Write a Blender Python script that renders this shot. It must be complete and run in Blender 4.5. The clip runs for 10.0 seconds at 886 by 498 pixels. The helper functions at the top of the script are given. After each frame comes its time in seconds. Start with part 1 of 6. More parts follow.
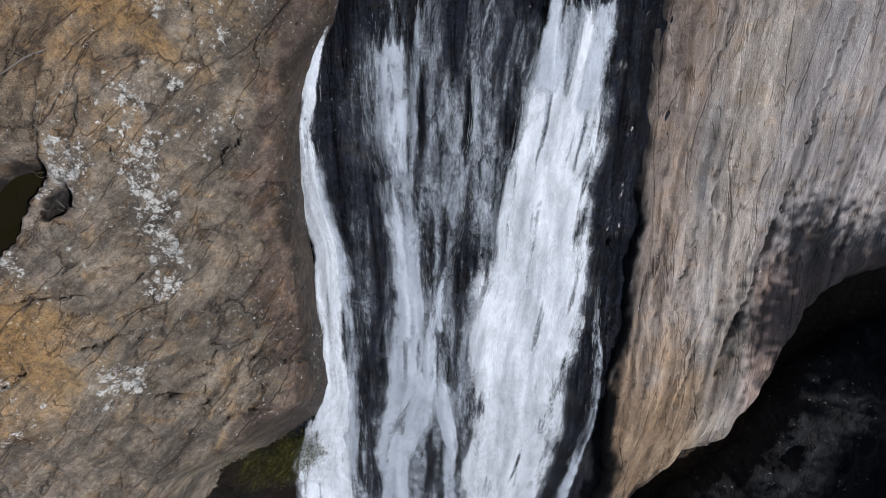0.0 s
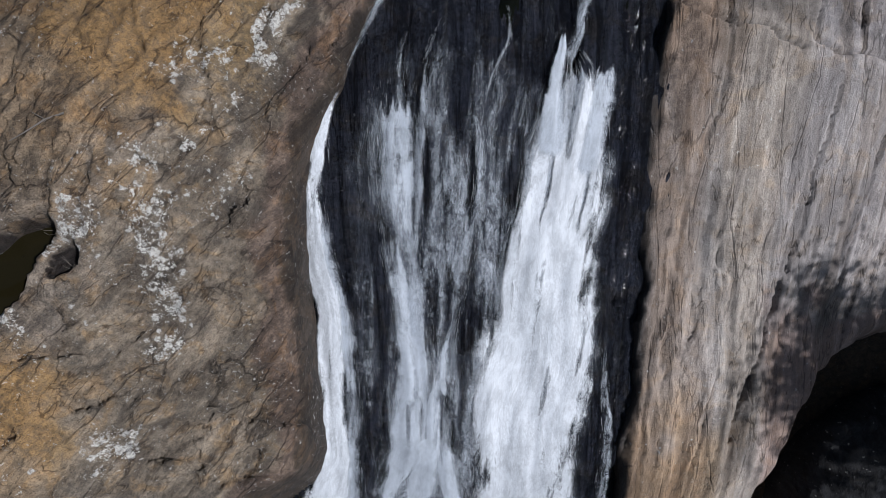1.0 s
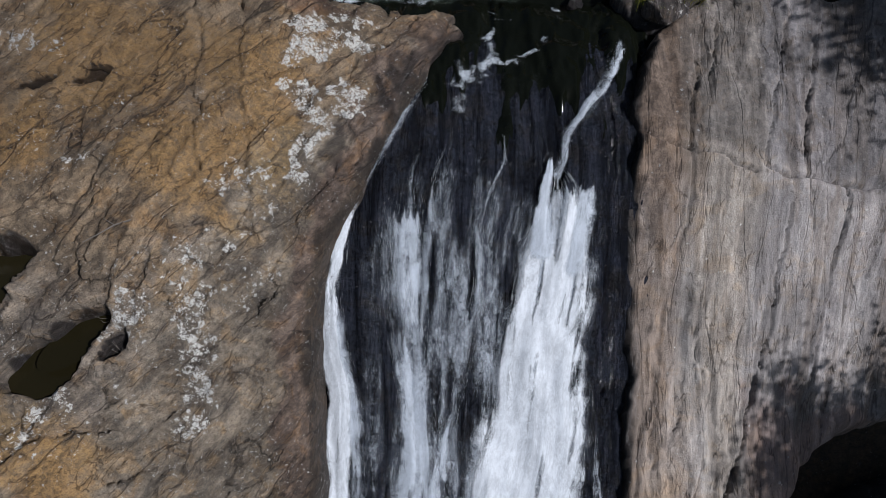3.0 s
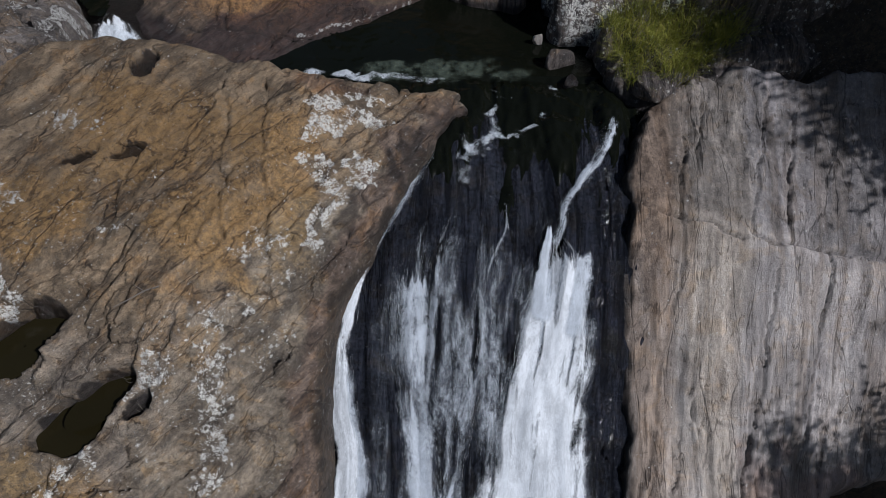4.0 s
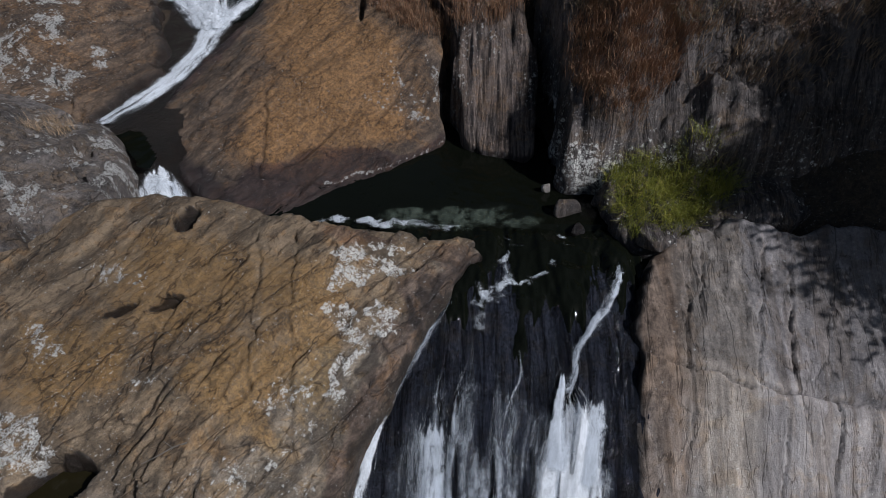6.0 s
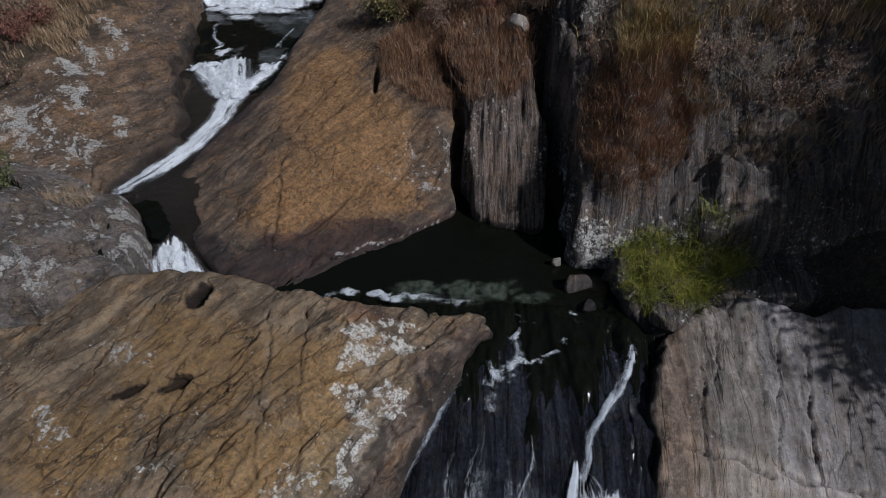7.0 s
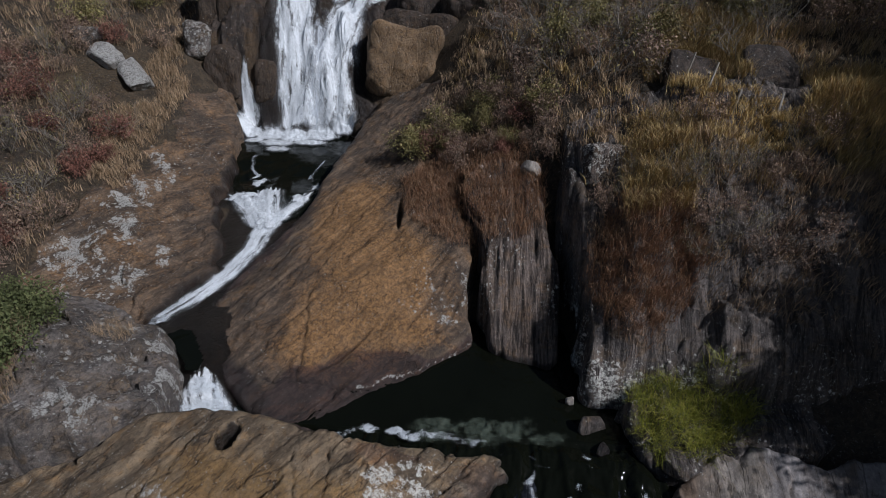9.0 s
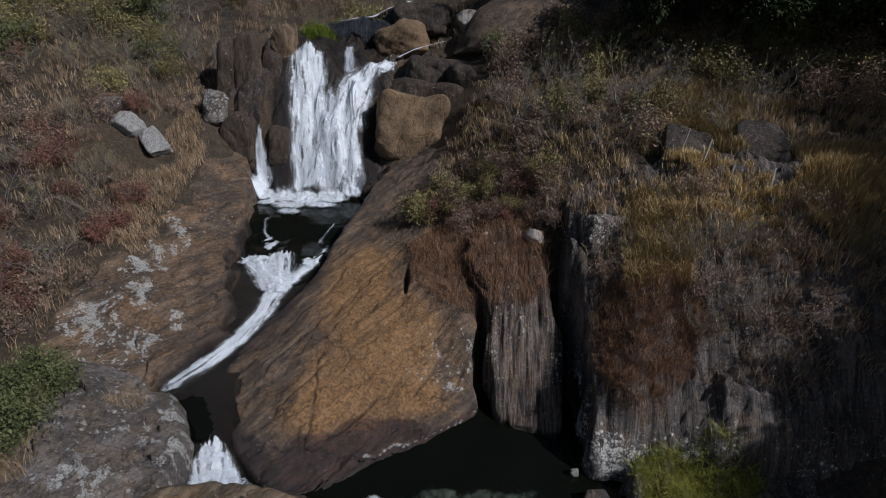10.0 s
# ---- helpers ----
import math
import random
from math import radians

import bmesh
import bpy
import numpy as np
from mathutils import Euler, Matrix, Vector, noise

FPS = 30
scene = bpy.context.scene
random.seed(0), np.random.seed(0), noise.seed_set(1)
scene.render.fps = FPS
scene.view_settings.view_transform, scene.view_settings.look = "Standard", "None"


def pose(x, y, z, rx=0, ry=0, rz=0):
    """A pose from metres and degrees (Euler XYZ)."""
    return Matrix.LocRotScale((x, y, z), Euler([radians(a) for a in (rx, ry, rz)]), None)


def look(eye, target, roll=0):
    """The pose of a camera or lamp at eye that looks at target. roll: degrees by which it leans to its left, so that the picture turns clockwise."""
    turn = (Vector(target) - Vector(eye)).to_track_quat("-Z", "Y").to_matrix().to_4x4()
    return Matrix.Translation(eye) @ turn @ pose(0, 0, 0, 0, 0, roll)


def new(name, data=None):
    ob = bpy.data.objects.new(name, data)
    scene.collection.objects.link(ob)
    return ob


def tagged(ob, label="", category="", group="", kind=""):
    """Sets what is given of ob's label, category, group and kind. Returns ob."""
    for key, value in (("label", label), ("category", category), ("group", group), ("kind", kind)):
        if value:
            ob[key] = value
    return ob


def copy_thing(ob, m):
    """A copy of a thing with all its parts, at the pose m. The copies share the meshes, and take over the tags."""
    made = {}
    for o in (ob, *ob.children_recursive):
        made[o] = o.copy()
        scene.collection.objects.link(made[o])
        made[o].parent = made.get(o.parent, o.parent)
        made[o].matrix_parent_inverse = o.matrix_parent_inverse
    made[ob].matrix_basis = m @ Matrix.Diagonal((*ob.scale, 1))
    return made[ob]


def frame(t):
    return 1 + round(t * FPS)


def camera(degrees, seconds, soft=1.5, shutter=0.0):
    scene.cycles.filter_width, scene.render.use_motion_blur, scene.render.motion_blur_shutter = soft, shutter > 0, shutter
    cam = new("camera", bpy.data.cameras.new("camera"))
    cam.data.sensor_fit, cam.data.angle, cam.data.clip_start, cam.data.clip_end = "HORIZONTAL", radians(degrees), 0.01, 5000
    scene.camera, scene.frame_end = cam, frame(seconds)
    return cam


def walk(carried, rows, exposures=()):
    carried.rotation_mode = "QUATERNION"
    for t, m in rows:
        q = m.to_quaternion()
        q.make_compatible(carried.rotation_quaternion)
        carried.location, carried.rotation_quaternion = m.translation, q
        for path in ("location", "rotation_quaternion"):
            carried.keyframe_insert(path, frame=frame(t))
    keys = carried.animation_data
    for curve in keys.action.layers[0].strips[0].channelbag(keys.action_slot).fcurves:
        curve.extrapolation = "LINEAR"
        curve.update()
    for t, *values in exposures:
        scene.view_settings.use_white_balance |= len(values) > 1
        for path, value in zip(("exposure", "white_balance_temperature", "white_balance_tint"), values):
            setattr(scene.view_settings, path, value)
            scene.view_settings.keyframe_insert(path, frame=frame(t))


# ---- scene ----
cam = camera(78.5, 10.0, soft=0.8)
METRES, EYE, TILT, LEAN, TURN = 12.0, 10.7, -76.0, 0.0, 0.0
ROWS = [
    (0.0, 0.0, 0.0, 0.0, 0.0, -0.0, -0.0),
    (0.5, -0.004, 0.0074, -0.005, 0.08, 3.66, 0.03),
    (1.0, -0.0078, 0.0044, -0.0125, 0.14, 6.82, -0.13),
    (1.5, -0.0063, -0.0176, -0.0223, 0.23, 9.46, -0.51),
    (2.0, -0.0038, -0.059, -0.0322, 0.23, 11.86, -0.77),
    (3.5, -0.01, -0.2122, -0.022, 0.39, 18.69, -1.35),
    (4.0, -0.017, -0.2623, -0.0077, 0.42, 21.02, -1.5),
    (4.5, -0.0221, -0.3117, 0.013, 0.5, 23.31, -1.61),
    (5.0, -0.0303, -0.3532, 0.0369, 0.54, 25.61, -1.72),
    (5.5, -0.0428, -0.3886, 0.0716, 0.6, 27.9, -1.86),
    (7.0, -0.0765, -0.4747, 0.2125, 0.86, 34.72, -3.01),
    (7.5, -0.0819, -0.5217, 0.2408, 0.93, 36.96, -3.48),
    (8.0, -0.0855, -0.577, 0.2586, 1.02, 39.26, -3.94),
    (8.5, -0.0936, -0.6364, 0.2753, 1.08, 41.54, -4.34),
    (9.0, -0.1032, -0.699, 0.2876, 1.13, 43.83, -4.66),
    (9.5, -0.1081, -0.7658, 0.3004, 1.22, 46.08, -4.91),
    (10.0, -0.1117, -0.841, 0.3131, 1.29, 48.24, -5.11),
]
walk(cam, [(t, pose(0, 0, EYE, TILT, LEAN, TURN) @ pose(METRES * x, METRES * y, METRES * z, 90 + pitch, roll, yaw)) for t, x, y, z, yaw, pitch, roll in ROWS],
     [(0.0, 0.0), (2.0, -0.03), (4.0, -0.13), (6.0, -0.25), (8.0, -0.33), (10.0, -0.24)])


# ---- world and sun ----
SUN_EL, SUN_AZ = 43.0, 112.0          # degrees up, and degrees clockwise from +y
world = bpy.data.worlds.new("sky")
scene.world = world
world.use_nodes = True
wn = world.node_tree
sky = wn.nodes.new("ShaderNodeTexSky")
sky.sky_type, sky.sun_disc = "NISHITA", False
sky.sun_elevation, sky.sun_rotation = radians(SUN_EL), radians(SUN_AZ)
wn.links.new(sky.outputs[0], wn.nodes["Background"].inputs[0])
wn.nodes["Background"].inputs[1].default_value = 0.04
sun = new("sun", bpy.data.lights.new("sun", "SUN"))
sun.data.energy, sun.data.angle, sun.data.color = 3.6, radians(0.5), (0.965, 0.985, 1.07)
toward = Vector((math.sin(radians(SUN_AZ)) * math.cos(radians(SUN_EL)), math.cos(radians(SUN_AZ)) * math.cos(radians(SUN_EL)), math.sin(radians(SUN_EL))))
sun.matrix_world = look(toward * 100, (0, 0, 0))


# ---- numbers into surfaces ----
def hash3(i, j, k, seed):
    h = (i * 374761393 + j * 668265263 + k * 2147483647 + seed * 1274126177) & 0xFFFFFFFF
    h = ((h ^ (h >> 13)) * 1274126177) & 0xFFFFFFFF
    h = ((h ^ (h >> 16)) * 2246822519) & 0xFFFFFFFF
    return ((h ^ (h >> 15)) & 0xFFFFFF) / float(0xFFFFFF)


def grain(x, y, size, seed=0):
    """Smooth value noise in the plane, -1 to 1."""
    x, y = np.asarray(x, float) / size + 1000, np.asarray(y, float) / size + 1000
    i, j = np.floor(x).astype(np.int64), np.floor(y).astype(np.int64)
    u, v = x - i, y - j
    u, v = u * u * u * (u * (6 * u - 15) + 10), v * v * v * (v * (6 * v - 15) + 10)
    a, b = hash3(i, j, 0, seed), hash3(i + 1, j, 0, seed)
    c, d = hash3(i, j + 1, 0, seed), hash3(i + 1, j + 1, 0, seed)
    return 2 * ((a * (1 - u) + b * u) * (1 - v) + (c * (1 - u) + d * u) * v) - 1


def rough(x, y, size, octaves=4, seed=0, gain=0.5):
    """Several octaves of noise."""
    total, amp = 0.0, 1.0
    for o in range(octaves):
        total = total + amp * grain(x * math.cos(o) - y * math.sin(o), x * math.sin(o) + y * math.cos(o), size, seed + 17 * o)
        size, amp = size / 2.03, amp * gain
    return total


def smooth(a, b, v):
    t = np.clip((np.asarray(v, float) - a) / (b - a), 0, 1)
    return t * t * (3 - 2 * t)


def turned(x, y, degrees):
    """Coordinates along and across a direction in the plan."""
    c, s = math.cos(radians(degrees)), math.sin(radians(degrees))
    return x * c + y * s, -x * s + y * c


def loft(sections, x, y, soft=0.5):
    """Height of a surface given by profiles (y, z) at some x, rounded off over soft metres."""
    stations = np.array([s[0] for s in sections], float)
    total = 0.0
    for dx, dy in ((0, 0), (soft, 0), (-soft, 0), (0, soft), (0, -soft), (soft, soft), (-soft, soft), (soft, -soft), (-soft, -soft)):
        zs = np.stack([np.interp(y + dy, [p[0] for p in prof], [p[1] for p in prof]) for _, prof in sections])
        xx = np.clip(x + dx, stations[0], stations[-1] - 1e-6)
        k = np.clip(np.searchsorted(stations, xx, side="right") - 1, 0, len(stations) - 2)
        f = (xx - stations[k]) / (stations[k + 1] - stations[k])
        n = np.arange(len(k))
        total = total + zs[k, n] * (1 - f) + zs[k + 1, n] * f
    return total / 9.0


def inside(outline, x, y):
    """Signed distance to a closed outline, positive within."""
    best, within = np.full(len(x), 1e9), np.zeros(len(x), bool)
    n = len(outline)
    for i in range(n):
        (ax, ay), (bx, by) = outline[i], outline[(i + 1) % n]
        ex, ey = bx - ax, by - ay
        t = np.clip(((x - ax) * ex + (y - ay) * ey) / (ex * ex + ey * ey + 1e-9), 0, 1)
        best = np.minimum(best, np.hypot(x - ax - t * ex, y - ay - t * ey))
        if ay != by:
            within ^= ((ay > y) != (by > y)) & (x < ex * (y - ay) / (by - ay) + ax)
    return np.where(within, best, -best)


def round_outline(outline, times=2):
    """Cuts an outline's corners."""
    for _ in range(times):
        nxt = []
        for i, (ax, ay) in enumerate(outline):
            bx, by = outline[(i + 1) % len(outline)]
            nxt += [(0.8 * ax + 0.2 * bx, 0.8 * ay + 0.2 * by), (0.2 * ax + 0.8 * bx, 0.2 * ay + 0.8 * by)]
        outline = nxt
    return outline


def mesh_from(name, verts, faces, material, mask=None, uv=None, flat=False, tint=None):
    me = bpy.data.meshes.new(name)
    verts, faces = np.asarray(verts, np.float32), np.asarray(faces, np.int32)
    sides = faces.shape[1]
    me.vertices.add(len(verts)), me.loops.add(faces.size), me.polygons.add(len(faces))
    me.vertices.foreach_set("co", verts.ravel())
    me.loops.foreach_set("vertex_index", faces.ravel())
    me.polygons.foreach_set("loop_start", np.arange(0, faces.size, sides, dtype=np.int32))
    me.update(calc_edges=True)
    me.polygons.foreach_set("use_smooth", np.full(len(faces), not flat))
    if mask is not None:
        at = me.color_attributes.new("mask", "FLOAT_COLOR", "POINT")
        at.data.foreach_set("color", np.asarray(mask, np.float32).ravel())
        hue = me.color_attributes.new("tint", "FLOAT_COLOR", "POINT")
        hue.data.foreach_set("color", np.ascontiguousarray(np.ones((len(verts), 4)) if tint is None else tint, np.float32).ravel())
    if uv is not None:
        layer = me.uv_layers.new(name="flow")
        layer.data.foreach_set("uv", np.asarray(uv, np.float32)[faces.ravel()].ravel())
    me.materials.append(material)
    me.validate()
    return me


def lattice(xs, ys):
    """Grid points and quads."""
    gx, gy = np.meshgrid(xs, ys)
    nx, ny = len(xs), len(ys)
    idx = np.arange(nx * ny).reshape(ny, nx)
    quads = np.stack([idx[:-1, :-1], idx[:-1, 1:], idx[1:, 1:], idx[1:, :-1]], -1).reshape(-1, 4)
    return gx.ravel(), gy.ravel(), quads


def keep(verts, quads, good, *fields):
    """Drops the quads with no good corner and the points that they leave."""
    quads = quads[good[quads].any(axis=1)]
    used = np.unique(quads)
    back = np.zeros(len(verts), np.int64)
    back[used] = np.arange(len(used))
    return verts[used], back[quads], [f[used] for f in fields]


def blobs(x, y, spots):
    """Mask of soft round patches (x, y, radius along x, radius along y)."""
    m = np.zeros(len(x))
    for cx, cy, rx, ry in spots:
        m = np.maximum(m, 1 - smooth(0.45, 1.0, np.hypot((x - cx) / rx, (y - cy) / ry)))
    return m


def facets(x, y, size, seed, step, slope, warp=0.25):
    """Broken plates of rock: each a little higher, lower and tilted; also the distance to their joints."""
    x, y = x + warp * size * rough(x, y, size * 0.7, 3, seed + 1), y + warp * size * rough(x, y, size * 0.7, 3, seed + 2)
    gi, gj = np.floor(x / size).astype(np.int64), np.floor(y / size).astype(np.int64)
    best, second, high = np.full(len(x), 1e9), np.full(len(x), 1e9), np.zeros(len(x))
    for di in (-1, 0, 1):
        for dj in (-1, 0, 1):
            i, j = gi + di + 5000, gj + dj + 5000
            cx, cy = (gi + di + hash3(i, j, 1, seed)) * size, (gj + dj + hash3(i, j, 2, seed)) * size
            far = np.hypot(x - cx, y - cy)
            plate = step * (hash3(i, j, 3, seed) - 0.5) + slope * 2 * ((x - cx) * (hash3(i, j, 4, seed) - 0.5) + (y - cy) * (hash3(i, j, 5, seed) - 0.5))
            second = np.where(far < best, best, np.minimum(second, far))
            high = np.where(far < best, plate, high)
            best = np.minimum(best, far)
    return high, second - best


# ---- materials ----
def nodes_of(name):
    m = bpy.data.materials.new(name)
    m.use_nodes = True
    nt = m.node_tree
    return m, nt, nt.nodes["Principled BSDF"], nt.links


def noise_node(nt, scale, detail=6, rough_=0.6, vec=None, distort=0.0):
    n = nt.nodes.new("ShaderNodeTexNoise")
    n.inputs["Scale"].default_value, n.inputs["Detail"].default_value = scale, detail
    n.inputs["Roughness"].default_value, n.inputs["Distortion"].default_value = rough_, distort
    if vec is not None:
        nt.links.new(vec, n.inputs["Vector"])
    return n.outputs["Fac"]


def ramp(nt, fac, lo, hi):
    n = nt.nodes.new("ShaderNodeMapRange")
    n.interpolation_type = "SMOOTHSTEP"
    n.inputs["From Min"].default_value, n.inputs["From Max"].default_value = lo, hi
    nt.links.new(fac, n.inputs["Value"])
    return n.outputs["Result"]


def sums(nt, op, a, b):
    n = nt.nodes.new("ShaderNodeMath")
    n.operation = op
    for v, s in ((a, n.inputs[0]), (b, n.inputs[1])):
        if isinstance(v, (int, float)):
            s.default_value = v
        else:
            nt.links.new(v, s)
    return n.outputs[0]


def mixed(nt, fac, a, b, mode="MIX"):
    n = nt.nodes.new("ShaderNodeMix")
    n.data_type, n.blend_type = "RGBA", mode
    for v, s in ((fac, n.inputs[0]), (a, n.inputs[6]), (b, n.inputs[7])):
        if isinstance(v, (int, float)):
            s.default_value = v
        elif isinstance(v, tuple):
            s.default_value = (*v, 1)
        else:
            nt.links.new(v, s)
    return n.outputs[2]


def stretched(nt, vec, scale, turn=(0, 0, 0)):
    if any(turn):
        t = nt.nodes.new("ShaderNodeMapping")
        t.inputs["Rotation"].default_value = [radians(a) for a in turn]
        nt.links.new(vec, t.inputs["Vector"])
        vec = t.outputs[0]
    n = nt.nodes.new("ShaderNodeMapping")
    n.inputs["Scale"].default_value = scale
    nt.links.new(vec, n.inputs["Vector"])
    return n.outputs[0]


def rock_material(name, dark, light, ochre, streak=(1, 1, 1), turn=0.0, lichen=(0.86, 0.84, 0.78), bump=0.8, dry_rough=0.85, wet_tone=0.22, joints=0.4, shine=0.5, spots=0.0, grit=1.0, wet_rough=0.3, flecks=0.85, veins=0.85, hues=0.7):
    """Weathered gneiss. The mask's red is ochre staining, green lichen, blue wetness."""
    m, nt, bsdf, links = nodes_of(name)
    co = nt.nodes.new("ShaderNodeTexCoord").outputs["Object"]
    at = nt.nodes.new("ShaderNodeAttribute")
    at.attribute_name = "mask"
    sep = nt.nodes.new("ShaderNodeSeparateColor")
    links.new(at.outputs["Color"], sep.inputs[0])
    long = stretched(nt, co, streak, (0, 0, turn))
    big, mid = noise_node(nt, 0.4, 5, 0.6, co, 0.8), noise_node(nt, 1.7, 9, 0.68, long, 0.5)
    band = noise_node(nt, 6.0, 6, 0.7, long, 0.3)
    small, fine = noise_node(nt, 6.5, 8, 0.72, co, 0.5), noise_node(nt, 34.0, 4, 0.75, co)
    speck, dots = noise_node(nt, 4.5, 9, 0.72, co, 0.9), noise_node(nt, 17.0, 5, 0.7, co, 0.4)
    base = mixed(nt, ramp(nt, mid, 0.37, 0.63), dark, light)
    base = mixed(nt, sums(nt, "MULTIPLY", ramp(nt, big, 0.45, 0.6), 0.5), base, tuple(0.6 * c for c in dark))
    hue = noise_node(nt, 1.1, 6, 0.65, co, 1.2)
    base = mixed(nt, sums(nt, "MULTIPLY", ramp(nt, hue, 0.5, 0.64), hues), base, mixed(nt, 1.0, base, (1.25, 1.02, 0.72), "MULTIPLY"))
    base = mixed(nt, sums(nt, "MULTIPLY", ramp(nt, hue, 0.48, 0.36), hues), base, mixed(nt, 1.0, base, (0.82, 0.86, 0.92), "MULTIPLY"))
    och = sums(nt, "MULTIPLY", sep.outputs[0], ramp(nt, sums(nt, "ADD", small, sums(nt, "MULTIPLY", sep.outputs[0], 0.2)), 0.4, 0.8))
    base = mixed(nt, sums(nt, "MULTIPLY", och, 0.75), base, ochre)
    base = mixed(nt, sums(nt, "MULTIPLY", ramp(nt, small, 0.62, 0.4), 0.65 * grit), base, mixed(nt, 1.0, base, (0.42, 0.42, 0.43), "MULTIPLY"))
    base = mixed(nt, sums(nt, "MULTIPLY", ramp(nt, band, 0.52, 0.66), 0.45 * grit), base, mixed(nt, 1.0, base, (1.5, 1.5, 1.5), "MULTIPLY"))
    base = mixed(nt, sums(nt, "MULTIPLY", ramp(nt, fine, 0.55, 0.35), 0.6 * grit), base, mixed(nt, 1.0, base, (0.4, 0.4, 0.4), "MULTIPLY"))
    base = mixed(nt, sums(nt, "MULTIPLY", ramp(nt, dots, 0.44, 0.36), 0.65 * grit), base, mixed(nt, 1.0, base, (0.35, 0.34, 0.33), "MULTIPLY"))
    # hair joints
    vor = nt.nodes.new("ShaderNodeTexVoronoi")
    vor.feature = "DISTANCE_TO_EDGE"
    vor.inputs["Scale"].default_value = 0.6
    wob = nt.nodes.new("ShaderNodeVectorMath")
    wob.operation = "ADD"
    nz = nt.nodes.new("ShaderNodeTexNoise")
    nz.inputs["Scale"].default_value, nz.inputs["Detail"].default_value = 1.3, 5
    links.new(long, nz.inputs["Vector"])
    links.new(long, wob.inputs[0]), links.new(nz.outputs["Color"], wob.inputs[1])
    links.new(wob.outputs[0], vor.inputs["Vector"])
    joint = sums(nt, "MULTIPLY", ramp(nt, vor.outputs["Distance"], 0.022, 0.004), ramp(nt, big, 0.38, 0.52))
    base = mixed(nt, sums(nt, "MULTIPLY", joint, joints), base, mixed(nt, 1.0, base, (0.3, 0.28, 0.27), "MULTIPLY"))
    # dark veins along the grain of the rock
    seam = nt.nodes.new("ShaderNodeTexVoronoi")
    seam.feature = "DISTANCE_TO_EDGE"
    seam.inputs["Scale"].default_value = 1.9
    links.new(wob.outputs[0], seam.inputs["Vector"])
    vein = sums(nt, "MULTIPLY", ramp(nt, seam.outputs["Distance"], 0.035, 0.004), ramp(nt, hue, 0.44, 0.56))
    base = mixed(nt, sums(nt, "MULTIPLY", vein, veins), base, mixed(nt, 1.0, base, (0.3, 0.28, 0.27), "MULTIPLY"))
    hued = nt.nodes.new("ShaderNodeAttribute")
    hued.attribute_name = "tint"
    base = mixed(nt, 1.0, base, hued.outputs["Color"], "MULTIPLY")
    # single pale flecks
    bits = noise_node(nt, 8.5, 7, 0.78, co, 0.6)
    fleck = sums(nt, "MULTIPLY", ramp(nt, sums(nt, "ADD", bits, sums(nt, "MULTIPLY", sums(nt, "SUBTRACT", big, 0.5), 0.25)), 0.615, 0.665), flecks)
    base = mixed(nt, fleck, base, tuple(0.8 * c for c in lichen))
    # pale flakes of lichen, thick where the mask is, a few everywhere
    li = sums(nt, "ADD", sums(nt, "ADD", sums(nt, "MULTIPLY", speck, 0.6), sums(nt, "MULTIPLY", dots, 0.4)), sums(nt, "ADD", sums(nt, "MULTIPLY", sep.outputs[1], 0.13), spots))
    flake = ramp(nt, li, 0.63, 0.67)
    # round spots of it, a hand's width and less
    rings = nt.nodes.new("ShaderNodeTexVoronoi")
    rings.inputs["Scale"].default_value = 4.6
    links.new(co, rings.inputs["Vector"])
    one = nt.nodes.new("ShaderNodeSeparateColor")
    links.new(rings.outputs["Color"], one.inputs[0])
    reach = sums(nt, "MULTIPLY", sums(nt, "SUBTRACT", sums(nt, "ADD", one.outputs[0], sums(nt, "MULTIPLY", sep.outputs[1], 0.95)), 0.9 - 4 * spots), 0.75)
    dist = sums(nt, "ADD", rings.outputs["Distance"], sums(nt, "MULTIPLY", sums(nt, "SUBTRACT", dots, 0.5), 1.5))
    flake = sums(nt, "MAXIMUM", flake, ramp(nt, sums(nt, "SUBTRACT", reach, dist), -0.02, 0.06))
    flake = sums(nt, "MULTIPLY", flake, ramp(nt, noise_node(nt, 13.0, 6, 0.75, co, 0.5), 0.4, 0.52))
    base = mixed(nt, sums(nt, "MULTIPLY", flake, 0.92), base, mixed(nt, ramp(nt, dots, 0.36, 0.58), tuple(0.66 * c for c in lichen), lichen))
    # dark weathering, where the mask's last channel falls off
    grime = sums(nt, "MULTIPLY", sums(nt, "SUBTRACT", 1.0, at.outputs["Alpha"]), ramp(nt, sums(nt, "ADD", small, sums(nt, "MULTIPLY", hue, 0.4)), 0.4, 0.85))
    base = mixed(nt, grime, base, mixed(nt, 1.0, base, (0.33, 0.34, 0.37), "MULTIPLY"))
    wet = ramp(nt, sums(nt, "ADD", sep.outputs[2], sums(nt, "MULTIPLY", sums(nt, "SUBTRACT", mid, 0.5), 0.5)), 0.3, 0.7)
    base = mixed(nt, wet, base, mixed(nt, 1.0, base, (wet_tone, wet_tone, wet_tone * 1.12), "MULTIPLY"))
    links.new(base, bsdf.inputs["Base Color"])
    links.new(sums(nt, "SUBTRACT", dry_rough, sums(nt, "MULTIPLY", wet, dry_rough - wet_rough)), bsdf.inputs["Roughness"])
    bsdf.inputs["Specular IOR Level"].default_value = shine
    h = sums(nt, "ADD", sums(nt, "MULTIPLY", mid, 0.9), sums(nt, "MULTIPLY", small, 0.65))
    h = sums(nt, "ADD", h, sums(nt, "MULTIPLY", band, 0.3))
    h = sums(nt, "ADD", h, sums(nt, "MULTIPLY", flake, 0.06))
    h = sums(nt, "SUBTRACT", h, sums(nt, "MULTIPLY", joint, 0.35))
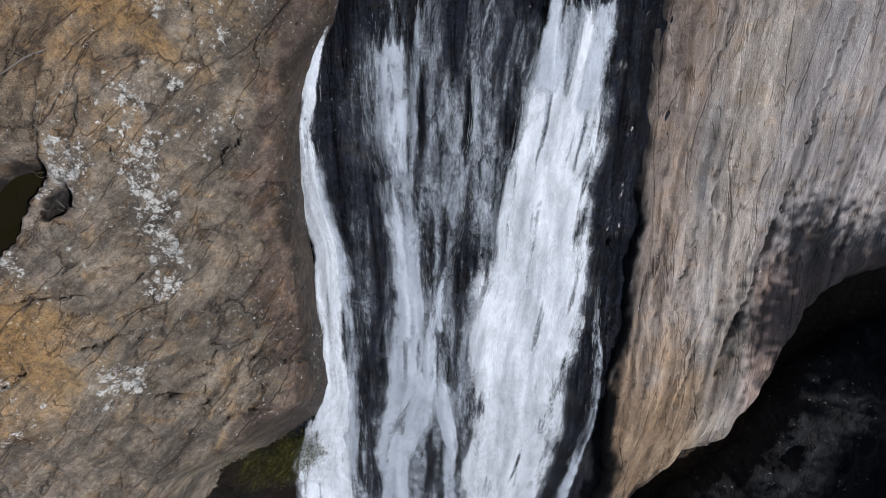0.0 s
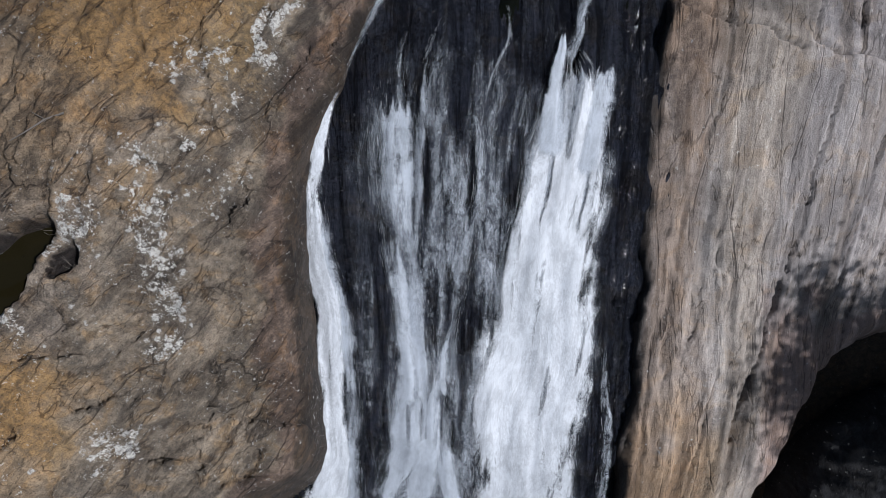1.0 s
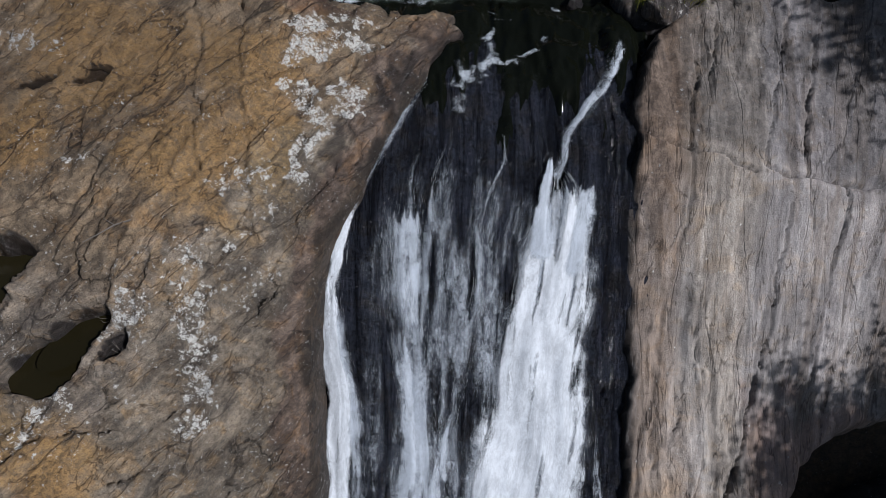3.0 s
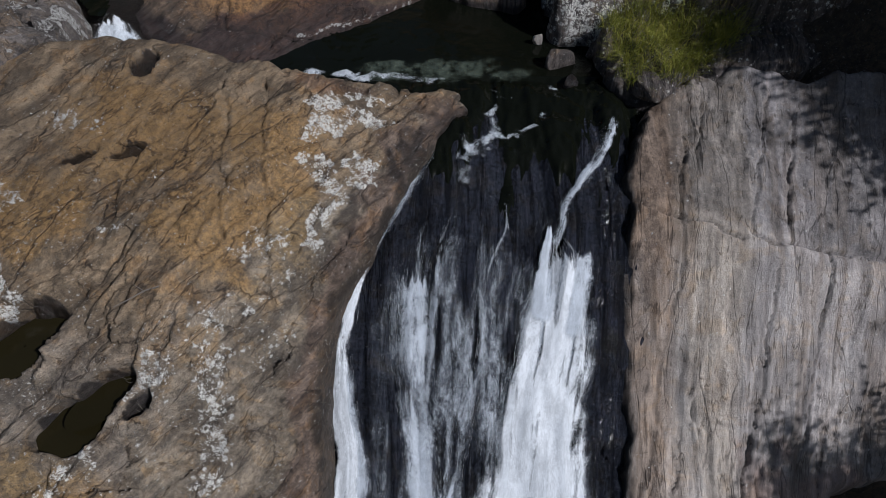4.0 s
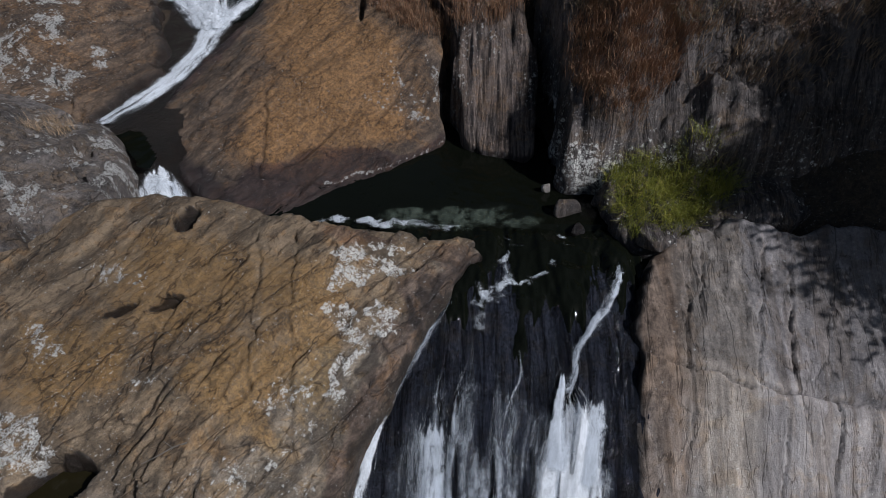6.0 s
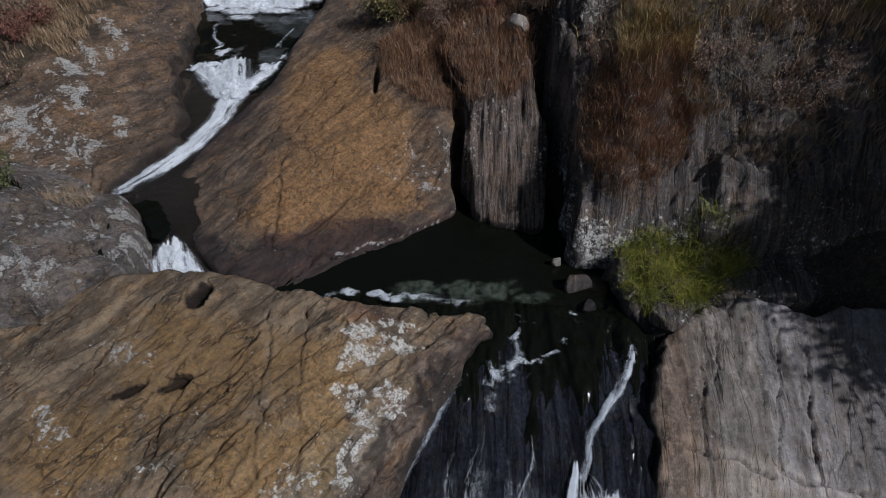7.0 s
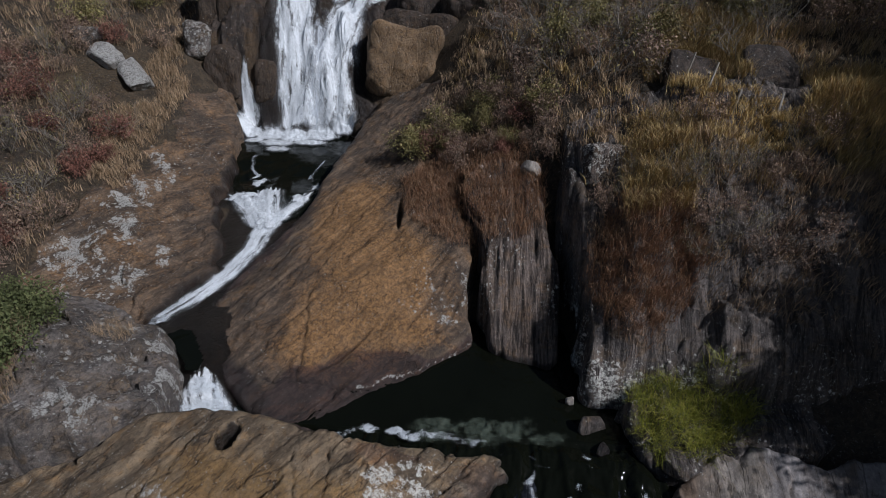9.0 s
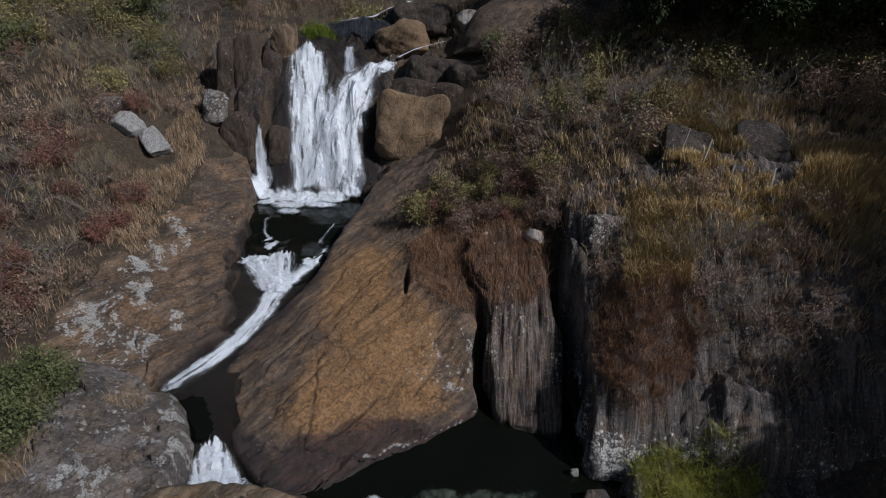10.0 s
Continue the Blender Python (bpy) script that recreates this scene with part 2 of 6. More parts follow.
    h = sums(nt, "SUBTRACT", h, sums(nt, "MULTIPLY", vein, 0.2 * veins))
    h = sums(nt, "ADD", h, sums(nt, "MULTIPLY", fine, 0.2))
    b = nt.nodes.new("ShaderNodeBump")
    b.inputs["Strength"].default_value, b.inputs["Distance"].default_value = bump, 0.24
    links.new(h, b.inputs["Height"])
    links.new(b.outputs[0], bsdf.inputs["Normal"])
    return m


def foam_material(name, cover, along=2.4, across=13.0, tint=(0.74, 0.78, 0.84), dense=1.0, soft=(0.38, 0.68), netted=0.08):
    """White falling water: streaks along the flow with gaps where the rock shows through. cover: how much is white."""
    m, nt, bsdf, links = nodes_of(name)
    uv = nt.nodes.new("ShaderNodeUVMap")
    uv.uv_map = "flow"
    at = nt.nodes.new("ShaderNodeAttribute")
    at.attribute_name = "mask"
    sep = nt.nodes.new("ShaderNodeSeparateColor")
    links.new(at.outputs["Color"], sep.inputs[0])
    broad = noise_node(nt, 1.0, 5, 0.65, stretched(nt, uv.outputs[0], (across * 0.2, along * 0.3, 1)), 0.8)
    thin = noise_node(nt, 1.0, 7, 0.72, stretched(nt, uv.outputs[0], (across, along, 1)), 1.6)
    drops = noise_node(nt, 1.0, 3, 0.8, stretched(nt, uv.outputs[0], (across * 2.6, along * 7, 1)), 1.0)
    lace = sums(nt, "ADD", sums(nt, "MULTIPLY", broad, 0.3), sums(nt, "ADD", sums(nt, "MULTIPLY", thin, 0.36), sums(nt, "MULTIPLY", drops, 0.34)))
    # a net of fine white lines, drawn out along the flow
    net = nt.nodes.new("ShaderNodeTexVoronoi")
    net.feature = "DISTANCE_TO_EDGE"
    bent = nt.nodes.new("ShaderNodeVectorMath")
    bent.operation = "ADD"
    sway = nt.nodes.new("ShaderNodeTexNoise")
    sway.inputs["Scale"].default_value, sway.inputs["Detail"].default_value = 1.0, 4
    cells = stretched(nt, uv.outputs[0], (across * 0.85, along * 1.3, 1))
    links.new(cells, sway.inputs["Vector"])
    links.new(cells, bent.inputs[0]), links.new(sway.outputs["Color"], bent.inputs[1])
    links.new(bent.outputs[0], net.inputs["Vector"])
    lace = sums(nt, "ADD", lace, sums(nt, "MULTIPLY", sums(nt, "SUBTRACT", ramp(nt, net.outputs["Distance"], 0.16, 0.0), 0.35), netted))
    white = ramp(nt, sums(nt, "ADD", lace, sums(nt, "MULTIPLY", sums(nt, "SUBTRACT", sep.outputs[0], 0.5), cover)), *soft)
    links.new(mixed(nt, ramp(nt, lace, 0.42, 0.58), tuple(0.7 * c for c in tint), tuple(min(1.12 * c, 0.93) for c in tint)), bsdf.inputs["Base Color"])
    bsdf.inputs["Roughness"].default_value = 0.6
    links.new(sums(nt, "MULTIPLY", white, dense), bsdf.inputs["Alpha"])
    b = nt.nodes.new("ShaderNodeBump")
    b.inputs["Strength"].default_value, b.inputs["Distance"].default_value = 0.4, 0.03
    links.new(lace, b.inputs["Height"])
    links.new(b.outputs[0], bsdf.inputs["Normal"])
    return m


def pool_material(name, tone, scale=2.0):
    m, nt, bsdf, links = nodes_of(name)
    co = nt.nodes.new("ShaderNodeTexCoord").outputs["Object"]
    n = noise_node(nt, scale, 4, 0.6, co, 0.5)
    links.new(mixed(nt, noise_node(nt, 0.4, 3, 0.5, co), tuple(0.6 * c for c in tone), tone), bsdf.inputs["Base Color"])
    bsdf.inputs["Roughness"].default_value = 0.08
    bsdf.inputs["IOR"].default_value = 1.33
    bsdf.inputs["Specular IOR Level"].default_value = 0.3
    b = nt.nodes.new("ShaderNodeBump")
    b.inputs["Strength"].default_value, b.inputs["Distance"].default_value = 0.25, 0.05
    links.new(n, b.inputs["Height"])
    links.new(b.outputs[0], bsdf.inputs["Normal"])
    return m


ROCK_BROWN = rock_material("brown_gneiss", (0.175, 0.14, 0.108), (0.47, 0.38, 0.288), (0.44, 0.285, 0.125), (1.0, 0.3, 1.0), 35, spots=0.014, bump=0.75, joints=0.75)
ROCK_GREY = rock_material("grey_gneiss", (0.325, 0.29, 0.262), (0.55, 0.5, 0.455), (0.33, 0.22, 0.13), (1.3, 0.16, 0.3), 0, joints=0.6, bump=0.5, grit=0.42, flecks=0.25, veins=0.75, hues=0.3)
ROCK_DOME = rock_material("rusty_gneiss", (0.085, 0.06, 0.044), (0.25, 0.17, 0.112), (0.46, 0.24, 0.09), (1.0, 0.2, 1.0), 35, lichen=(0.5, 0.49, 0.46), bump=0.65)
# bluish base: the sky's reflection on the wet rock is mixed into the colour
ROCK_BLACK = rock_material("wet_black_gneiss", (0.055, 0.064, 0.082), (0.2, 0.222, 0.27), (0.10, 0.07, 0.045), (1.8, 0.14, 0.2), 0, wet_tone=0.3, shine=0.5, joints=0.2, wet_rough=0.16, flecks=0.0, veins=0.3, bump=1.3)
# near-black copy of the wet gneiss, with the chasm's shade in its colour
ROCK_CHASM = rock_material("shade_toned_chasm_gneiss", (0.016, 0.016, 0.018), (0.055, 0.055, 0.06), (0.10, 0.07, 0.045), (1.6, 0.4, 0.3), 0, wet_tone=0.27, shine=0.5, wet_rough=0.2, flecks=0.0, bump=1.2)
ROCK_BANK = rock_material("bank_gneiss", (0.065, 0.054, 0.05), (0.28, 0.235, 0.21), (0.2, 0.125, 0.07), (2.0, 0.22, 0.12), 0)
ROCK_STRIPE = rock_material("striped_gneiss", (0.045, 0.034, 0.03), (0.4, 0.31, 0.26), (0.24, 0.15, 0.09), (2.6, 0.3, 0.1), 0, bump=1.1)
ROCK_SHELF = rock_material("pale_shelf_gneiss", (0.12, 0.103, 0.093), (0.32, 0.275, 0.245), (0.24, 0.16, 0.09), (1.2, 0.4, 0.6), 30, lichen=(0.56, 0.55, 0.52), spots=0.01, bump=0.9)
ROCK_TAWNY = rock_material("tawny_gneiss", (0.1, 0.07, 0.05), (0.29, 0.2, 0.13), (0.34, 0.21, 0.1), (1.0, 1.0, 0.35), 15, grit=0.45, flecks=0.3)
ROCK_WET = rock_material("damp_brown_gneiss", (0.05, 0.04, 0.035), (0.125, 0.095, 0.078), (0.16, 0.1, 0.05), (1.6, 1.6, 0.25), 0, grit=0.6, shine=0.35, dry_rough=0.7, flecks=0.35)
SOIL = rock_material("dry_soil_and_litter", (0.05, 0.038, 0.027), (0.12, 0.088, 0.058), (0.14, 0.095, 0.05), (1, 1, 1), 0, bump=1.0, joints=0.0, flecks=0.3, veins=0.0)
FOAM = foam_material("white_water", 0.62, 3.2, 12.0, (0.7, 0.735, 0.77), soft=(0.4, 0.63))
FROTH = foam_material("churned_froth", 0.5, 6.0, 6.0, (0.66, 0.71, 0.76), dense=0.85, soft=(0.5, 0.7), netted=0.18)
FROTH_THICK = foam_material("thick_froth", 0.7, 5.0, 5.0, (0.72, 0.76, 0.8), dense=0.95, soft=(0.25, 0.75))
FROTH_GREEN = foam_material("green_foam", 0.6, 3.5, 3.5, (0.13, 0.165, 0.125), dense=0.4, soft=(0.42, 0.78), netted=0.16)
VEIL = foam_material("thin_veil_of_water", 0.55, 4.0, 13.0, (0.62, 0.675, 0.74), dense=0.82, soft=(0.47, 0.68), netted=0.13)
FOAM_TALL = foam_material("tall_white_water", 0.45, 1.5, 6.0, (0.72, 0.76, 0.8), soft=(0.36, 0.62))
VEIL_TALL = foam_material("tall_veil_of_water", 0.42, 1.0, 5.0, (0.68, 0.73, 0.8), dense=0.8, soft=(0.36, 0.74))
HOLE_WATER = pool_material("brown_still_water", (0.02, 0.0165, 0.007))
POOL = pool_material("dark_green_pool", (0.006, 0.0072, 0.0045))


# ---- the lie of the land ----
GROUND = (
    (-60, ((-30, 2), (20, 8), (40, 16), (80, 32))),
    (-30, ((-30, -6), (0, 0), (15, 3.5), (25, 5.5), (32, 8), (40, 11), (50, 13), (80, 26))),
    (-24, ((-30, -12), (0, -4), (10, 0.5), (15, 3.0), (22, 2.4), (28, 4.4), (34, 6.0), (40, 8.0), (50, 10.3), (56, 15), (80, 25))),
    (-20, ((-30, -14), (0, -5), (10, 0), (14, 1.5), (19, 1.5), (23, 0.8), (28, 2.0), (36, 3.2), (42, 3.2), (47, 5.0), (52, 11), (56, 14), (80, 24))),
    (-17, ((-30, -15), (0, -5.5), (10, -0.5), (15, 0.2), (17, 0.4), (20, 1.4), (22, 1.6), (26, 1.8), (29, 2.3), (31, 2.6), (33, 3.2), (37, 3.0), (44, 3.2), (47, 6), (52, 12), (80, 24))),
    (-14, ((-30, -16), (0, -6), (10, -1), (14.5, 0.2), (15.8, -0.6), (16.8, -0.3), (18, 0.8), (20, 1.3), (22, 1.5), (26, 1.8), (29, 2.2), (30.5, 2.5), (33, 3.3), (36, 3.2), (44, 3.4), (47, 7), (52, 12), (80, 24))),
    (-11, ((-30, -18), (0, -7), (10, -2), (14.5, -0.6), (16, -0.9), (18, -0.6), (22, 0.2), (30, 1.8), (36, 2.8), (44, 4.5), (48, 8), (53, 12.5), (80, 24))),
    (-8, ((-30, -20), (0, -9), (8, -4), (14, -1.2), (16, -0.9), (18, -0.9), (22, -0.5), (30, 1.5), (40, 4.6), (46, 6.5), (49, 9), (54, 13), (80, 24))),
    (-2, ((-30, -24), (-4, -14), (0, -9.2), (5, -6.4), (8, -4), (12, -2.0), (15, -1.3), (17, -1), (23, -1), (25, 0.0), (29, 3.0), (36, 7.5), (43, 10.6), (50, 14), (80, 25))),
    (2, ((-30, -24), (-4, -14), (0, -9.2), (5, -6.4), (8, -4), (12, -2.0), (15, -1.3), (17, -1), (22, -1), (25, -0.7), (28, 1.5), (31, 6.4), (36, 9.5), (43, 12), (50, 14.5), (80, 25))),
    (3.5, ((-30, -24), (-4, -14), (0, -9.2), (5, -6.6), (8, -4), (12, -2.0), (15, -1.3), (19.2, -1), (24, -0.6), (28, 2.0), (31, 6.6), (36, 10.6), (45, 13.6), (80, 26))),
    (6, ((-30, -24), (-4, -14), (0, -9.8), (5, -6.9), (10, -3.2), (15, -1.2), (17, -0.6), (19.5, 0.3), (21.5, 3.0), (26, 6.0), (31, 8.8), (36, 11.2), (45, 13.6), (80, 26))),
    (12, ((-30, -24), (0, -11.5), (4, -9.5), (10, -3.6), (15, -1.0), (18, 0.5), (20.5, 3), (26, 7.2), (31, 10.1), (37, 12.2), (80, 28))),
    (18, ((-30, -22), (0, -11), (6, -7), (12, -2), (18, 1.8), (24, 6.8), (30, 10.2), (40, 14), (80, 30))),
    (30, ((-30, -12), (0, -5), (12, 1), (24, 8), (35, 14), (80, 34))),
    (60, ((-30, -4), (20, 10), (80, 42))),
)


def ground_height(x, y):
    x, y = np.atleast_1d(np.asarray(x, float)), np.atleast_1d(np.asarray(y, float))
    near = loft(GROUND, np.clip(x, -60, 60), np.clip(y, -30, 80), 0.5)
    away = np.hypot(np.maximum(np.abs(x) - 55, 0), np.maximum(np.abs(y - 25) - 50, 0))
    calm = 1 - 0.7 * smooth(3, 0, np.abs(x + 14.5)) * (y < 42)
    return near + 0.16 * away * (y > 0) + 0.2 * calm * rough(x, y, 2.4, 4, 3) + 1.8 * smooth(40, 90, np.hypot(x, y - 30)) * rough(x, y, 30, 4, 5)


def axis(lo, hi, step, far):
    fine = np.arange(lo, hi + step / 2, step)
    out = np.cumsum(step * np.cumprod(np.full(28, 1.28)))
    out = out[out < far]
    return np.concatenate([lo - out[::-1], fine, hi + out])


gx, gy, quads = lattice(axis(-34, 24, 0.3, 900), axis(-14, 62, 0.3, 900))
gz = ground_height(gx, gy)
soaked = smooth(0.5, -0.2, gz) * (gx > -17) * (gx < 8) + smooth(2.2, 1.2, np.abs(gx + 14.6 + 0.3 * (30 - gy) * (gy < 30) * 0.1)) * (gy > 15) * (gy < 34)
race_x = np.interp(gy, [15, 18, 21, 24, 28, 31, 34], [-13.5, -14.2, -17.0, -16.4, -15.0, -15.0, -15.5])
soaked = soaked + smooth(3.4, 2.4, np.abs(gx - race_x)) * (gy > 14) * (gy < 35)
soaked = soaked + (gx > -22) * (gx < -11) * (gy > 32) * (gy < 44)
gmask = np.stack([0.5 + 0.5 * rough(gx, gy, 6, 3, 8), 0 * gx, np.clip(soaked, 0, 1), 0 * gx + 1], -1)
ground = new("ground", mesh_from("ground", np.stack([gx, gy, gz], -1), quads, SOIL, gmask))
tagged(ground, "dry brown hillside soil and litter round a rocky gorge", "ground", kind="structure")


def rock_mass(name, outline, top, material, step, label, radius=0.6, steep=0.35, depth=3.0, ragged=0.25, relief=None, masks=None, tints=None, group="", category="rock"):
    """A body of rock: an outline in the plan, a top surface, rounded shoulders and steep sides."""
    ring = round_outline(outline)
    xs, ys = [p[0] for p in ring], [p[1] for p in ring]
    x, y, q = lattice(np.arange(min(xs) - 1, max(xs) + 1, step), np.arange(min(ys) - 1, max(ys) + 1, step))
    near = inside(ring, x, y)
    d = near + ragged * rough(x, y, 1.6, 4, len(label)) * smooth(2.5, 0.0, np.abs(near))
    z = top(x, y)
    if relief is not None:
        z = z + relief(x, y, d)
    e = np.clip(1 - d / radius, 0, 1)
    z = z - radius * (1 - np.sqrt(np.maximum(1 - e * e, 0)))
    side = np.clip(-d / steep, 0, 1)
    z = z - depth * side * (1 + 0.2 * rough(x, y, 0.5, 3, 7))
    rgb = masks(x, y, d, z) if masks else (0 * x, 0 * x, 0 * x)
    grime = rgb[3] if len(rgb) > 3 else 0 * x
    mask = np.stack([np.clip(c, 0, 2) for c in rgb[:3]] + [1 - np.clip(grime, 0, 1)], -1)
    tint = np.ones((len(x), 4))
    if tints is not None:
        for zone, tone in tints(x, y, d, z):
            tint[:, :3] *= 1 + np.clip(zone, 0, 1)[:, None] * (np.array(tone) - 1)
    v, f, (mask, tint) = keep(np.stack([x, y, z], -1), q, d > -steep, mask, tint)
    ob = new(name, mesh_from(name, v, f, material, mask, tint=tint))
    return tagged(ob, label, category, group)


def crack(x, y, a, b, wide, deep, seed=0):
    """A wandering crack from a to b, as a depth."""
    (ax, ay), (bx, by) = a, b
    ln = math.hypot(bx - ax, by - ay)
    u, v = ((x - ax) * (bx - ax) + (y - ay) * (by - ay)) / ln, (-(x - ax) * (by - ay) + (y - ay) * (bx - ax)) / ln
    v = v + 0.12 * rough(u, 0 * u, 0.7, 4, seed)
    return -deep * smooth(wide, 0.2 * wide, np.abs(v)) * smooth(-0.1, 0.15, u) * smooth(ln + 0.1, ln - 0.2, u)


# ---- left slab beside the falls ----
SLAB = (
    (-24, ((-6, -3), (0, -1.2), (5, 1.0), (10, 2.6), (13, 3.2), (17, 3.6))),
    (-14, ((-6, -5.5), (-2, -3.6), (1, -1.6), (4, -0.6), (6, 0.2), (10, 1.4), (14.5, 2.75), (17, 3.0))),
    (-11, ((-6, -6), (-2.7, -3.8), (0.7, -1.6), (3, -1.0), (5.3, -0.3), (9.5, 1.3), (14.6, 2.3), (17, 2.5))),
    (-8, ((-6, -7.5), (-2.3, -4.8), (0.5, -3.0), (2.5, -2.2), (4.6, -0.5), (7, 0.55), (12, 1.3), (15, 1.95), (17, 2.0))),
    (-5.5, ((-6, -9), (-1.2, -5.3), (2, -4.4), (4.8, -2.5), (7.5, -0.7), (9.6, -0.15), (12, 0.4), (14.5, 1.3), (17, 1.4))),
    (-3, ((-6, -11), (-1, -7), (5, -4.2), (9, -1.3), (11, -0.6), (14.5, 0.1), (17, 0.3))),
    (0.5, ((-6, -12), (5, -5.2), (11, -0.9), (14, -0.35), (15.5, -0.25), (17, 0.0))),
)
slab_outline = [(-26, -6), (-26, 12), (-20, 11.2), (-15.5, 13.5), (-14.0, 15.2), (-11.0, 15.9), (-7.6, 15.7), (-5.1, 15.7), (-3.0, 16.2), (-0.3, 16.4), (0.4, 15.4), (-0.7, 14.0), (-1.5, 12.6), (-2.4, 10.7),
                (-3.2, 9.0), (-3.95, 7.6), (-4.35, 5.4), (-4.2, 3.3), (-4.1, 1.5), (-4.1, -0.5), (-5.3, -1.3), (-7.5, -2.4), (-8.2, -3.4), (-9.5, -6)]
# potholes: centre, half length, half width, turn, depth
HOLES = ((-12.35, 5.45, 1.5, 0.78, 42, 1.5), (-10.6, 3.4, 0.85, 0.66, 35, 1.3), (-9.85, 4.15, 1.0, 0.5, 44, 1.2), (-8.85, 4.0, 0.48, 0.2, 52, 0.5), (-10.75, 14.55, 0.34, 0.6, -20, 0.9), (-11.8, 10.8, 0.62, 0.2, 38, 0.45), (-10.5, 11.3, 0.6, 0.2, 38, 0.4), (-8.9, 16.0, 0.3, 0.2, 30, 0.2))
SLAB_CRACKS = (((-7.6, 14.0), (-10.1, 11.9)), ((-10.1, 11.9), (-10.4, 9.2)), ((-10.4, 9.2), (-11.3, 7.2)), ((-8.2, 10.2), (-8.7, 8.5)), ((-8.0, 6.4), (-8.5, 4.4)), ((-7.4, 10.6), (-7.9, 8.2)), ((-1.3, 15.4), (-3.1, 13.75)), ((-3.1, 13.75), (-5.3, 10.8)), ((-5.3, 10.8), (-6.6, 9.4)), ((-7.0, 14.9), (-6.5, 11.7)), ((-6.5, 11.7), (-6.0, 9.0)), ((-6.0, 9.0), (-5.7, 7.0)), ((-12.2, 13.0), (-14.2, 11.2)), ((-9.2, 7.6), (-9.7, 6.0)), ((-9.6, 7.2), (-10.6, 4.6)), ((-8.6, 6.6), (-9.3, 4.4)), ((-8.2, 14.6), (-7.2, 8.6)), ((-9.0, 12.8), (-13.5, 8.0)), ((-10.4, 13.3), (-14.5, 10.3)), ((-3.0, 14.2), (-6.5, 11.6)), ((-6.2, 12.2), (-9.8, 7.9)), ((-5.6, 1.2), (-8.6, 0.2)), ((-6.0, 4.2), (-8.8, 1.6)), ((-10.8, 2.0), (-13.8, 0.4)))


def slab_relief(x, y, d):
    a, b = turned(x, y, 58)
    lay = rough(a * 0.2, b, 0.9, 5, 21)
    up = smooth(5, 9, y)
    r = 0.10 * rough(x, y, 2.2, 5, 11, 0.42) + (0.08 + 0.06 * up) * (1 - np.abs(lay)) + (0.09 + 0.08 * up) * np.floor(3 * lay) / 3 + 0.03 * rough(x, y, 0.5, 4, 5)
    r = r + smooth(6.5, 3, y) * (0.2 * np.floor(3 * rough(x, y, 1.3, 4, 25)) / 3)
    plates, _ = facets(x, y, 1.25, 201, 0.16, 0.2)
    chips, _ = facets(x, y, 0.5, 207, 0.05, 0.16)
    sheets_, _ = facets(a * 0.3, b, 0.8, 202, 0.15, 0.14)
    r = r + (1 - up) * (plates + chips) + up * (sheets_ + 0.5 * chips)
    for cx, cy, ra, rb, turn, deep in HOLES:
        u, v = turned(x - cx, y - cy, turn)
        r = r - deep * smooth(1.1, 0.72, np.hypot(u / ra, v / rb) + 0.14 * rough(x, y, 0.6, 3, 9))
    for k, (p, q) in enumerate(SLAB_CRACKS):
        r = r + crack(x, y, p, q, 0.09, 0.13, k)
    return r


def patchy(x, y, size, seed):
    return smooth(-0.35, 0.45, rough(x, y, size, 4, seed))


DAMP_ZONE = [(-7.44, 6.3), (-6.9, 6.9), (-6.3, 8.3), (-5.9, 9.8), (-5.2, 10.4), (-3.6, 11.2), (-2.6, 12.6), (-1.8, 14.2), (0.6, 16.2), (3, 10), (-3, 7), (-3, -4), (-9.5, -5), (-9.4, 0), (-8.8, 3.0), (-8.3, 5)]


def slab_tints(x, y, d, z):
    """Plain grey rock below, tawny rock above, a purplish damp band along the falls."""
    wx, wy = x + 0.35 * rough(x, y, 0.9, 4, 171), y + 0.35 * rough(x, y, 0.9, 4, 172)
    grey_zone = smooth(-0.1, 0.25, inside(DAMP_ZONE, wx, wy))
    band = smooth(0.95, 0.6, d + 0.35 * rough(x, y, 1.3, 4, 173)) * smooth(-6.4, -5.6, x) * (y < 15.5)
    rim = smooth(0.24, 0.1, d + 0.12 * rough(x, y, 0.6, 4, 174)) * smooth(-6.4, -5.6, x) * (y < 15.5)
    tan = blobs(wx, wy, [(-9.9, 0.9, 1.5, 1.5), (-10.2, -0.6, 1.6, 1.1)])
    tawny = smooth(0.1, -0.4, inside(DAMP_ZONE, wx, wy)) * smooth(4.5, 6.5, wy)
    return [(grey_zone, (0.97, 0.97, 0.94)), (np.maximum(band, 0.9 * blobs(wx, wy, [(-0.6, 15.0, 1.9, 1.2), (-1.9, 13.3, 1.1, 1.2), (-2.9, 11.4, 0.8, 1.2)])), (0.7, 0.62, 0.63)), (rim, (0.4, 0.41, 0.39)), (tan, (1.12, 1.0, 0.82)), (tawny, (1.05, 0.94, 0.78))]


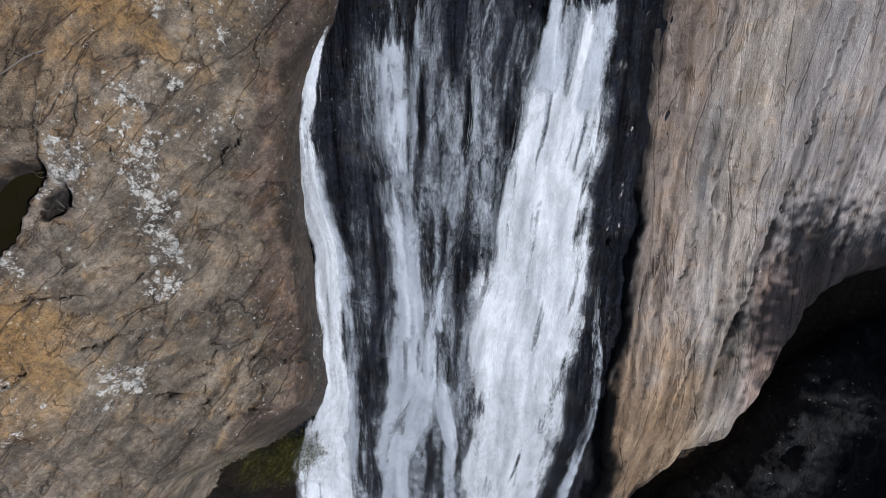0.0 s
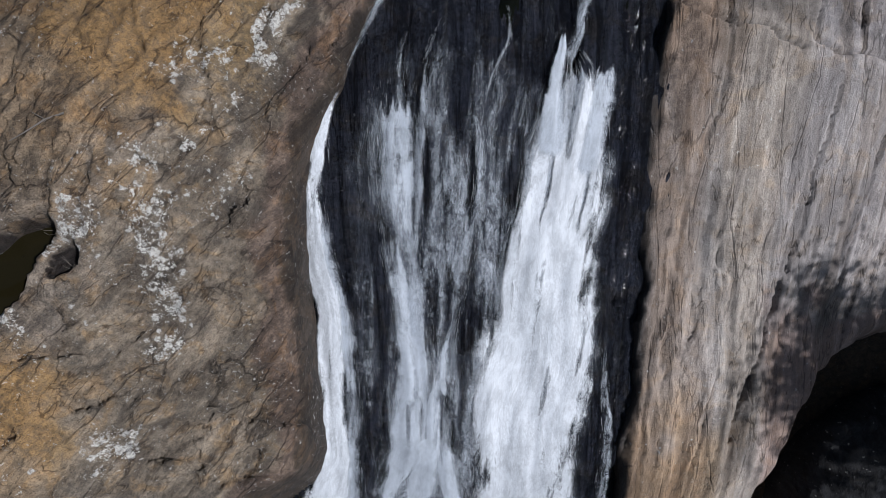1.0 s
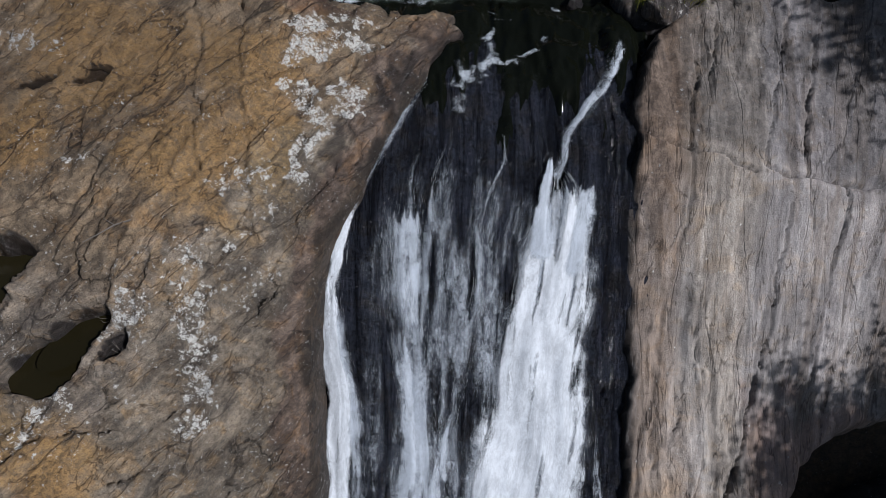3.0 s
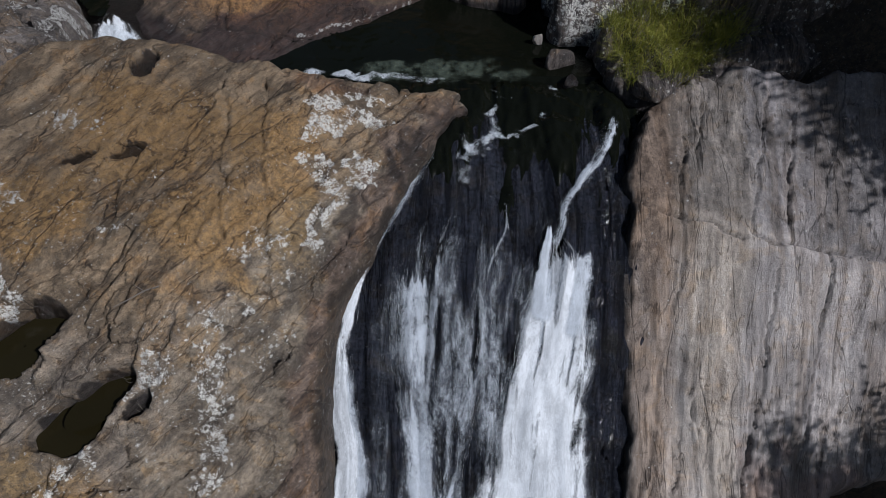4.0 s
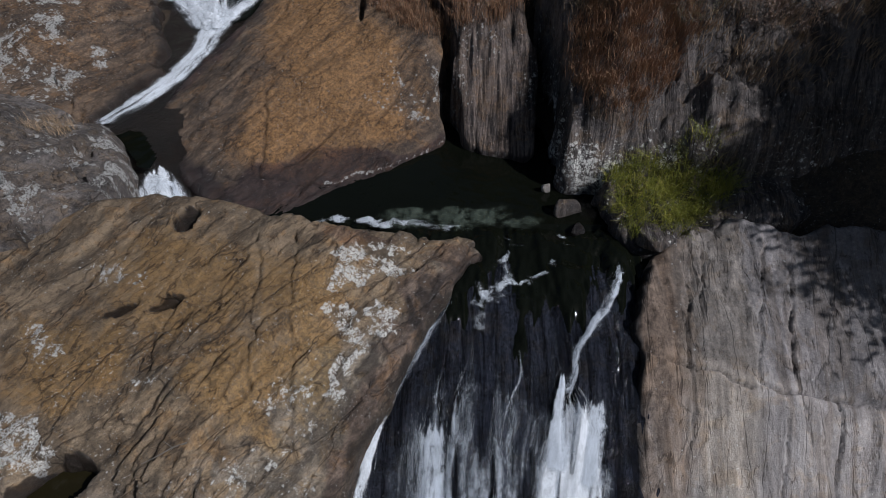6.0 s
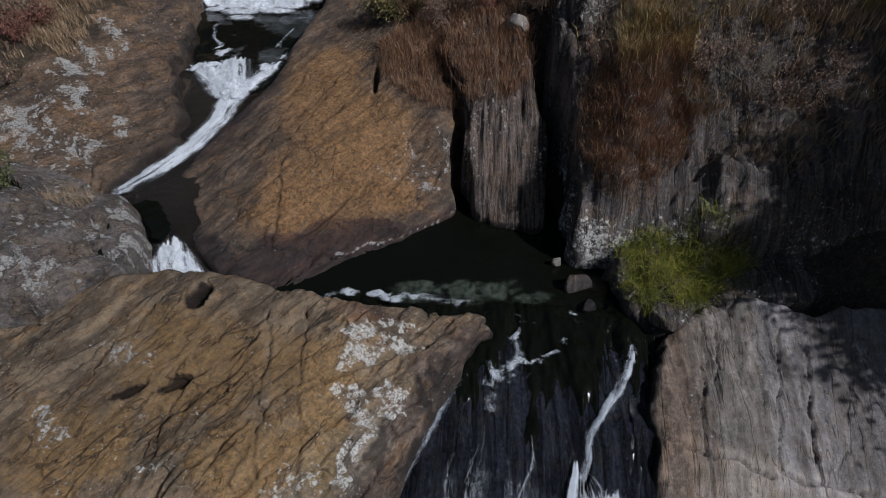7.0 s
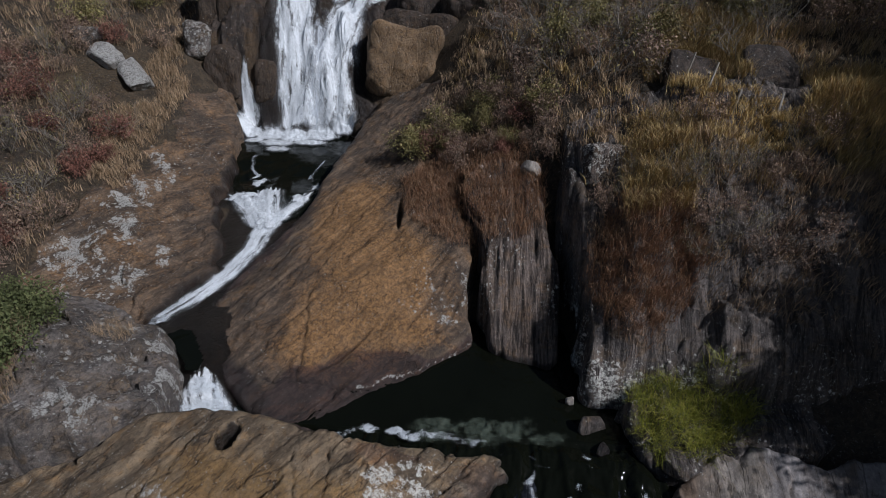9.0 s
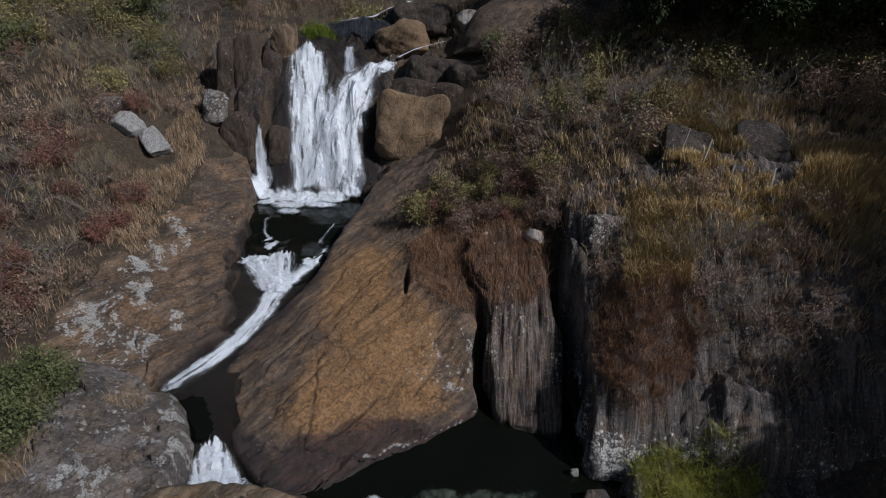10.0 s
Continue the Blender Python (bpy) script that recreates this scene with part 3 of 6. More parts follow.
def slab_masks(x, y, d, z):
    wx, wy = x + 0.5 * rough(x, y, 0.9, 4, 71), y + 0.5 * rough(x, y, 0.9, 4, 72)
    ochre = blobs(wx, wy, [(-7.5, 8.9, 2.2, 2.2), (-6.3, 12.5, 2.6, 2.0), (-10, 12, 3.5, 3), (-5.9, 10.4, 1.4, 2.5), (-13, 9, 3, 2), (-9.6, 0.8, 1.2, 1.6), (-11.5, 1.5, 2, 1.4)])
    heavy = (0.72 + 0.5 * patchy(x, y, 0.22, 70)) * blobs(wx, wy, [(-4.7, 13.9, 1.1, 0.6), (-5.4, 13.5, 0.7, 0.5), (-3.4, 14.5, 0.9, 0.4), (-4.95, 12.2, 0.35, 0.6), (-3.5, 12.0, 0.4, 0.8), (-4.1, 10.9, 0.55, 1.2), (-4.75, 9.8, 0.5, 0.9), (-13.0, 6.7, 0.9, 0.5), (-3.9, 13.9, 1.7, 0.6), (-4.5, 11.6, 0.55, 1.2), (-4.9, 9.9, 0.4, 1.0), (-13.6, 6.6, 1.3, 1.1), (-2.6, 14.4, 0.5, 0.4)])
    light = blobs(wx, wy, [(-8.1, 4.6, 1.2, 1.9), (-7.4, 2.6, 1.3, 1.0), (-10.1, 2.2, 1.2, 1.2), (-10.3, 8.7, 0.7, 0.5), (-6.2, 6.6, 1.2, 1.8), (-10, -0.6, 1, 1), (-8, 0.2, 1, 1.0), (-12.6, 12, 1.5, 1), (-9.4, 10.4, 0.6, 0.6), (-14, 9.5, 1, 0.8), (-7.2, 5.2, 1.0, 1.4), (-6.9, 3.6, 1.2, 1.0), (-9.6, 1.9, 0.5, 1.3), (-5.9, 8.8, 0.7, 1.6)]) * (0.35 + 0.85 * patchy(x, y, 0.7, 73))
    wet = (0.22 * smooth(1.5, 0.2, d + 0.7 * rough(x, y, 1.0, 4, 74)) + 0.3 * smooth(0.3, -0.1, d + 0.2 * rough(x, y, 0.7, 3, 75))) * smooth(-7.5, -5, x) * smooth(-3, 2, y) * (y < 15) + smooth(0.35, 0.0, d) * (y > 14)
    wet = np.maximum(wet, 0.75 * blobs(wx, wy, [(-0.5, 14.8, 1.4, 0.9), (-1.5, 13.6, 0.9, 0.9), (-2.3, 12.2, 0.7, 1.0), (-3.3, 10.4, 0.6, 1.0)]))
    for cx, cy, ra, rb, turn, deep in HOLES[:7]:
        u, v = turned(x - cx, y - cy, turn)
        wet = np.maximum(wet, 1.3 * smooth(1.05, 0.9, np.hypot(u / ra, v / rb)))
    grime = 0.5 * smooth(7, 11, y + 1.5 * rough(x, y, 2.5, 3, 76) - 0.3 * (x + 8)) * (x < -6.5) + 0.2 * blobs(wx, wy, [(-12, 3, 3, 1.5), (-6, 4.5, 1.2, 3)])
    a, b = turned(x, y, 58)
    up = smooth(5, 9, y)
    gap = np.minimum(facets(x, y, 1.25, 201, 0, 0)[1] + 9 * up, facets(a * 0.3, b, 0.8, 202, 0, 0)[1] + 9 * (1 - up))
    grime = np.maximum(grime, 0.85 * smooth(0.07, 0.0, gap) * patchy(x, y, 1.4, 205))
    for k, (p, q) in enumerate(SLAB_CRACKS):
        grime = np.maximum(grime, -crack(x, y, p, q, 0.075, 0.95, k) * (0.55 + 0.45 * patchy(x, y, 1.1, k + 140)))
    for cx, cy, ra, rb, turn, deep in HOLES:
        u, v = turned(x - cx, y - cy, turn)
        grime = np.maximum(grime, smooth(1.08, 0.95, np.hypot(u / ra, v / rb) + 0.14 * rough(x, y, 0.6, 3, 9)))
        light, heavy = light * (grime < 0.97), heavy * (grime < 0.97)
    return ochre, np.maximum(heavy, 0.66 * light), 0.75 * wet, grime


slab = rock_mass("rock_slab", slab_outline, lambda x, y: loft(SLAB, x, y, 0.7), ROCK_BROWN, 0.075,
                 "broad sloping brown gneiss slab with ochre stains and white lichen", radius=0.4, steep=0.16, depth=3.2, ragged=0.12, relief=slab_relief, masks=slab_masks, tints=slab_tints)
for cx, cy, ra, rb, turn, deep in HOLES[:3]:
    rr, aa = np.meshgrid(np.linspace(0.02, 1.12, 6), np.linspace(0, 2 * np.pi, 25))
    u, v = rr.ravel() * np.cos(aa.ravel()) * ra, rr.ravel() * np.sin(aa.ravel()) * rb
    c, s = math.cos(radians(turn)), math.sin(radians(turn))
    idx = np.arange(150).reshape(25, 6)
    q = np.stack([idx[:-1, :-1], idx[:-1, 1:], idx[1:, 1:], idx[1:, :-1]], -1).reshape(-1, 4)
    lvl = loft(SLAB, np.array([cx, cx]), np.array([cy, cy]), 0.7)[0] - 0.42
    tagged(new("pothole_water", mesh_from("pothole_water", np.stack([cx + u * c - v * s, cy + u * s + v * c, 0 * u + lvl], -1), q, HOLE_WATER)), "dark still water in a deep pothole of the slab", "water", kind="structure")

# ---- grooved grey slab on the other side of the falls ----
GREY = (
    (5.5, ((-8, -17), (-4, -11.2), (-1, -8.3), (1.8, -6.7), (3.3, -6.0), (6.7, -4.1), (9, -2.4), (11.5, -0.7), (13, -0.2), (15.5, 0.2), (18, 0.6))),
    (8.5, ((-8, -17), (-4, -11.6), (-1, -8.6), (2.3, -6.6), (5.9, -5.0), (9, -2.6), (11.5, -0.9), (13, -0.5), (15, -0.2), (18, 1.2))),
    (11, ((-8, -17), (-1, -9.0), (1.4, -7.5), (4, -6.4), (9.2, -2.6), (10.5, -1.8), (12, -1.1), (15, 0.1), (18, 1.6))),
    (14, ((-8, -18), (1, -9.0), (3.7, -7.9), (9.2, -3.2), (11.7, -1.5), (15, 0.2), (18, 2))),
    (20, ((-8, -18), (2, -9.0), (6, -6.8), (11.7, -1.6), (15, 0.4), (18, 2.5))),
)
grey_outline = [(6.9, 15.4), (8.1, 15.9), (9.2, 16.9), (13, 16.6), (16, 16.2), (20, 16), (20, 5.5), (14.7, 3.9), (13.3, 3.2), (11.6, 1.3), (10.6, -0.9), (10.3, -2.1), (8.4, -2.5), (7.4, -3.9), (6.9, -6.5), (5.9, -6.5), (6.1, -3.9), (5.4, -0.4), (5.5, 1.4), (6.0, 3.1), (5.95, 5.8), (5.85, 9), (5.7, 11), (6.0, 12.8), (6.4, 14.1)]


def grey_relief(x, y, d):
    low = smooth(10, 4, y)
    bend = x + 0.012 * (10 - y) ** 2 * (y < 10) * 0.6 + 0.25 * rough(x, y, 3, 3, 33)
    g = 1 - np.abs(rough(bend, y * 0.09, 0.55, 5, 31))
    h = np.floor(3 * rough(bend, y * 0.12, 1.1, 3, 32)) / 3
    flakes = np.floor(2.5 * rough(x, y * 0.35, 0.5, 3, 34)) / 2.5
    slabs, _ = facets(bend, y * 0.11, 0.5, 203, 0.07, 0.1)
    r = (0.6 + 0.8 * low) * slabs + 0.08 * rough(x, y, 2, 4, 15) + (0.03 + 0.1 * low) * g + (0.03 + 0.14 * low) * h + 0.02 * flakes + 0.015 * rough(x, y, 0.2, 3, 6)
    r = r + crack(x, y, (6.0, 11.6), (10.3, 10.75), 0.1, 0.16, 1) + crack(x, y, (10.3, 10.75), (17, 10.3), 0.1, 0.16, 2) + 0.1 * smooth(0.1, -0.25, y - 11.6 + 0.16 * (x - 6.0)) * smooth(-2.2, -0.2, y - 11.6 + 0.16 * (x - 6.0)) + crack(x, y, (11.5, 15.8), (10.3, 10.9), 0.07, 0.14, 8) + crack(x, y, (9.0, 15.6), (8.5, 12.5), 0.08, 0.16, 9) + crack(x, y, (12.4, 15.2), (11.6, 11), 0.08, 0.16, 10) + 0.05 * smooth(10, 12.5, y) * rough(x, y, 0.35, 3, 12)
    r = r + crack(x, y, (11.2, 9.8), (10.6, 5.0), 0.06, 0.2, 3) + crack(x, y, (10.4, 5.0), (9.0, 0.2), 0.08, 0.25, 4) + crack(x, y, (13.4, 10.5), (12.6, 5.2), 0.07, 0.2, 5) + crack(x, y, (8.2, 14.8), (7.6, 8.2), 0.06, 0.15, 6)
    r = r - 0.25 * smooth(1.0, 0.2, np.hypot((x - 8.3) / 0.16, (y - 5.6) / 0.5))
    return r


def grey_tints(x, y, d, z):
    """Pink-brown beside the water, beige further off, pale blue-grey beyond; rusty at the foot."""
    wx, wy = x + 0.5 * rough(x, y * 0.15, 0.9, 4, 175), y + 0.9 * rough(x, y, 1.2, 4, 176)
    pale = smooth(0.1, 0.35, rough(wx, wy * 0.12, 0.8, 4, 178))
    dun = smooth(0.15, 0.4, rough(wx, wy * 0.1, 0.6, 4, 179))
    foot = smooth(2.0, -0.5, wy) * smooth(9.2, 8.2, wx)
    return [(smooth(8.2, 7.0, wx), (0.86, 0.79, 0.73)), (smooth(8.0, 8.8, wx) * smooth(10.6, 9.6, wx), (1.0, 0.96, 0.9)), (smooth(8.9, 7.9, wx) * smooth(8, 10.5, wy), (0.88, 0.78, 0.68)), (smooth(9.8, 10.8, wx), (1.0, 1.0, 1.03)),
            (foot, (0.95, 0.8, 0.6)), (pale, (1.15, 1.14, 1.14)), (dun, (0.82, 0.78, 0.74)), (smooth(4.6, 3.4, wy) * smooth(9.8, 10.6, wx), (0.95, 0.8, 0.74)), (smooth(0.34, 0.16, d + 0.1 * rough(x, y, 0.6, 3, 177)) * (x < 8) * (y < 15), (0.3, 0.29, 0.29))]


def grey_masks(x, y, d, z):
    wx, wy = x + 0.4 * rough(x, y, 0.8, 4, 75), y + 0.8 * rough(x, y, 1.2, 4, 76)
    ochre = blobs(wx, wy, [(7.8, -0.8, 1.2, 2.6), (6.8, 11.5, 1.5, 5.0), (8, 4, 0.8, 2), (13.4, 11.3, 0.5, 0.7), (6.8, 13.6, 0.7, 1.6)]) * 0.35
    grime = 0.85 * smooth(-0.1, 0.5, y - 11.6 + 0.16 * (x - 6.0) + 0.1 * rough(x, y, 0.6, 3, 77)) + 0.7 * blobs(wx, wy, [(12.6, 6, 0.8, 3), (9.8, 0.5, 0.6, 2.4), (6.3, 8, 0.5, 6)]) + 0.9 * blobs(wx, wy, [(6.8, 13.0, 1.3, 2.6), (6.6, 10.4, 0.6, 1.8)])
    grime = np.maximum(grime, 0.35 * smooth(0.1, 0.6, rough(x, y * 0.12, 1.3, 4, 78)) * (y < 11.5))
    bend = x + 0.012 * (10 - y) ** 2 * (y < 10) * 0.6 + 0.25 * rough(x, y, 3, 3, 33)
    grime = np.maximum(grime, 0.8 * smooth(0.035, 0.0, facets(bend, y * 0.11, 0.5, 203, 0, 0)[1]) * patchy(x, y * 0.4, 1.2, 206))
    for k, (p, q) in enumerate((((6.0, 11.6), (10.3, 10.75)), ((10.3, 10.75), (17, 10.3)))):
        grime = np.maximum(grime, -crack(x, y, p, q, 0.1, 0.95, k + 1))
    grime = np.maximum(grime, np.maximum(-crack(x, y, (11.5, 15.8), (10.3, 10.9), 0.1, 0.9, 8), -crack(x, y, (9.0, 15.6), (8.5, 12.5), 0.12, 0.9, 9)))
    return ochre, 0.18 * patchy(x, y, 1.5, 77), 0.7 * smooth(0.5, 0.0, d) * (x < 7.5) * (y < 15), grime


grey = rock_mass("rock_slab", grey_outline, lambda x, y: loft(GREY, x, y, 0.6), ROCK_GREY, 0.07, "pale grey grooved gneiss slab dropping beside the waterfall", radius=0.4, relief=grey_relief, masks=grey_masks, tints=grey_tints)

# dark rock in the chasm under the grey slab, shade put into its colour
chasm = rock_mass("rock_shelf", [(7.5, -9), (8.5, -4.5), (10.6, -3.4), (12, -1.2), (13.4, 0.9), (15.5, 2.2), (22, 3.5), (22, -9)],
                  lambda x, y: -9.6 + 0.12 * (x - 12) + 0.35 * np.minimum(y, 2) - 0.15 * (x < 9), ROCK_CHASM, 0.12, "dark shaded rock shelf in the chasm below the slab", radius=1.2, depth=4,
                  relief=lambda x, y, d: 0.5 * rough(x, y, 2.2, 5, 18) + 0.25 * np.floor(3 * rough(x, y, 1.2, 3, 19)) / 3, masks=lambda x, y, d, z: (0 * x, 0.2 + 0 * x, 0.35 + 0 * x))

# ---- black wet bed of the main falls ----
BED = (
    (-6, ((-9, -18), (-4, -12.5), (0, -8.2), (3.3, -6.4), (5, -5.2), (8, -2.6), (9.3, -1.6), (11.5, -0.9), (13.7, -0.6), (15.5, -0.35), (17.5, -0.6))),
    (0, ((-9, -18), (-4, -12.2), (0, -7.8), (3.3, -6.2), (5, -4.8), (8, -2.4), (9.3, -1.55), (11.5, -0.9), (13.7, -0.55), (15.5, -0.3), (17.5, -0.6))),
    (7.5, ((-9, -18), (-4, -12.2), (0, -8.0), (3.3, -6.5), (5, -5.5), (8, -3.4), (9.3, -2.3), (11.5, -1.2), (13.7, -0.7), (15.5, -0.3), (17.5, -0.6))),
)


def bed_height(x, y):
    a, b = turned(x, y, 92)
    return loft(BED, x, y, 0.6) + 0.13 * (1 - np.abs(rough(b, a * 0.16, 0.9, 4, 41))) + 0.10 * rough(x, y, 1.2, 4, 42) + 0.03 * rough(b, a * 0.3, 0.2, 3, 43) - 0.12 + smooth(4.6, 5.1, x) * smooth(5.9, 5.4, x) * facets(x, y * 0.5, 0.22, 213, 0.12, 0.5)[0]


bed = rock_mass("cascade_rock", [(-6, -9), (-5.5, 8), (-3.5, 13), (-0.5, 16.5), (2, 17.4), (6, 17), (7.3, 15), (7, 6), (7, -4), (7, -9)], bed_height, ROCK_BLACK, 0.075,
                "black wet rock face under the waterfall", radius=0.2, ragged=0.1, masks=lambda x, y, d, z: (0 * x, 0 * x, 0 * x + 0.9))

# ---- rusty dome between the two streams ----
DOME = (
    (-18, ((14, 0.6), (20, 0.6), (30, 1.8), (45, 4.2))),
    (-15, ((14, 0.6), (18, 0.6), (20, 1.0), (23, 1.6), (26, 2.2), (30, 2.8), (40, 4.6), (45, 5))),
    (-12.5, ((14, 0), (17, 0.2), (19, 0.55), (21, 1.3), (25, 2.5), (29, 3.0), (35, 4.2), (40, 5.2), (45, 6.2))),
    (-10, ((14, 0), (16.5, -0.1), (18, 0.15), (20, 0.8), (23, 2.1), (28.5, 3.4), (35, 4.5), (40, 5.8), (45, 7))),
    (-7, ((14, -0.6), (17.8, -0.4), (19, 0.1), (22, 0.95), (25, 2.8), (30, 3.9), (35, 4.8), (40, 6.5), (45, 8))),
    (-4, ((14, -1), (20, -0.5), (21, 0.3), (23, 1.2), (25, 2.4), (27, 3.4), (32, 4.8), (40, 7.4), (45, 9.5))),
    (-1, ((14, -1), (22.8, -0.4), (24, 0.6), (25.4, 1.8), (27.2, 3.2), (32, 5.5), (40, 8.4), (45, 11))),
)
dome_outline = [(-10.6, 41.5), (-12.3, 34), (-12.6, 31.6), (-13.7, 28.3), (-15.3, 25.5), (-16.0, 23), (-15.6, 21.2), (-14.3, 19.5), (-12.6, 18.3), (-11.0, 16.9), (-9.2, 16.8), (-7.5, 17.3), (-6.0, 18.5), (-4.6, 20.0), (-2.6, 22.0),
                (-1.4, 23.1), (-2.1, 25.1), (-1.5, 27.3), (-3, 31), (-2, 40), (-4, 44), (-8.5, 44.5)]
DOME_CRACKS = (((-10.2, 24.5), (-9.8, 19.3)), ((-11.5, 19.2), (-6.2, 19.4)), ((-12.3, 20.0), (-9.9, 23.6)), ((-3.2, 25.8), (-5.0, 22.6)), ((-2.3, 24.6), (-3.4, 22.4)), ((-7.6, 19.6), (-8.6, 17.6)), ((-13.5, 22.5), (-8.5, 30.5)), ((-10.5, 26.5), (-7.0, 33)), ((-13.0, 25.5), (-10.5, 31)))


def dome_relief(x, y, d):
    a, b = turned(x, y, 50)
    lay = rough(a * 0.16, b, 0.9, 4, 52)
    r = 0.12 * rough(x, y, 2.5, 5, 51) + 0.10 * (1 - np.abs(lay)) + 0.05 * np.floor(3 * lay) / 3 + 0.03 * rough(x, y, 0.5, 4, 5)
    r = r + facets(a * 0.22, b, 0.9, 204, 0.13, 0.08)[0] + facets(x, y, 0.6, 208, 0.03, 0.08)[0]
    for k, (p, q) in enumerate(DOME_CRACKS):
        r = r + crack(x, y, p, q, 0.09, 0.14, 20 + k)
    r = r - 0.7 * smooth(1.0, 0.5, np.hypot((x + 6.3 + 0.1 * (y - 30)) / 0.22, (y - 30.0) / 1.5) + 0.1 * rough(x, y, 0.6, 3, 4))
    return r


def dome_tints(x, y, d, z):
    """A purplish dark foot where the flood water stands, with a crisp upper edge."""
    w = z + 0.22 * rough(x, y, 1.6, 4, 180)
    foot = smooth(0.8, 0.65, w + 0.12 * np.maximum(x + 6, 0)) * (y < 24)
    side = smooth(1.0, 0.6, d + 0.4 * rough(x, y, 1.2, 4, 181)) * (x < -9) * smooth(33, 28, y)
    return [(np.maximum(foot, side), (0.48, 0.43, 0.53))]


def dome_masks(x, y, d, z):
    wx, wy = x + 0.6 * rough(x, y, 1.2, 4, 78), y + 0.6 * rough(x, y, 1.2, 4, 79)
    ochre = blobs(wx, wy, [(-7, 25, 5, 6), (-9, 22, 3.4, 2.8), (-9, 30, 3.4, 6), (-5, 23, 3, 2.5)])
    rim = smooth(0.07, 0.02, np.abs(z - 0.14)) * (y < 23.5) * (x > -7)
    lich = 0.85 * patchy(x, y, 0.5, 82) * blobs(wx, wy, [(-2.4, 25.4, 0.5, 1.4), (-5.6, 29.5, 0.5, 0.5), (-3.6, 25.6, 0.5, 0.5), (-2.9, 23.4, 0.3, 0.6)]) + 0.5 * blobs(wx, wy, [(-4, 24.5, 2.0, 2)]) + 1.1 * rim
    wet = 0.85 * smooth(2.0, 0.4, z + 0.2 * rough(x, y, 1.6, 4, 80) + 0.16 * np.maximum(x + 6, 0)) * (y < 24) * ((z > 0.2) | (z < 0.1)) + smooth(1.4, 0.2, d + 0.3 * rough(x, y, 1, 3, 81)) * (x < -10)
    a, b = turned(x, y, 50)
    grime = 0.8 * smooth(0.06, 0.0, facets(a * 0.22, b, 0.9, 204, 0, 0)[1]) * patchy(x, y, 1.5, 209)
    for k, (p, q) in enumerate(DOME_CRACKS):
        grime = np.maximum(grime, -crack(x, y, p, q, 0.1, 0.9, 20 + k))
    return ochre, lich, 0.55 * np.clip(wet, 0, 1), grime


dome = rock_mass("rock_dome", dome_outline, lambda x, y: loft(DOME, x, y, 0.8), ROCK_DOME, 0.085, "rounded rusty-brown gneiss dome between stream and pool", radius=0.5, ragged=0.15, relief=dome_relief, masks=dome_masks, tints=dome_tints)

# ---- striped block in the gap ----
BLOCK = ((-3, ((21, -0.8), (22.6, -0.2), (23.2, 1.0), (25.1, 2.7), (26.4, 3.6), (28, 4.3), (33, 6.2))), (3.5, ((20.8, -0.8), (21.6, 0.2), (23.2, 1.6), (25.1, 3.0), (26.4, 3.9), (28, 4.8), (33, 8.2))))


def striped(x, y, d):
    return 0.16 * (1 - np.abs(rough(x, y * 0.08, 0.35, 4, 55))) + 0.12 * np.floor(3 * rough(x, y * 0.1, 0.7, 3, 56)) / 3 + 0.08 * rough(x, y, 1.4, 4, 57)


block = rock_mass("rock_block", [(-0.75, 22.5), (0.6, 22.0), (1.7, 21.7), (2.55, 21.3), (2.9, 23.4), (2.85, 25.5), (2.2, 28.4), (2.1, 31), (-1, 33), (-2.6, 31), (-0.9, 27.2), (-1.3, 25.4), (-0.7, 24.2)],
                  lambda x, y: loft(BLOCK, x, y, 0.4), ROCK_STRIPE, 0.07, "vertically striped grey-brown rock block with lichen on its crown", radius=0.25, steep=0.2, ragged=0.15, relief=striped,
                  masks=lambda x, y, d, z: (0.5 * patchy(x, y * 0.3, 0.6, 83), 0.55 * patchy(x, y * 0.4, 0.8, 84) * smooth(22.6, 24.5, y), 0.8 * smooth(0.5, 0.1, z)))

# ---- steep bank beyond the pool ----
BANK = (
    (3.5, ((19, 0.2), (20, 1.9), (21, 2.9), (22, 3.2), (24, 4.2), (28, 6.2), (31, 8.3), (36, 11), (45, 14))),
    (6, ((18.9, 0.1), (19.9, 1.7), (21, 3.9), (22, 4.6), (26, 7), (30, 8.7), (36, 11.6), (45, 14))),
    (9.7, ((18.6, 0.8), (19.4, 2.9), (20.4, 4.2), (22, 5.4), (26, 8), (32, 11), (37, 12.2), (45, 14.5))),
    (15, ((18.6, 1.5), (20.5, 4.5), (25.4, 8.6), (30.5, 10.9), (36, 12.5), (45, 15))),
    (20, ((18, 1.5), (24, 7.5), (30, 10.8), (36, 12.8), (45, 15.5))),
)


def bank_height(x, y):
    return loft(BANK, x, y, 0.3)


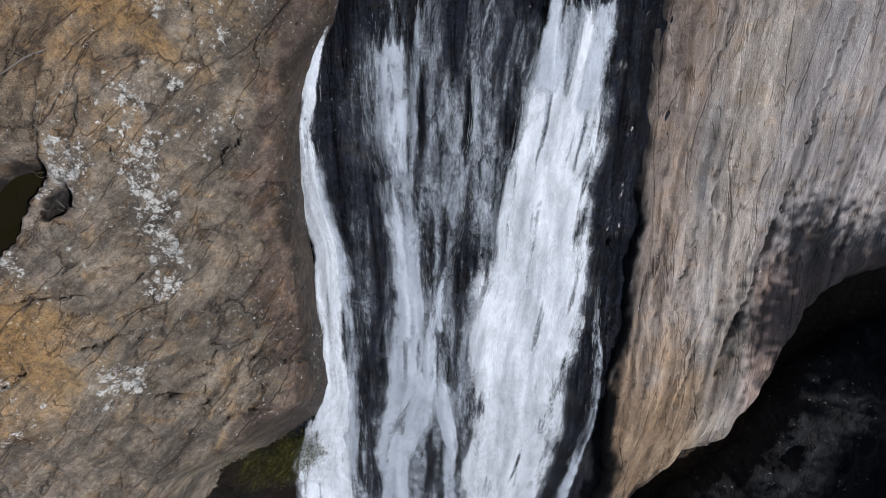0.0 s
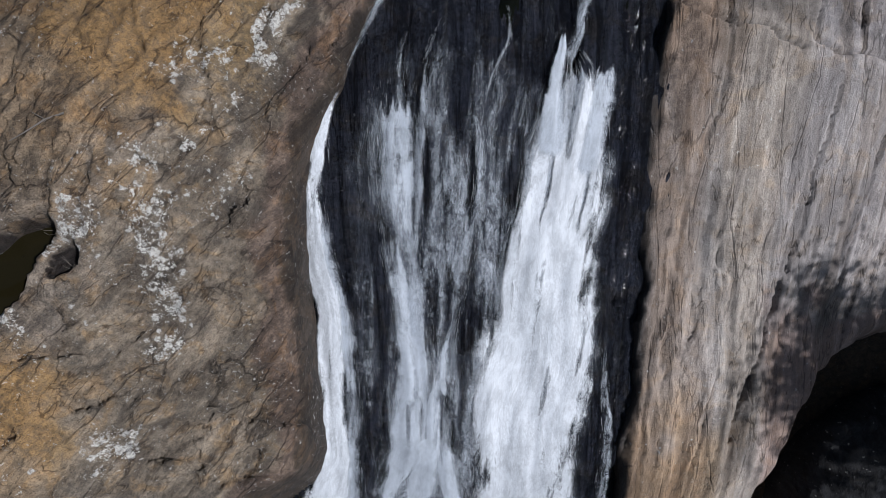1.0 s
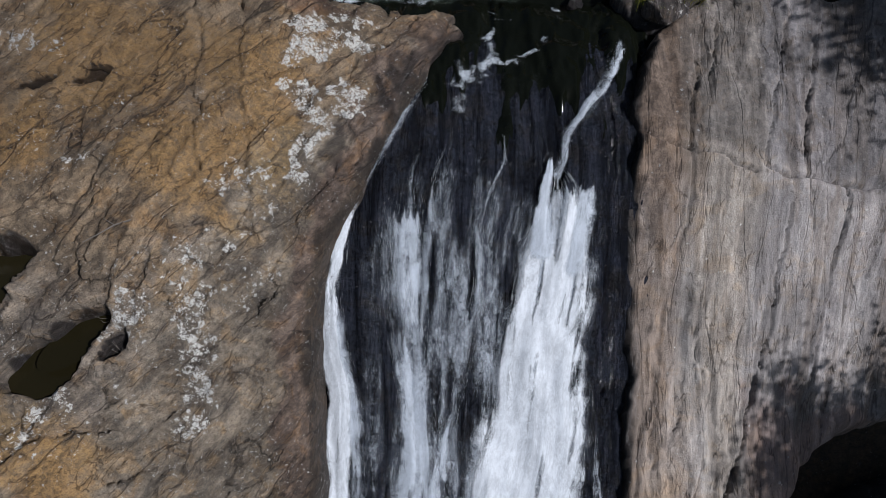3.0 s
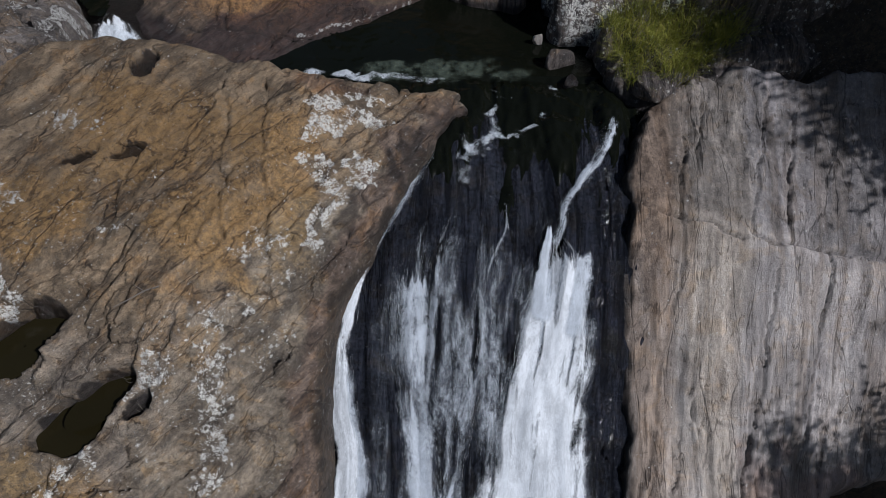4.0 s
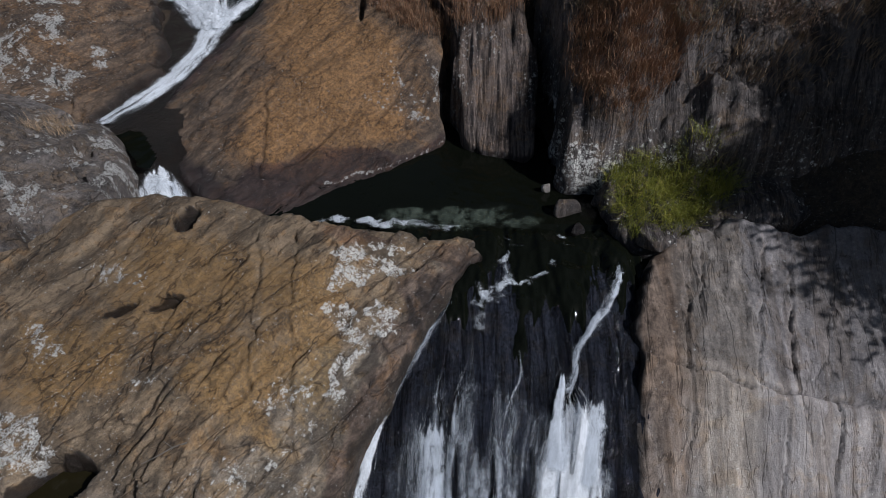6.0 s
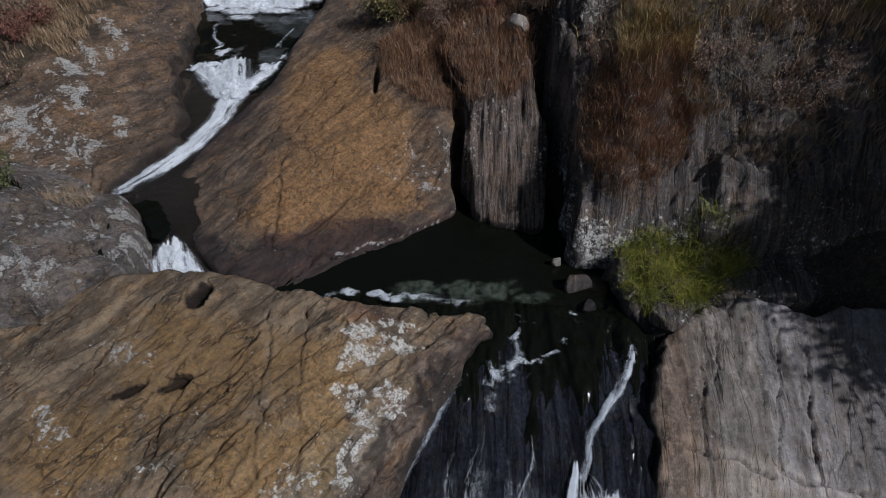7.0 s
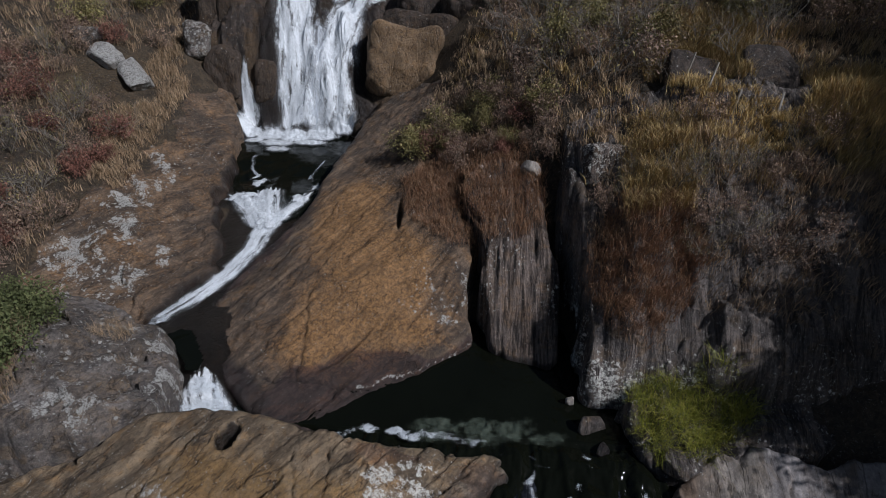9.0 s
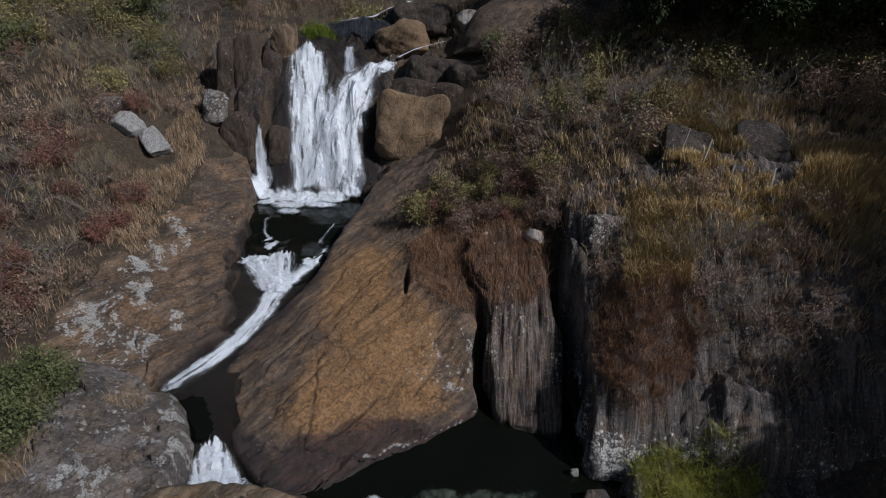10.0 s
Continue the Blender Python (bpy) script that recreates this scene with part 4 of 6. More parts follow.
bank = rock_mass("rock_bank", [(3.8, 19.1), (5.6, 19.0), (6.3, 19.4), (9.9, 18.9), (12.3, 18.9), (17, 18.6), (19.5, 22), (19.5, 32), (10, 34), (3.6, 33), (3.1, 31), (3.3, 28), (4.0, 25.2), (4.4, 23.7), (3.9, 21.8)],
                 bank_height, ROCK_BANK, 0.1, "steep dark ribbed rock bank with pale lichen along its foot", radius=0.3, steep=0.3, relief=lambda x, y, d: facets(x, y * 0.22, 0.6, 210, 0.26, 0.2)[0] + 0.7 * striped(x * 0.7 + 0.3 * rough(x, y, 2, 3, 99), y, d) + 0.35 * np.floor(3 * rough(x, y, 1.7, 4, 98)) / 3 + 0.25 * rough(x, y, 2.5, 4, 58),
                 masks=lambda x, y, d, z: (0.3 * patchy(x, y, 1, 85), np.clip(0.6 * smooth(2.6, 1.2, z + 0.8 * rough(x, y, 1.1, 4, 86)) * (x < 11) + 0.5 * patchy(x, y * 0.4, 0.9, 87) * smooth(1.6, 0.2, d), 0, 1), 0.8 * smooth(0.45, 0.1, z)))

ledge = rock_mass("rock_ledge", [(5.5, 18.9), (5.7, 17.2), (6.3, 16.2), (7.3, 15.7), (8.4, 16.0), (9.8, 17.0), (12, 16.8), (14, 17.2), (14, 19.4), (6, 19.6)],
                  lambda x, y: 0.35 + 0.32 * (y - 16.5) + 0.06 * (x - 6), ROCK_BANK, 0.08, "broken rock ledge under the green tuft at the outlet", radius=0.35, steep=0.2, depth=2,
                  relief=lambda x, y, d: 0.2 * rough(x, y, 0.9, 4, 59) + 0.2 * np.floor(2.5 * rough(x, y, 1.1, 3, 60)) / 2.5, masks=lambda x, y, d, z: (0 * x, 0.3 + 0 * x, 0.8 * smooth(0.3, 0.0, z)))

# ---- pale shelf beside the small fall ----
SHELF = ((-23, ((13, 4.0), (18, 4.2), (22.5, 2.8))), (-20.5, ((13, 3.9), (18, 4.5), (21.5, 3.1))), (-17.7, ((13, 3.3), (15, 3.6), (17.2, 4.0), (20.5, 2.5))), (-15.4, ((13, 2.4), (14.5, 2.2), (16.5, 2.5), (19.5, 1.9), (21, 2.2))), (-13.3, ((14.5, 1.7), (16, 1.9), (19, 2.0))))
shelf = rock_mass("rock_shelf", [(-23.5, 13), (-20, 12.6), (-17, 13.9), (-15.2, 14.6), (-14.4, 15.2), (-14.7, 16.4), (-14.9, 18.2), (-15.5, 19.5), (-16.5, 20.6), (-18.4, 21.0), (-20.5, 21.8), (-23.5, 21)],
                  lambda x, y: loft(SHELF, x, y, 0.5), ROCK_SHELF, 0.085, "grey-brown rock shelf with white lichen beside the small fall", radius=0.5,
                  relief=lambda x, y, d: facets(x, y, 1.5, 211, 0.3, 0.25)[0] + 0.10 * rough(x, y, 1.6, 5, 63) + 0.25 * np.floor(3 * rough(x + 0.4 * y, y, 1.5, 2, 64)) / 3 + 0.06 * rough(x, y, 0.4, 3, 61) + crack(x, y, (-17.5, 14.4), (-14.3, 18.6), 0.12, 0.25, 40) + crack(x, y, (-20, 16.5), (-15.5, 19), 0.1, 0.2, 41),
                  masks=lambda x, y, d, z: (0.5 * patchy(x, y, 1.4, 88), 1.2 * patchy(x, y, 0.35, 89) * np.maximum(blobs(x + 0.4 * rough(x, y, 0.8, 3, 5), y, [(-16.3, 17.2, 1.6, 0.6), (-15.6, 19.2, 1.2, 0.8), (-14.5, 18.2, 0.5, 1.0), (-17.4, 15.0, 1.6, 1.1), (-20.6, 20.9, 1.5, 0.7), (-18.2, 19.9, 1.2, 0.5), (-16, 18.6, 2.5, 1.0), (-14.6, 17.4, 1.2, 2.2), (-17.5, 14.6, 1.6, 0.9), (-16.5, 20.4, 1.5, 0.5)]), 0.5), 0.8 * smooth(0.7, 0.2, z)))

# ---- long slab left of the upper stream ----
UPPER = (
    (-26, ((20, 3.2), (23, 3.4), (28, 5.4), (34, 6.6), (41, 8.6), (48, 10))),
    (-22, ((20.5, 2.4), (24, 2.9), (27.7, 4.1), (34, 5.2), (40, 6.3), (46, 8))),
    (-19.5, ((20.5, 1.6), (23, 2.1), (27, 2.8), (31, 3.8), (36, 4.4), (42, 5.0), (46, 6.5))),
    (-16, ((20.5, 1.4), (26, 2.2), (31, 3.4), (36, 3.9), (42, 4.2))),
)
upper_outline = [(-18.5, 20.9), (-16.7, 25.6), (-16.5, 27.0), (-17.0, 28.6), (-18.2, 30.9), (-19.1, 33.0), (-19.3, 36), (-20.3, 39.4), (-21.3, 42.2), (-22.8, 46), (-26, 47), (-25.6, 40), (-24.5, 33.4), (-25.2, 28.5), (-25.6, 25), (-25.2, 21.8), (-20, 21.4)]
upper = rock_mass("rock_slab", upper_outline, lambda x, y: loft(UPPER, x, y, 0.6), ROCK_DOME, 0.1, "long dark brown slab with a pale lichened outer edge", radius=0.4, ragged=0.35,
                  relief=lambda x, y, d: facets(x, y, 1.8, 212, 0.25, 0.12)[0] + 0.10 * rough(x, y, 2, 5, 65) + 0.12 * np.floor(3 * rough(x, y, 2.0, 3, 66)) / 3 + 0.04 * rough(x, y, 0.4, 3, 67) + crack(x, y, (-23, 27), (-17, 31.5), 0.12, 0.2, 42) + crack(x, y, (-22, 33), (-18.5, 33.5), 0.12, 0.2, 43),
                  masks=lambda x, y, d, z: (0.35 * patchy(x, y, 1.5, 90), (0.55 + 0.7 * patchy(x, y * 0.8, 0.4, 95)) * blobs(x + 0.7 * rough(x, y, 1.2, 4, 91), y + 0.7 * rough(x, y, 1.2, 4, 94), [(-21.4, 22.2, 1.9, 1.3), (-21.2, 24.2, 1.7, 1.5), (-23.6, 24.6, 2.2, 2.6), (-22.6, 27.2, 1.8, 1.6), (-22.9, 29.6, 1.5, 1.6), (-21.9, 31.6, 1.0, 0.7), (-22.9, 33.6, 1.0, 1.5), (-19.8, 26.0, 0.7, 0.6)]) + 0.35 * patchy(x, y, 1.2, 92) * smooth(-18.5, -20.5, x) * (y < 38), 0.7 * smooth(0.8, 0.0, d) * (x > -19.5)))

# ---- cliff of the upper falls ----
CLIFF = (
    (-28, ((43, 8), (46, 10.2), (50, 12.5), (56, 15.5))),
    (-24, ((43, 5), (44.5, 8), (46, 11), (48, 12.8), (52, 14), (56, 15.5))),
    (-20.5, ((42.4, 2.8), (43.3, 4), (44, 7), (45, 9.5), (46.5, 12), (48.5, 15.0), (52, 15.6), (58, 16.5))),
    (-17.5, ((42.4, 2.8), (43.2, 4), (44.2, 7), (45.5, 9.6), (47.5, 12.7), (49.5, 15.2), (54, 15.6), (58, 16.5))),
    (-13, ((42.4, 2.8), (43.4, 4.4), (44.5, 6.5), (46.5, 9.5), (49, 12), (51, 13), (56, 14.0), (58, 15.5))),
    (-10.5, ((43, 4.4), (44, 5.5), (47, 8), (50, 12), (52, 13.2), (56, 14.4))),
    (-6, ((43, 5.6), (46, 7.5), (49, 10), (52, 13.4), (56, 14.8))),
)


def cliff_height(x, y):
    return loft(CLIFF, x, y, 0.3) + 0.8 * np.floor(3 * rough(x, y * 0.5, 1.9, 3, 68)) / 3 + 0.25 * rough(x, y, 0.9, 4, 69)


cliff = rock_mass("rock_cliff", [(-28, 43.5), (-24, 43.2), (-21.8, 42.8), (-20, 42.5), (-12, 42.6), (-9.5, 43.4), (-5.5, 45), (-5, 57), (-28, 57)], cliff_height, ROCK_WET, 0.12,
                  "dark wet stepped cliff behind the upper waterfall", radius=0.4, masks=lambda x, y, d, z: (0.9 * patchy(x, y, 1.2, 93), 0.15 + 0 * x, 0.6 * smooth(6, 4, np.abs(x + 15.5)) + 0.0))

# ---- pools ----
def sheet(name, outline, level, label, step=0.12, ripple=0.012, bed_under=0):
    ring = round_outline(outline)
    xs, ys = [p[0] for p in ring], [p[1] for p in ring]
    x, y, q = lattice(np.arange(min(xs), max(xs), step), np.arange(min(ys), max(ys), step))
    z = level + ripple * rough(x, y, 0.6, 3, 62)
    if bed_under == 2:
        z = z + smooth(39.5, 34.5, y) * (np.minimum(z, ground_height(x, y) + 0.12) - z)
    elif bed_under:
        # the pool bends over its lip and thins out down the rock
        over = bed_height(x, y) + 0.14 - 0.34 * smooth(16.0, 10.6, y + 2.2 * rough(x, y * 0.2, 0.7, 4, 63))
        z = np.where(y < 17.2, np.minimum(z, over + 0.3 * smooth(15.2, 16.8, y)), z)
    v, f, _ = keep(np.stack([x, y, z], -1), q, inside(ring, x, y) > 0)
    return tagged(new(name, mesh_from(name, v, f, POOL)), label, "water", kind="structure")


sheet("water", [(-15.5, 14.8), (-15.5, 17.5), (-12, 20), (-5, 22), (-1.5, 25), (2.6, 28), (4.8, 24), (5.2, 20), (7.2, 18.5), (7.2, 15.7), (6.2, 13.5), (5, 9.6), (1, 9.4), (-2.4, 10.4), (-1.6, 14), (-3, 15), (-10, 14.5)], 0.0, "still dark green rock pool above the falls", 0.08, 0.012, 1)
sheet("water", [(-22, 43), (-19.5, 36.5), (-18.0, 33.0), (-15.6, 30.6), (-13.8, 30.6), (-12.4, 33), (-11.6, 36), (-10, 42.5), (-15, 44)], 3.9, "dark water under the upper waterfall", 0.15, 0.02, 2)
sheet("water", [(-17.0, 20.8), (-16.4, 21.8), (-15.2, 20.6), (-14.0, 18.9), (-14.4, 18.5), (-15.6, 19.9)], 1.5, "dark water pausing in a rock channel", 0.15)

# ---- running water ----
def surface(x, y):
    """The wet rock under the streams."""
    z = np.maximum(ground_height(x, y), np.where((y > -9) & (y < 17.4) & (x > -6) & (x < 7), bed_height(x, y), -99))
    return np.maximum(z, np.where((y > 42.3) & (x < -5), cliff_height(x, y), -99))


def ribbon(name, path, material, step=0.07, lift=0.08, bulge=0.10, seed=0, parent=None, floor=-99.0):
    """Flowing water along (x, y, width, body); the body is its whiteness."""
    path = np.array(path, float)
    s = np.concatenate([[0], np.cumsum(np.hypot(np.diff(path[:, 0]), np.diff(path[:, 1])))])
    n = max(int(s[-1] / step), 8)
    ss = np.linspace(0, s[-1], n)
    cx, cy, wid, body = (np.interp(ss, s, path[:, k]) for k in range(4))
    own = np.interp(ss, s, path[:, 4]) if path.shape[1] > 4 else None
    wid = 1.34 * wid
    span = max(3, min(9, n // 6 * 2 + 1))
    for arr in (cx, cy, wid, body):
        arr[1:-1] = np.convolve(np.pad(arr, span // 2, mode="edge"), np.ones(span) / span, "valid")[1:-1]
    tx, ty = np.gradient(cx), np.gradient(cy)
    ln = np.hypot(tx, ty) + 1e-9
    m = max(int(wid.max() / step), 6)
    u = np.linspace(-0.5, 0.5, m)
    fray = (0.05 + 0.05 * wid[:, None]) * rough(np.repeat(ss, m), np.tile(np.sign(u) * 9, n), 0.9, 3, seed + 5).reshape(n, m)
    across = u[None, :] * np.maximum(wid[:, None] + fray, 0.02) + (0.12 * np.minimum(wid, 0.6) * rough(ss, 0 * ss, 0.6, 3, seed + 6))[:, None]
    px = cx[:, None] + (ty / ln)[:, None] * across
    py = cy[:, None] - (tx / ln)[:, None] * across
    z = np.maximum(surface(px.ravel(), py.ravel()), floor)
    zc = np.maximum(surface(cx, cy), floor)
    if own is not None:
        z, zc = np.repeat(own, m) + 0.05 * rough(px.ravel(), py.ravel(), 0.5, 3, seed), own
    drop = np.concatenate([[0], np.cumsum(np.hypot(np.hypot(np.diff(cx), np.diff(cy)), np.diff(zc)))])
    uu, vv = across.ravel() + 40 * seed, np.repeat(drop, m)
    edge = np.clip(1 - np.abs(2 * np.tile(u, n)), 0, 1)
    # falling sheets pass over the rock's small dents
    g = np.pad(z.reshape(n, m), ((6, 6), (3, 3)), mode="edge")
    calm = sum(g[i:i + n, j:j + m] for i in range(13) for j in range(7)) / 91.0
    z = np.maximum(z - 0.05, calm.ravel())
    z = z + lift + bulge * np.sqrt(edge) * (1 + 0.3 * rough(uu, vv * 0.12, 0.4, 3, seed)) * (0.4 + np.repeat(body, m))
    late = 0.5 + 0.5 * rough(uu, 0 * uu, 0.12, 3, seed + 8)
    reach = min(1.1, 0.22 * s[-1])
    ends = np.minimum((np.repeat(ss, m) - reach * 0.7 * late) / (0.35 * reach), (s[-1] - np.repeat(ss, m)) / 0.4).clip(0, 1)
    gaps = 1 + 0.45 * rough(uu, vv * 0.1, 0.22, 4, seed + 9) + 0.2 * rough(uu, vv * 0.25, 0.6, 3, seed + 10)
    white = 1.1 * np.repeat(body, m) * smooth(0.0, 0.75, edge) * (0.1 + 0.9 * ends) * np.clip(gaps, 0.35, 1.25)
    idx = np.arange(n * m).reshape(n, m)
    f = np.stack([idx[:-1, :-1], idx[1:, :-1], idx[1:, 1:], idx[:-1, 1:]], -1).reshape(-1, 4)
    mask = np.stack([white, edge, 0 * white, 0 * white + 1], -1)
    ob = new(name, mesh_from(name, np.stack([px.ravel(), py.ravel(), z], -1), f, material, mask, np.stack([uu, vv], -1)))
    ob.parent = parent
    return ob


def threads(name, path, count, seed, parent, material, wide=0.035, long=1.6, lift=0.12):
    """Loose strands of water running down beside and over a stream."""
    rnd = np.random.RandomState(seed)
    path = np.array(path, float)
    s = np.concatenate([[0], np.cumsum(np.hypot(np.diff(path[:, 0]), np.diff(path[:, 1])))])
    k = 5
    start, length = rnd.rand(count) * s[-1] * 0.95, long * (0.3 + rnd.rand(count))
    u = (rnd.rand(count) - 0.5) * 0.98
    t = np.linspace(0, 1, k)
    ss = np.clip(start[:, None] + length[:, None] * t, 0, s[-1])
    cx, cy, wid = (np.interp(ss, s, path[:, j]) for j in range(3))
    gx_, gy_ = np.interp(ss + 0.2, s, path[:, 0]) - np.interp(ss - 0.2, s, path[:, 0]), np.interp(ss + 0.2, s, path[:, 1]) - np.interp(ss - 0.2, s, path[:, 1])
    ln = np.hypot(gx_, gy_) + 1e-6
    nx_, ny_ = gy_ / ln, -gx_ / ln
    off = u[:, None] * wid + 0.02 * rough(ss.ravel() + 50 * np.repeat(u, k), np.repeat(u * 30, k), 0.5, 3, seed).reshape(count, k)
    w = wide * (0.4 + rnd.rand(count))[:, None] * np.sin(np.pi * (0.06 + 0.9 * t))[None, :]
    pts = []
    for sgn in (-0.5, 0.5):
        x, y = cx + nx_ * (off + sgn * w), cy + ny_ * (off + sgn * w)
        z = surface(x.ravel(), y.ravel()).reshape(count, k) + lift
        pts.append(np.stack([x, y, z], -1))
    v = np.stack(pts, 2).reshape(-1, 3)
    idx = np.arange(count * k * 2).reshape(count, k, 2)
    f = np.stack([idx[:, :-1, 0], idx[:, 1:, 0], idx[:, 1:, 1], idx[:, :-1, 1]], -1).reshape(-1, 4)
    ob = tagged(new(name, mesh_from(name, v, f, material)), kind="stuff")
    ob.parent = parent
    return ob


def fall(label, layers, strands, seed, category="waterfall", name="waterfall", floor=-99.0):
    base = new(name)
    tagged(base, label, category)
    for k, (part_name, material, path, lift) in enumerate(layers):
        ribbon(part_name, path, material, seed=seed + 3 * k, parent=base, lift=lift, floor=floor)
    for k, (path, count, wide, long) in enumerate(strands):
        threads("spray", path, 3 * count, seed + 50 + k, base, STRAND, 0.13 * wide, 0.3 * long)
    return base


def plain_material(name, tone, rough_=0.5):
    m, nt, bsdf, links = nodes_of(name)
    co = nt.nodes.new("ShaderNodeTexCoord").outputs["Object"]
    links.new(mixed(nt, noise_node(nt, 9, 4, 0.6, co), tuple(0.6 * c for c in tone), tone), bsdf.inputs["Base Color"])
    bsdf.inputs["Roughness"].default_value = rough_
    return m


def froth(name, spots, material, parent=None, level=-99.0, lift=0.06, seed=0, step=0.06, heap=0.0, warp=0.25, broken=0.55):
    """Churned foam lying on water: soft patches (x, y, radius along x, radius along y, whiteness), broken by noise."""
    xs = np.array([(a - c, a + c, b - d, b + d) for a, b, c, d, _ in spots])
    x, y, q = lattice(np.arange(xs[:, 0].min(), xs[:, 1].max() + step, step), np.arange(xs[:, 2].min(), xs[:, 3].max() + step, step))
    wx, wy = x + warp * rough(x, y, 0.8, 4, seed), y + warp * rough(x, y, 0.8, 4, seed + 1)
    white = np.zeros(len(x))
    for a, b, c, d, w in spots:
        white = np.maximum(white, w * (1 - smooth(0.25, 1.0, np.hypot((wx - a) / c, (wy - b) / d))))
    white = white * np.clip(1.1 + broken * rough(x, y, 0.35, 4, seed + 2), 0.3, 1.5)
    z = np.maximum(surface(x, y), level) + lift + 0.06 * white * (1 + rough(x, y, 0.25, 3, seed + 3))
    if heap:
        z = z + heap * smooth(41.9, 43.7, y) * (1 + 0.25 * rough(x, y, 0.7, 4, seed + 4))
    v, f, (mask, flow) = keep(np.stack([x, y, z], -1), q, white > 0.04, np.stack([white, white, 0 * white, 0 * white + 1], -1), np.stack([x, y], -1))
    ob = new(name, mesh_from(name, v, f, material, mask, flow))
    tagged(ob, kind="stuff")
    ob.parent = parent
    return ob


def foam_patch(label, layers, seed, heap=0.0):
    base = tagged(new("pool_foam"), label, "foam")
    for k, (part_name, spots, material, level, lift) in enumerate(layers):
        froth(part_name, spots, material, base, level, lift, seed + 7 * k, heap=heap, warp=0.1 if heap else 0.25, broken=0.2 if heap else 0.55)


STRAND = plain_material("water_strand", (0.72, 0.76, 0.8), 0.4)
MAIN = [(3.5, 10.4, 0.4, 0.4), (3.68, 9.6, 1.2, 0.48), (3.6, 8.8, 2.0, 0.58), (3.45, 7.8, 2.6, 0.69), (3.38, 7, 2.75, 0.82), (3.1, 5.8, 2.75, 1.0), (2.95, 4.7, 3.3, 1.0), (2.95, 3.5, 3.6, 1.0), (2.8, 2.3, 3.9, 1.0), (2.45, 0.7, 3.6, 1.0), (2.5, -1.5, 3.6, 1.0), (2.3, -4.2, 3.3, 1.0), (2.2, -8.5, 3.2, 1.0)]
WIDE = [(x, y, w * 1.14, 0.62) for x, y, w, b in MAIN]
HEAD_A = [(3.25, 11.2, 0.12, 0.7), (3.12, 10.3, 0.25, 0.8), (3.0, 9.6, 0.5, 0.85), (3.0, 8.8, 0.9, 0.8), (2.9, 7.6, 1.2, 0.8)]
HEAD_B = [(4.48, 10.2, 0.5, 0.55), (4.35, 9.4, 0.8, 0.66), (4.2, 8.4, 1.0, 0.7), (4.1, 7.2, 1.1, 0.75)]
FILM = [(1.2, 11.0, 3.5, 0.1), (0.9, 10, 6, 0.3), (0.6, 8, 8.4, 0.4), (0.6, 5, 9, 0.42), (0.5, 2, 9.4, 0.43), (0.4, -8.5, 9.6, 0.43)]
fall("film of broken water trickling over black rock", [("water_film", VEIL, FILM, 0.03)], [], 200)
fall("thick white main fall of water over black rock", [("water_sheet", FOAM, MAIN, 0.1), ("water_veil", VEIL, WIDE, 0.05), ("water_head", VEIL, HEAD_A, 0.13), ("water_head", VEIL, HEAD_B, 0.13)], [(MAIN, 420, 0.03, 1.5)], 1)
LEFT = [(-2.85, 9.8, 0.15, 0.7), (-3.0, 9.3, 0.2, 0.75), (-3.42, 8.5, 0.35, 0.85), (-3.68, 7.9, 0.5, 1.0), (-3.9, 7.1, 0.6, 1.0), (-3.95, 6.2, 0.7, 1.0), (-3.9, 5.4, 0.8, 1.0), (-3.8, 4.7, 0.8, 1.0), (-3.6, 3.9, 0.8, 1.0), (-3.6, 3, 0.9, 1.0), (-3.65, 2, 0.9, 1.0), (-3.65, 0.9, 0.9, 1.0), (-3.6, -0.2, 0.9, 1.0), (-4.1, -1.5, 1.5, 1.0), (-4.5, -3.1, 2.2, 1.0), (-4.6, -8, 2.4, 1.0)]
LEFT_VEIL = [(-3.42, 8.5, 0.45, 0.6), (-3.85, 7, 0.75, 0.6), (-3.8, 5.4, 1.0, 0.6), (-3.45, 3.9, 1.2, 0.62), (-3.35, 3, 1.4, 0.6), (-3.35, 1, 1.4, 0.6), (-3.4, -0.4, 1.5, 0.65), (-3.9, -3, 2.6, 0.65), (-4, -8, 3, 0.65)]
LEFT_FEED = [(-0.75, 13.6, 0.15, 0.23), (-1.45, 12.4, 0.3, 0.48), (-2.1, 11.1, 0.3, 0.47), (-2.6, 10.1, 0.22, 0.43), (-3.1, 9.1, 0.2, 0.58)]
fall("narrow white fall hugging the brown slab", [("water_sheet", FOAM, LEFT, 0.1), ("water_veil", VEIL, LEFT_VEIL, 0.06), ("water_feed", VEIL, LEFT_FEED, 0.06)], [(LEFT_VEIL, 160, 0.028, 1.2), (LEFT_FEED, 40, 0.02, 0.6)], 12)
MID = [(-1.5, 9.5, 1.2, 0.62), (-1.5, 8.95, 1.4, 0.64), (-1.52, 7.9, 1.55, 0.65), (-1.47, 6.6, 1.6, 0.62), (-1.35, 5.5, 1.4, 0.62), (-1.15, 4.4, 1.3, 0.66), (-1.0, 3.4, 1.3, 0.7), (-0.85, 2.1, 1.6, 0.85), (-0.9, 0, 2.2, 0.92), (-1.35, -1.2, 2.1, 0.92), (-1.75, -2.4, 1.6, 0.95), (-1.85, -3.6, 1.4, 0.95), (-1.8, -8, 2, 0.95)]
MID_B = [(-0.3, 0.6, 0.9, 0.75), (0.05, -0.8, 0.9, 0.8), (0.3, -2.2, 0.7, 0.75), (0.35, -4.0, 0.7, 0.7), (0.3, -8, 0.8, 0.7)]
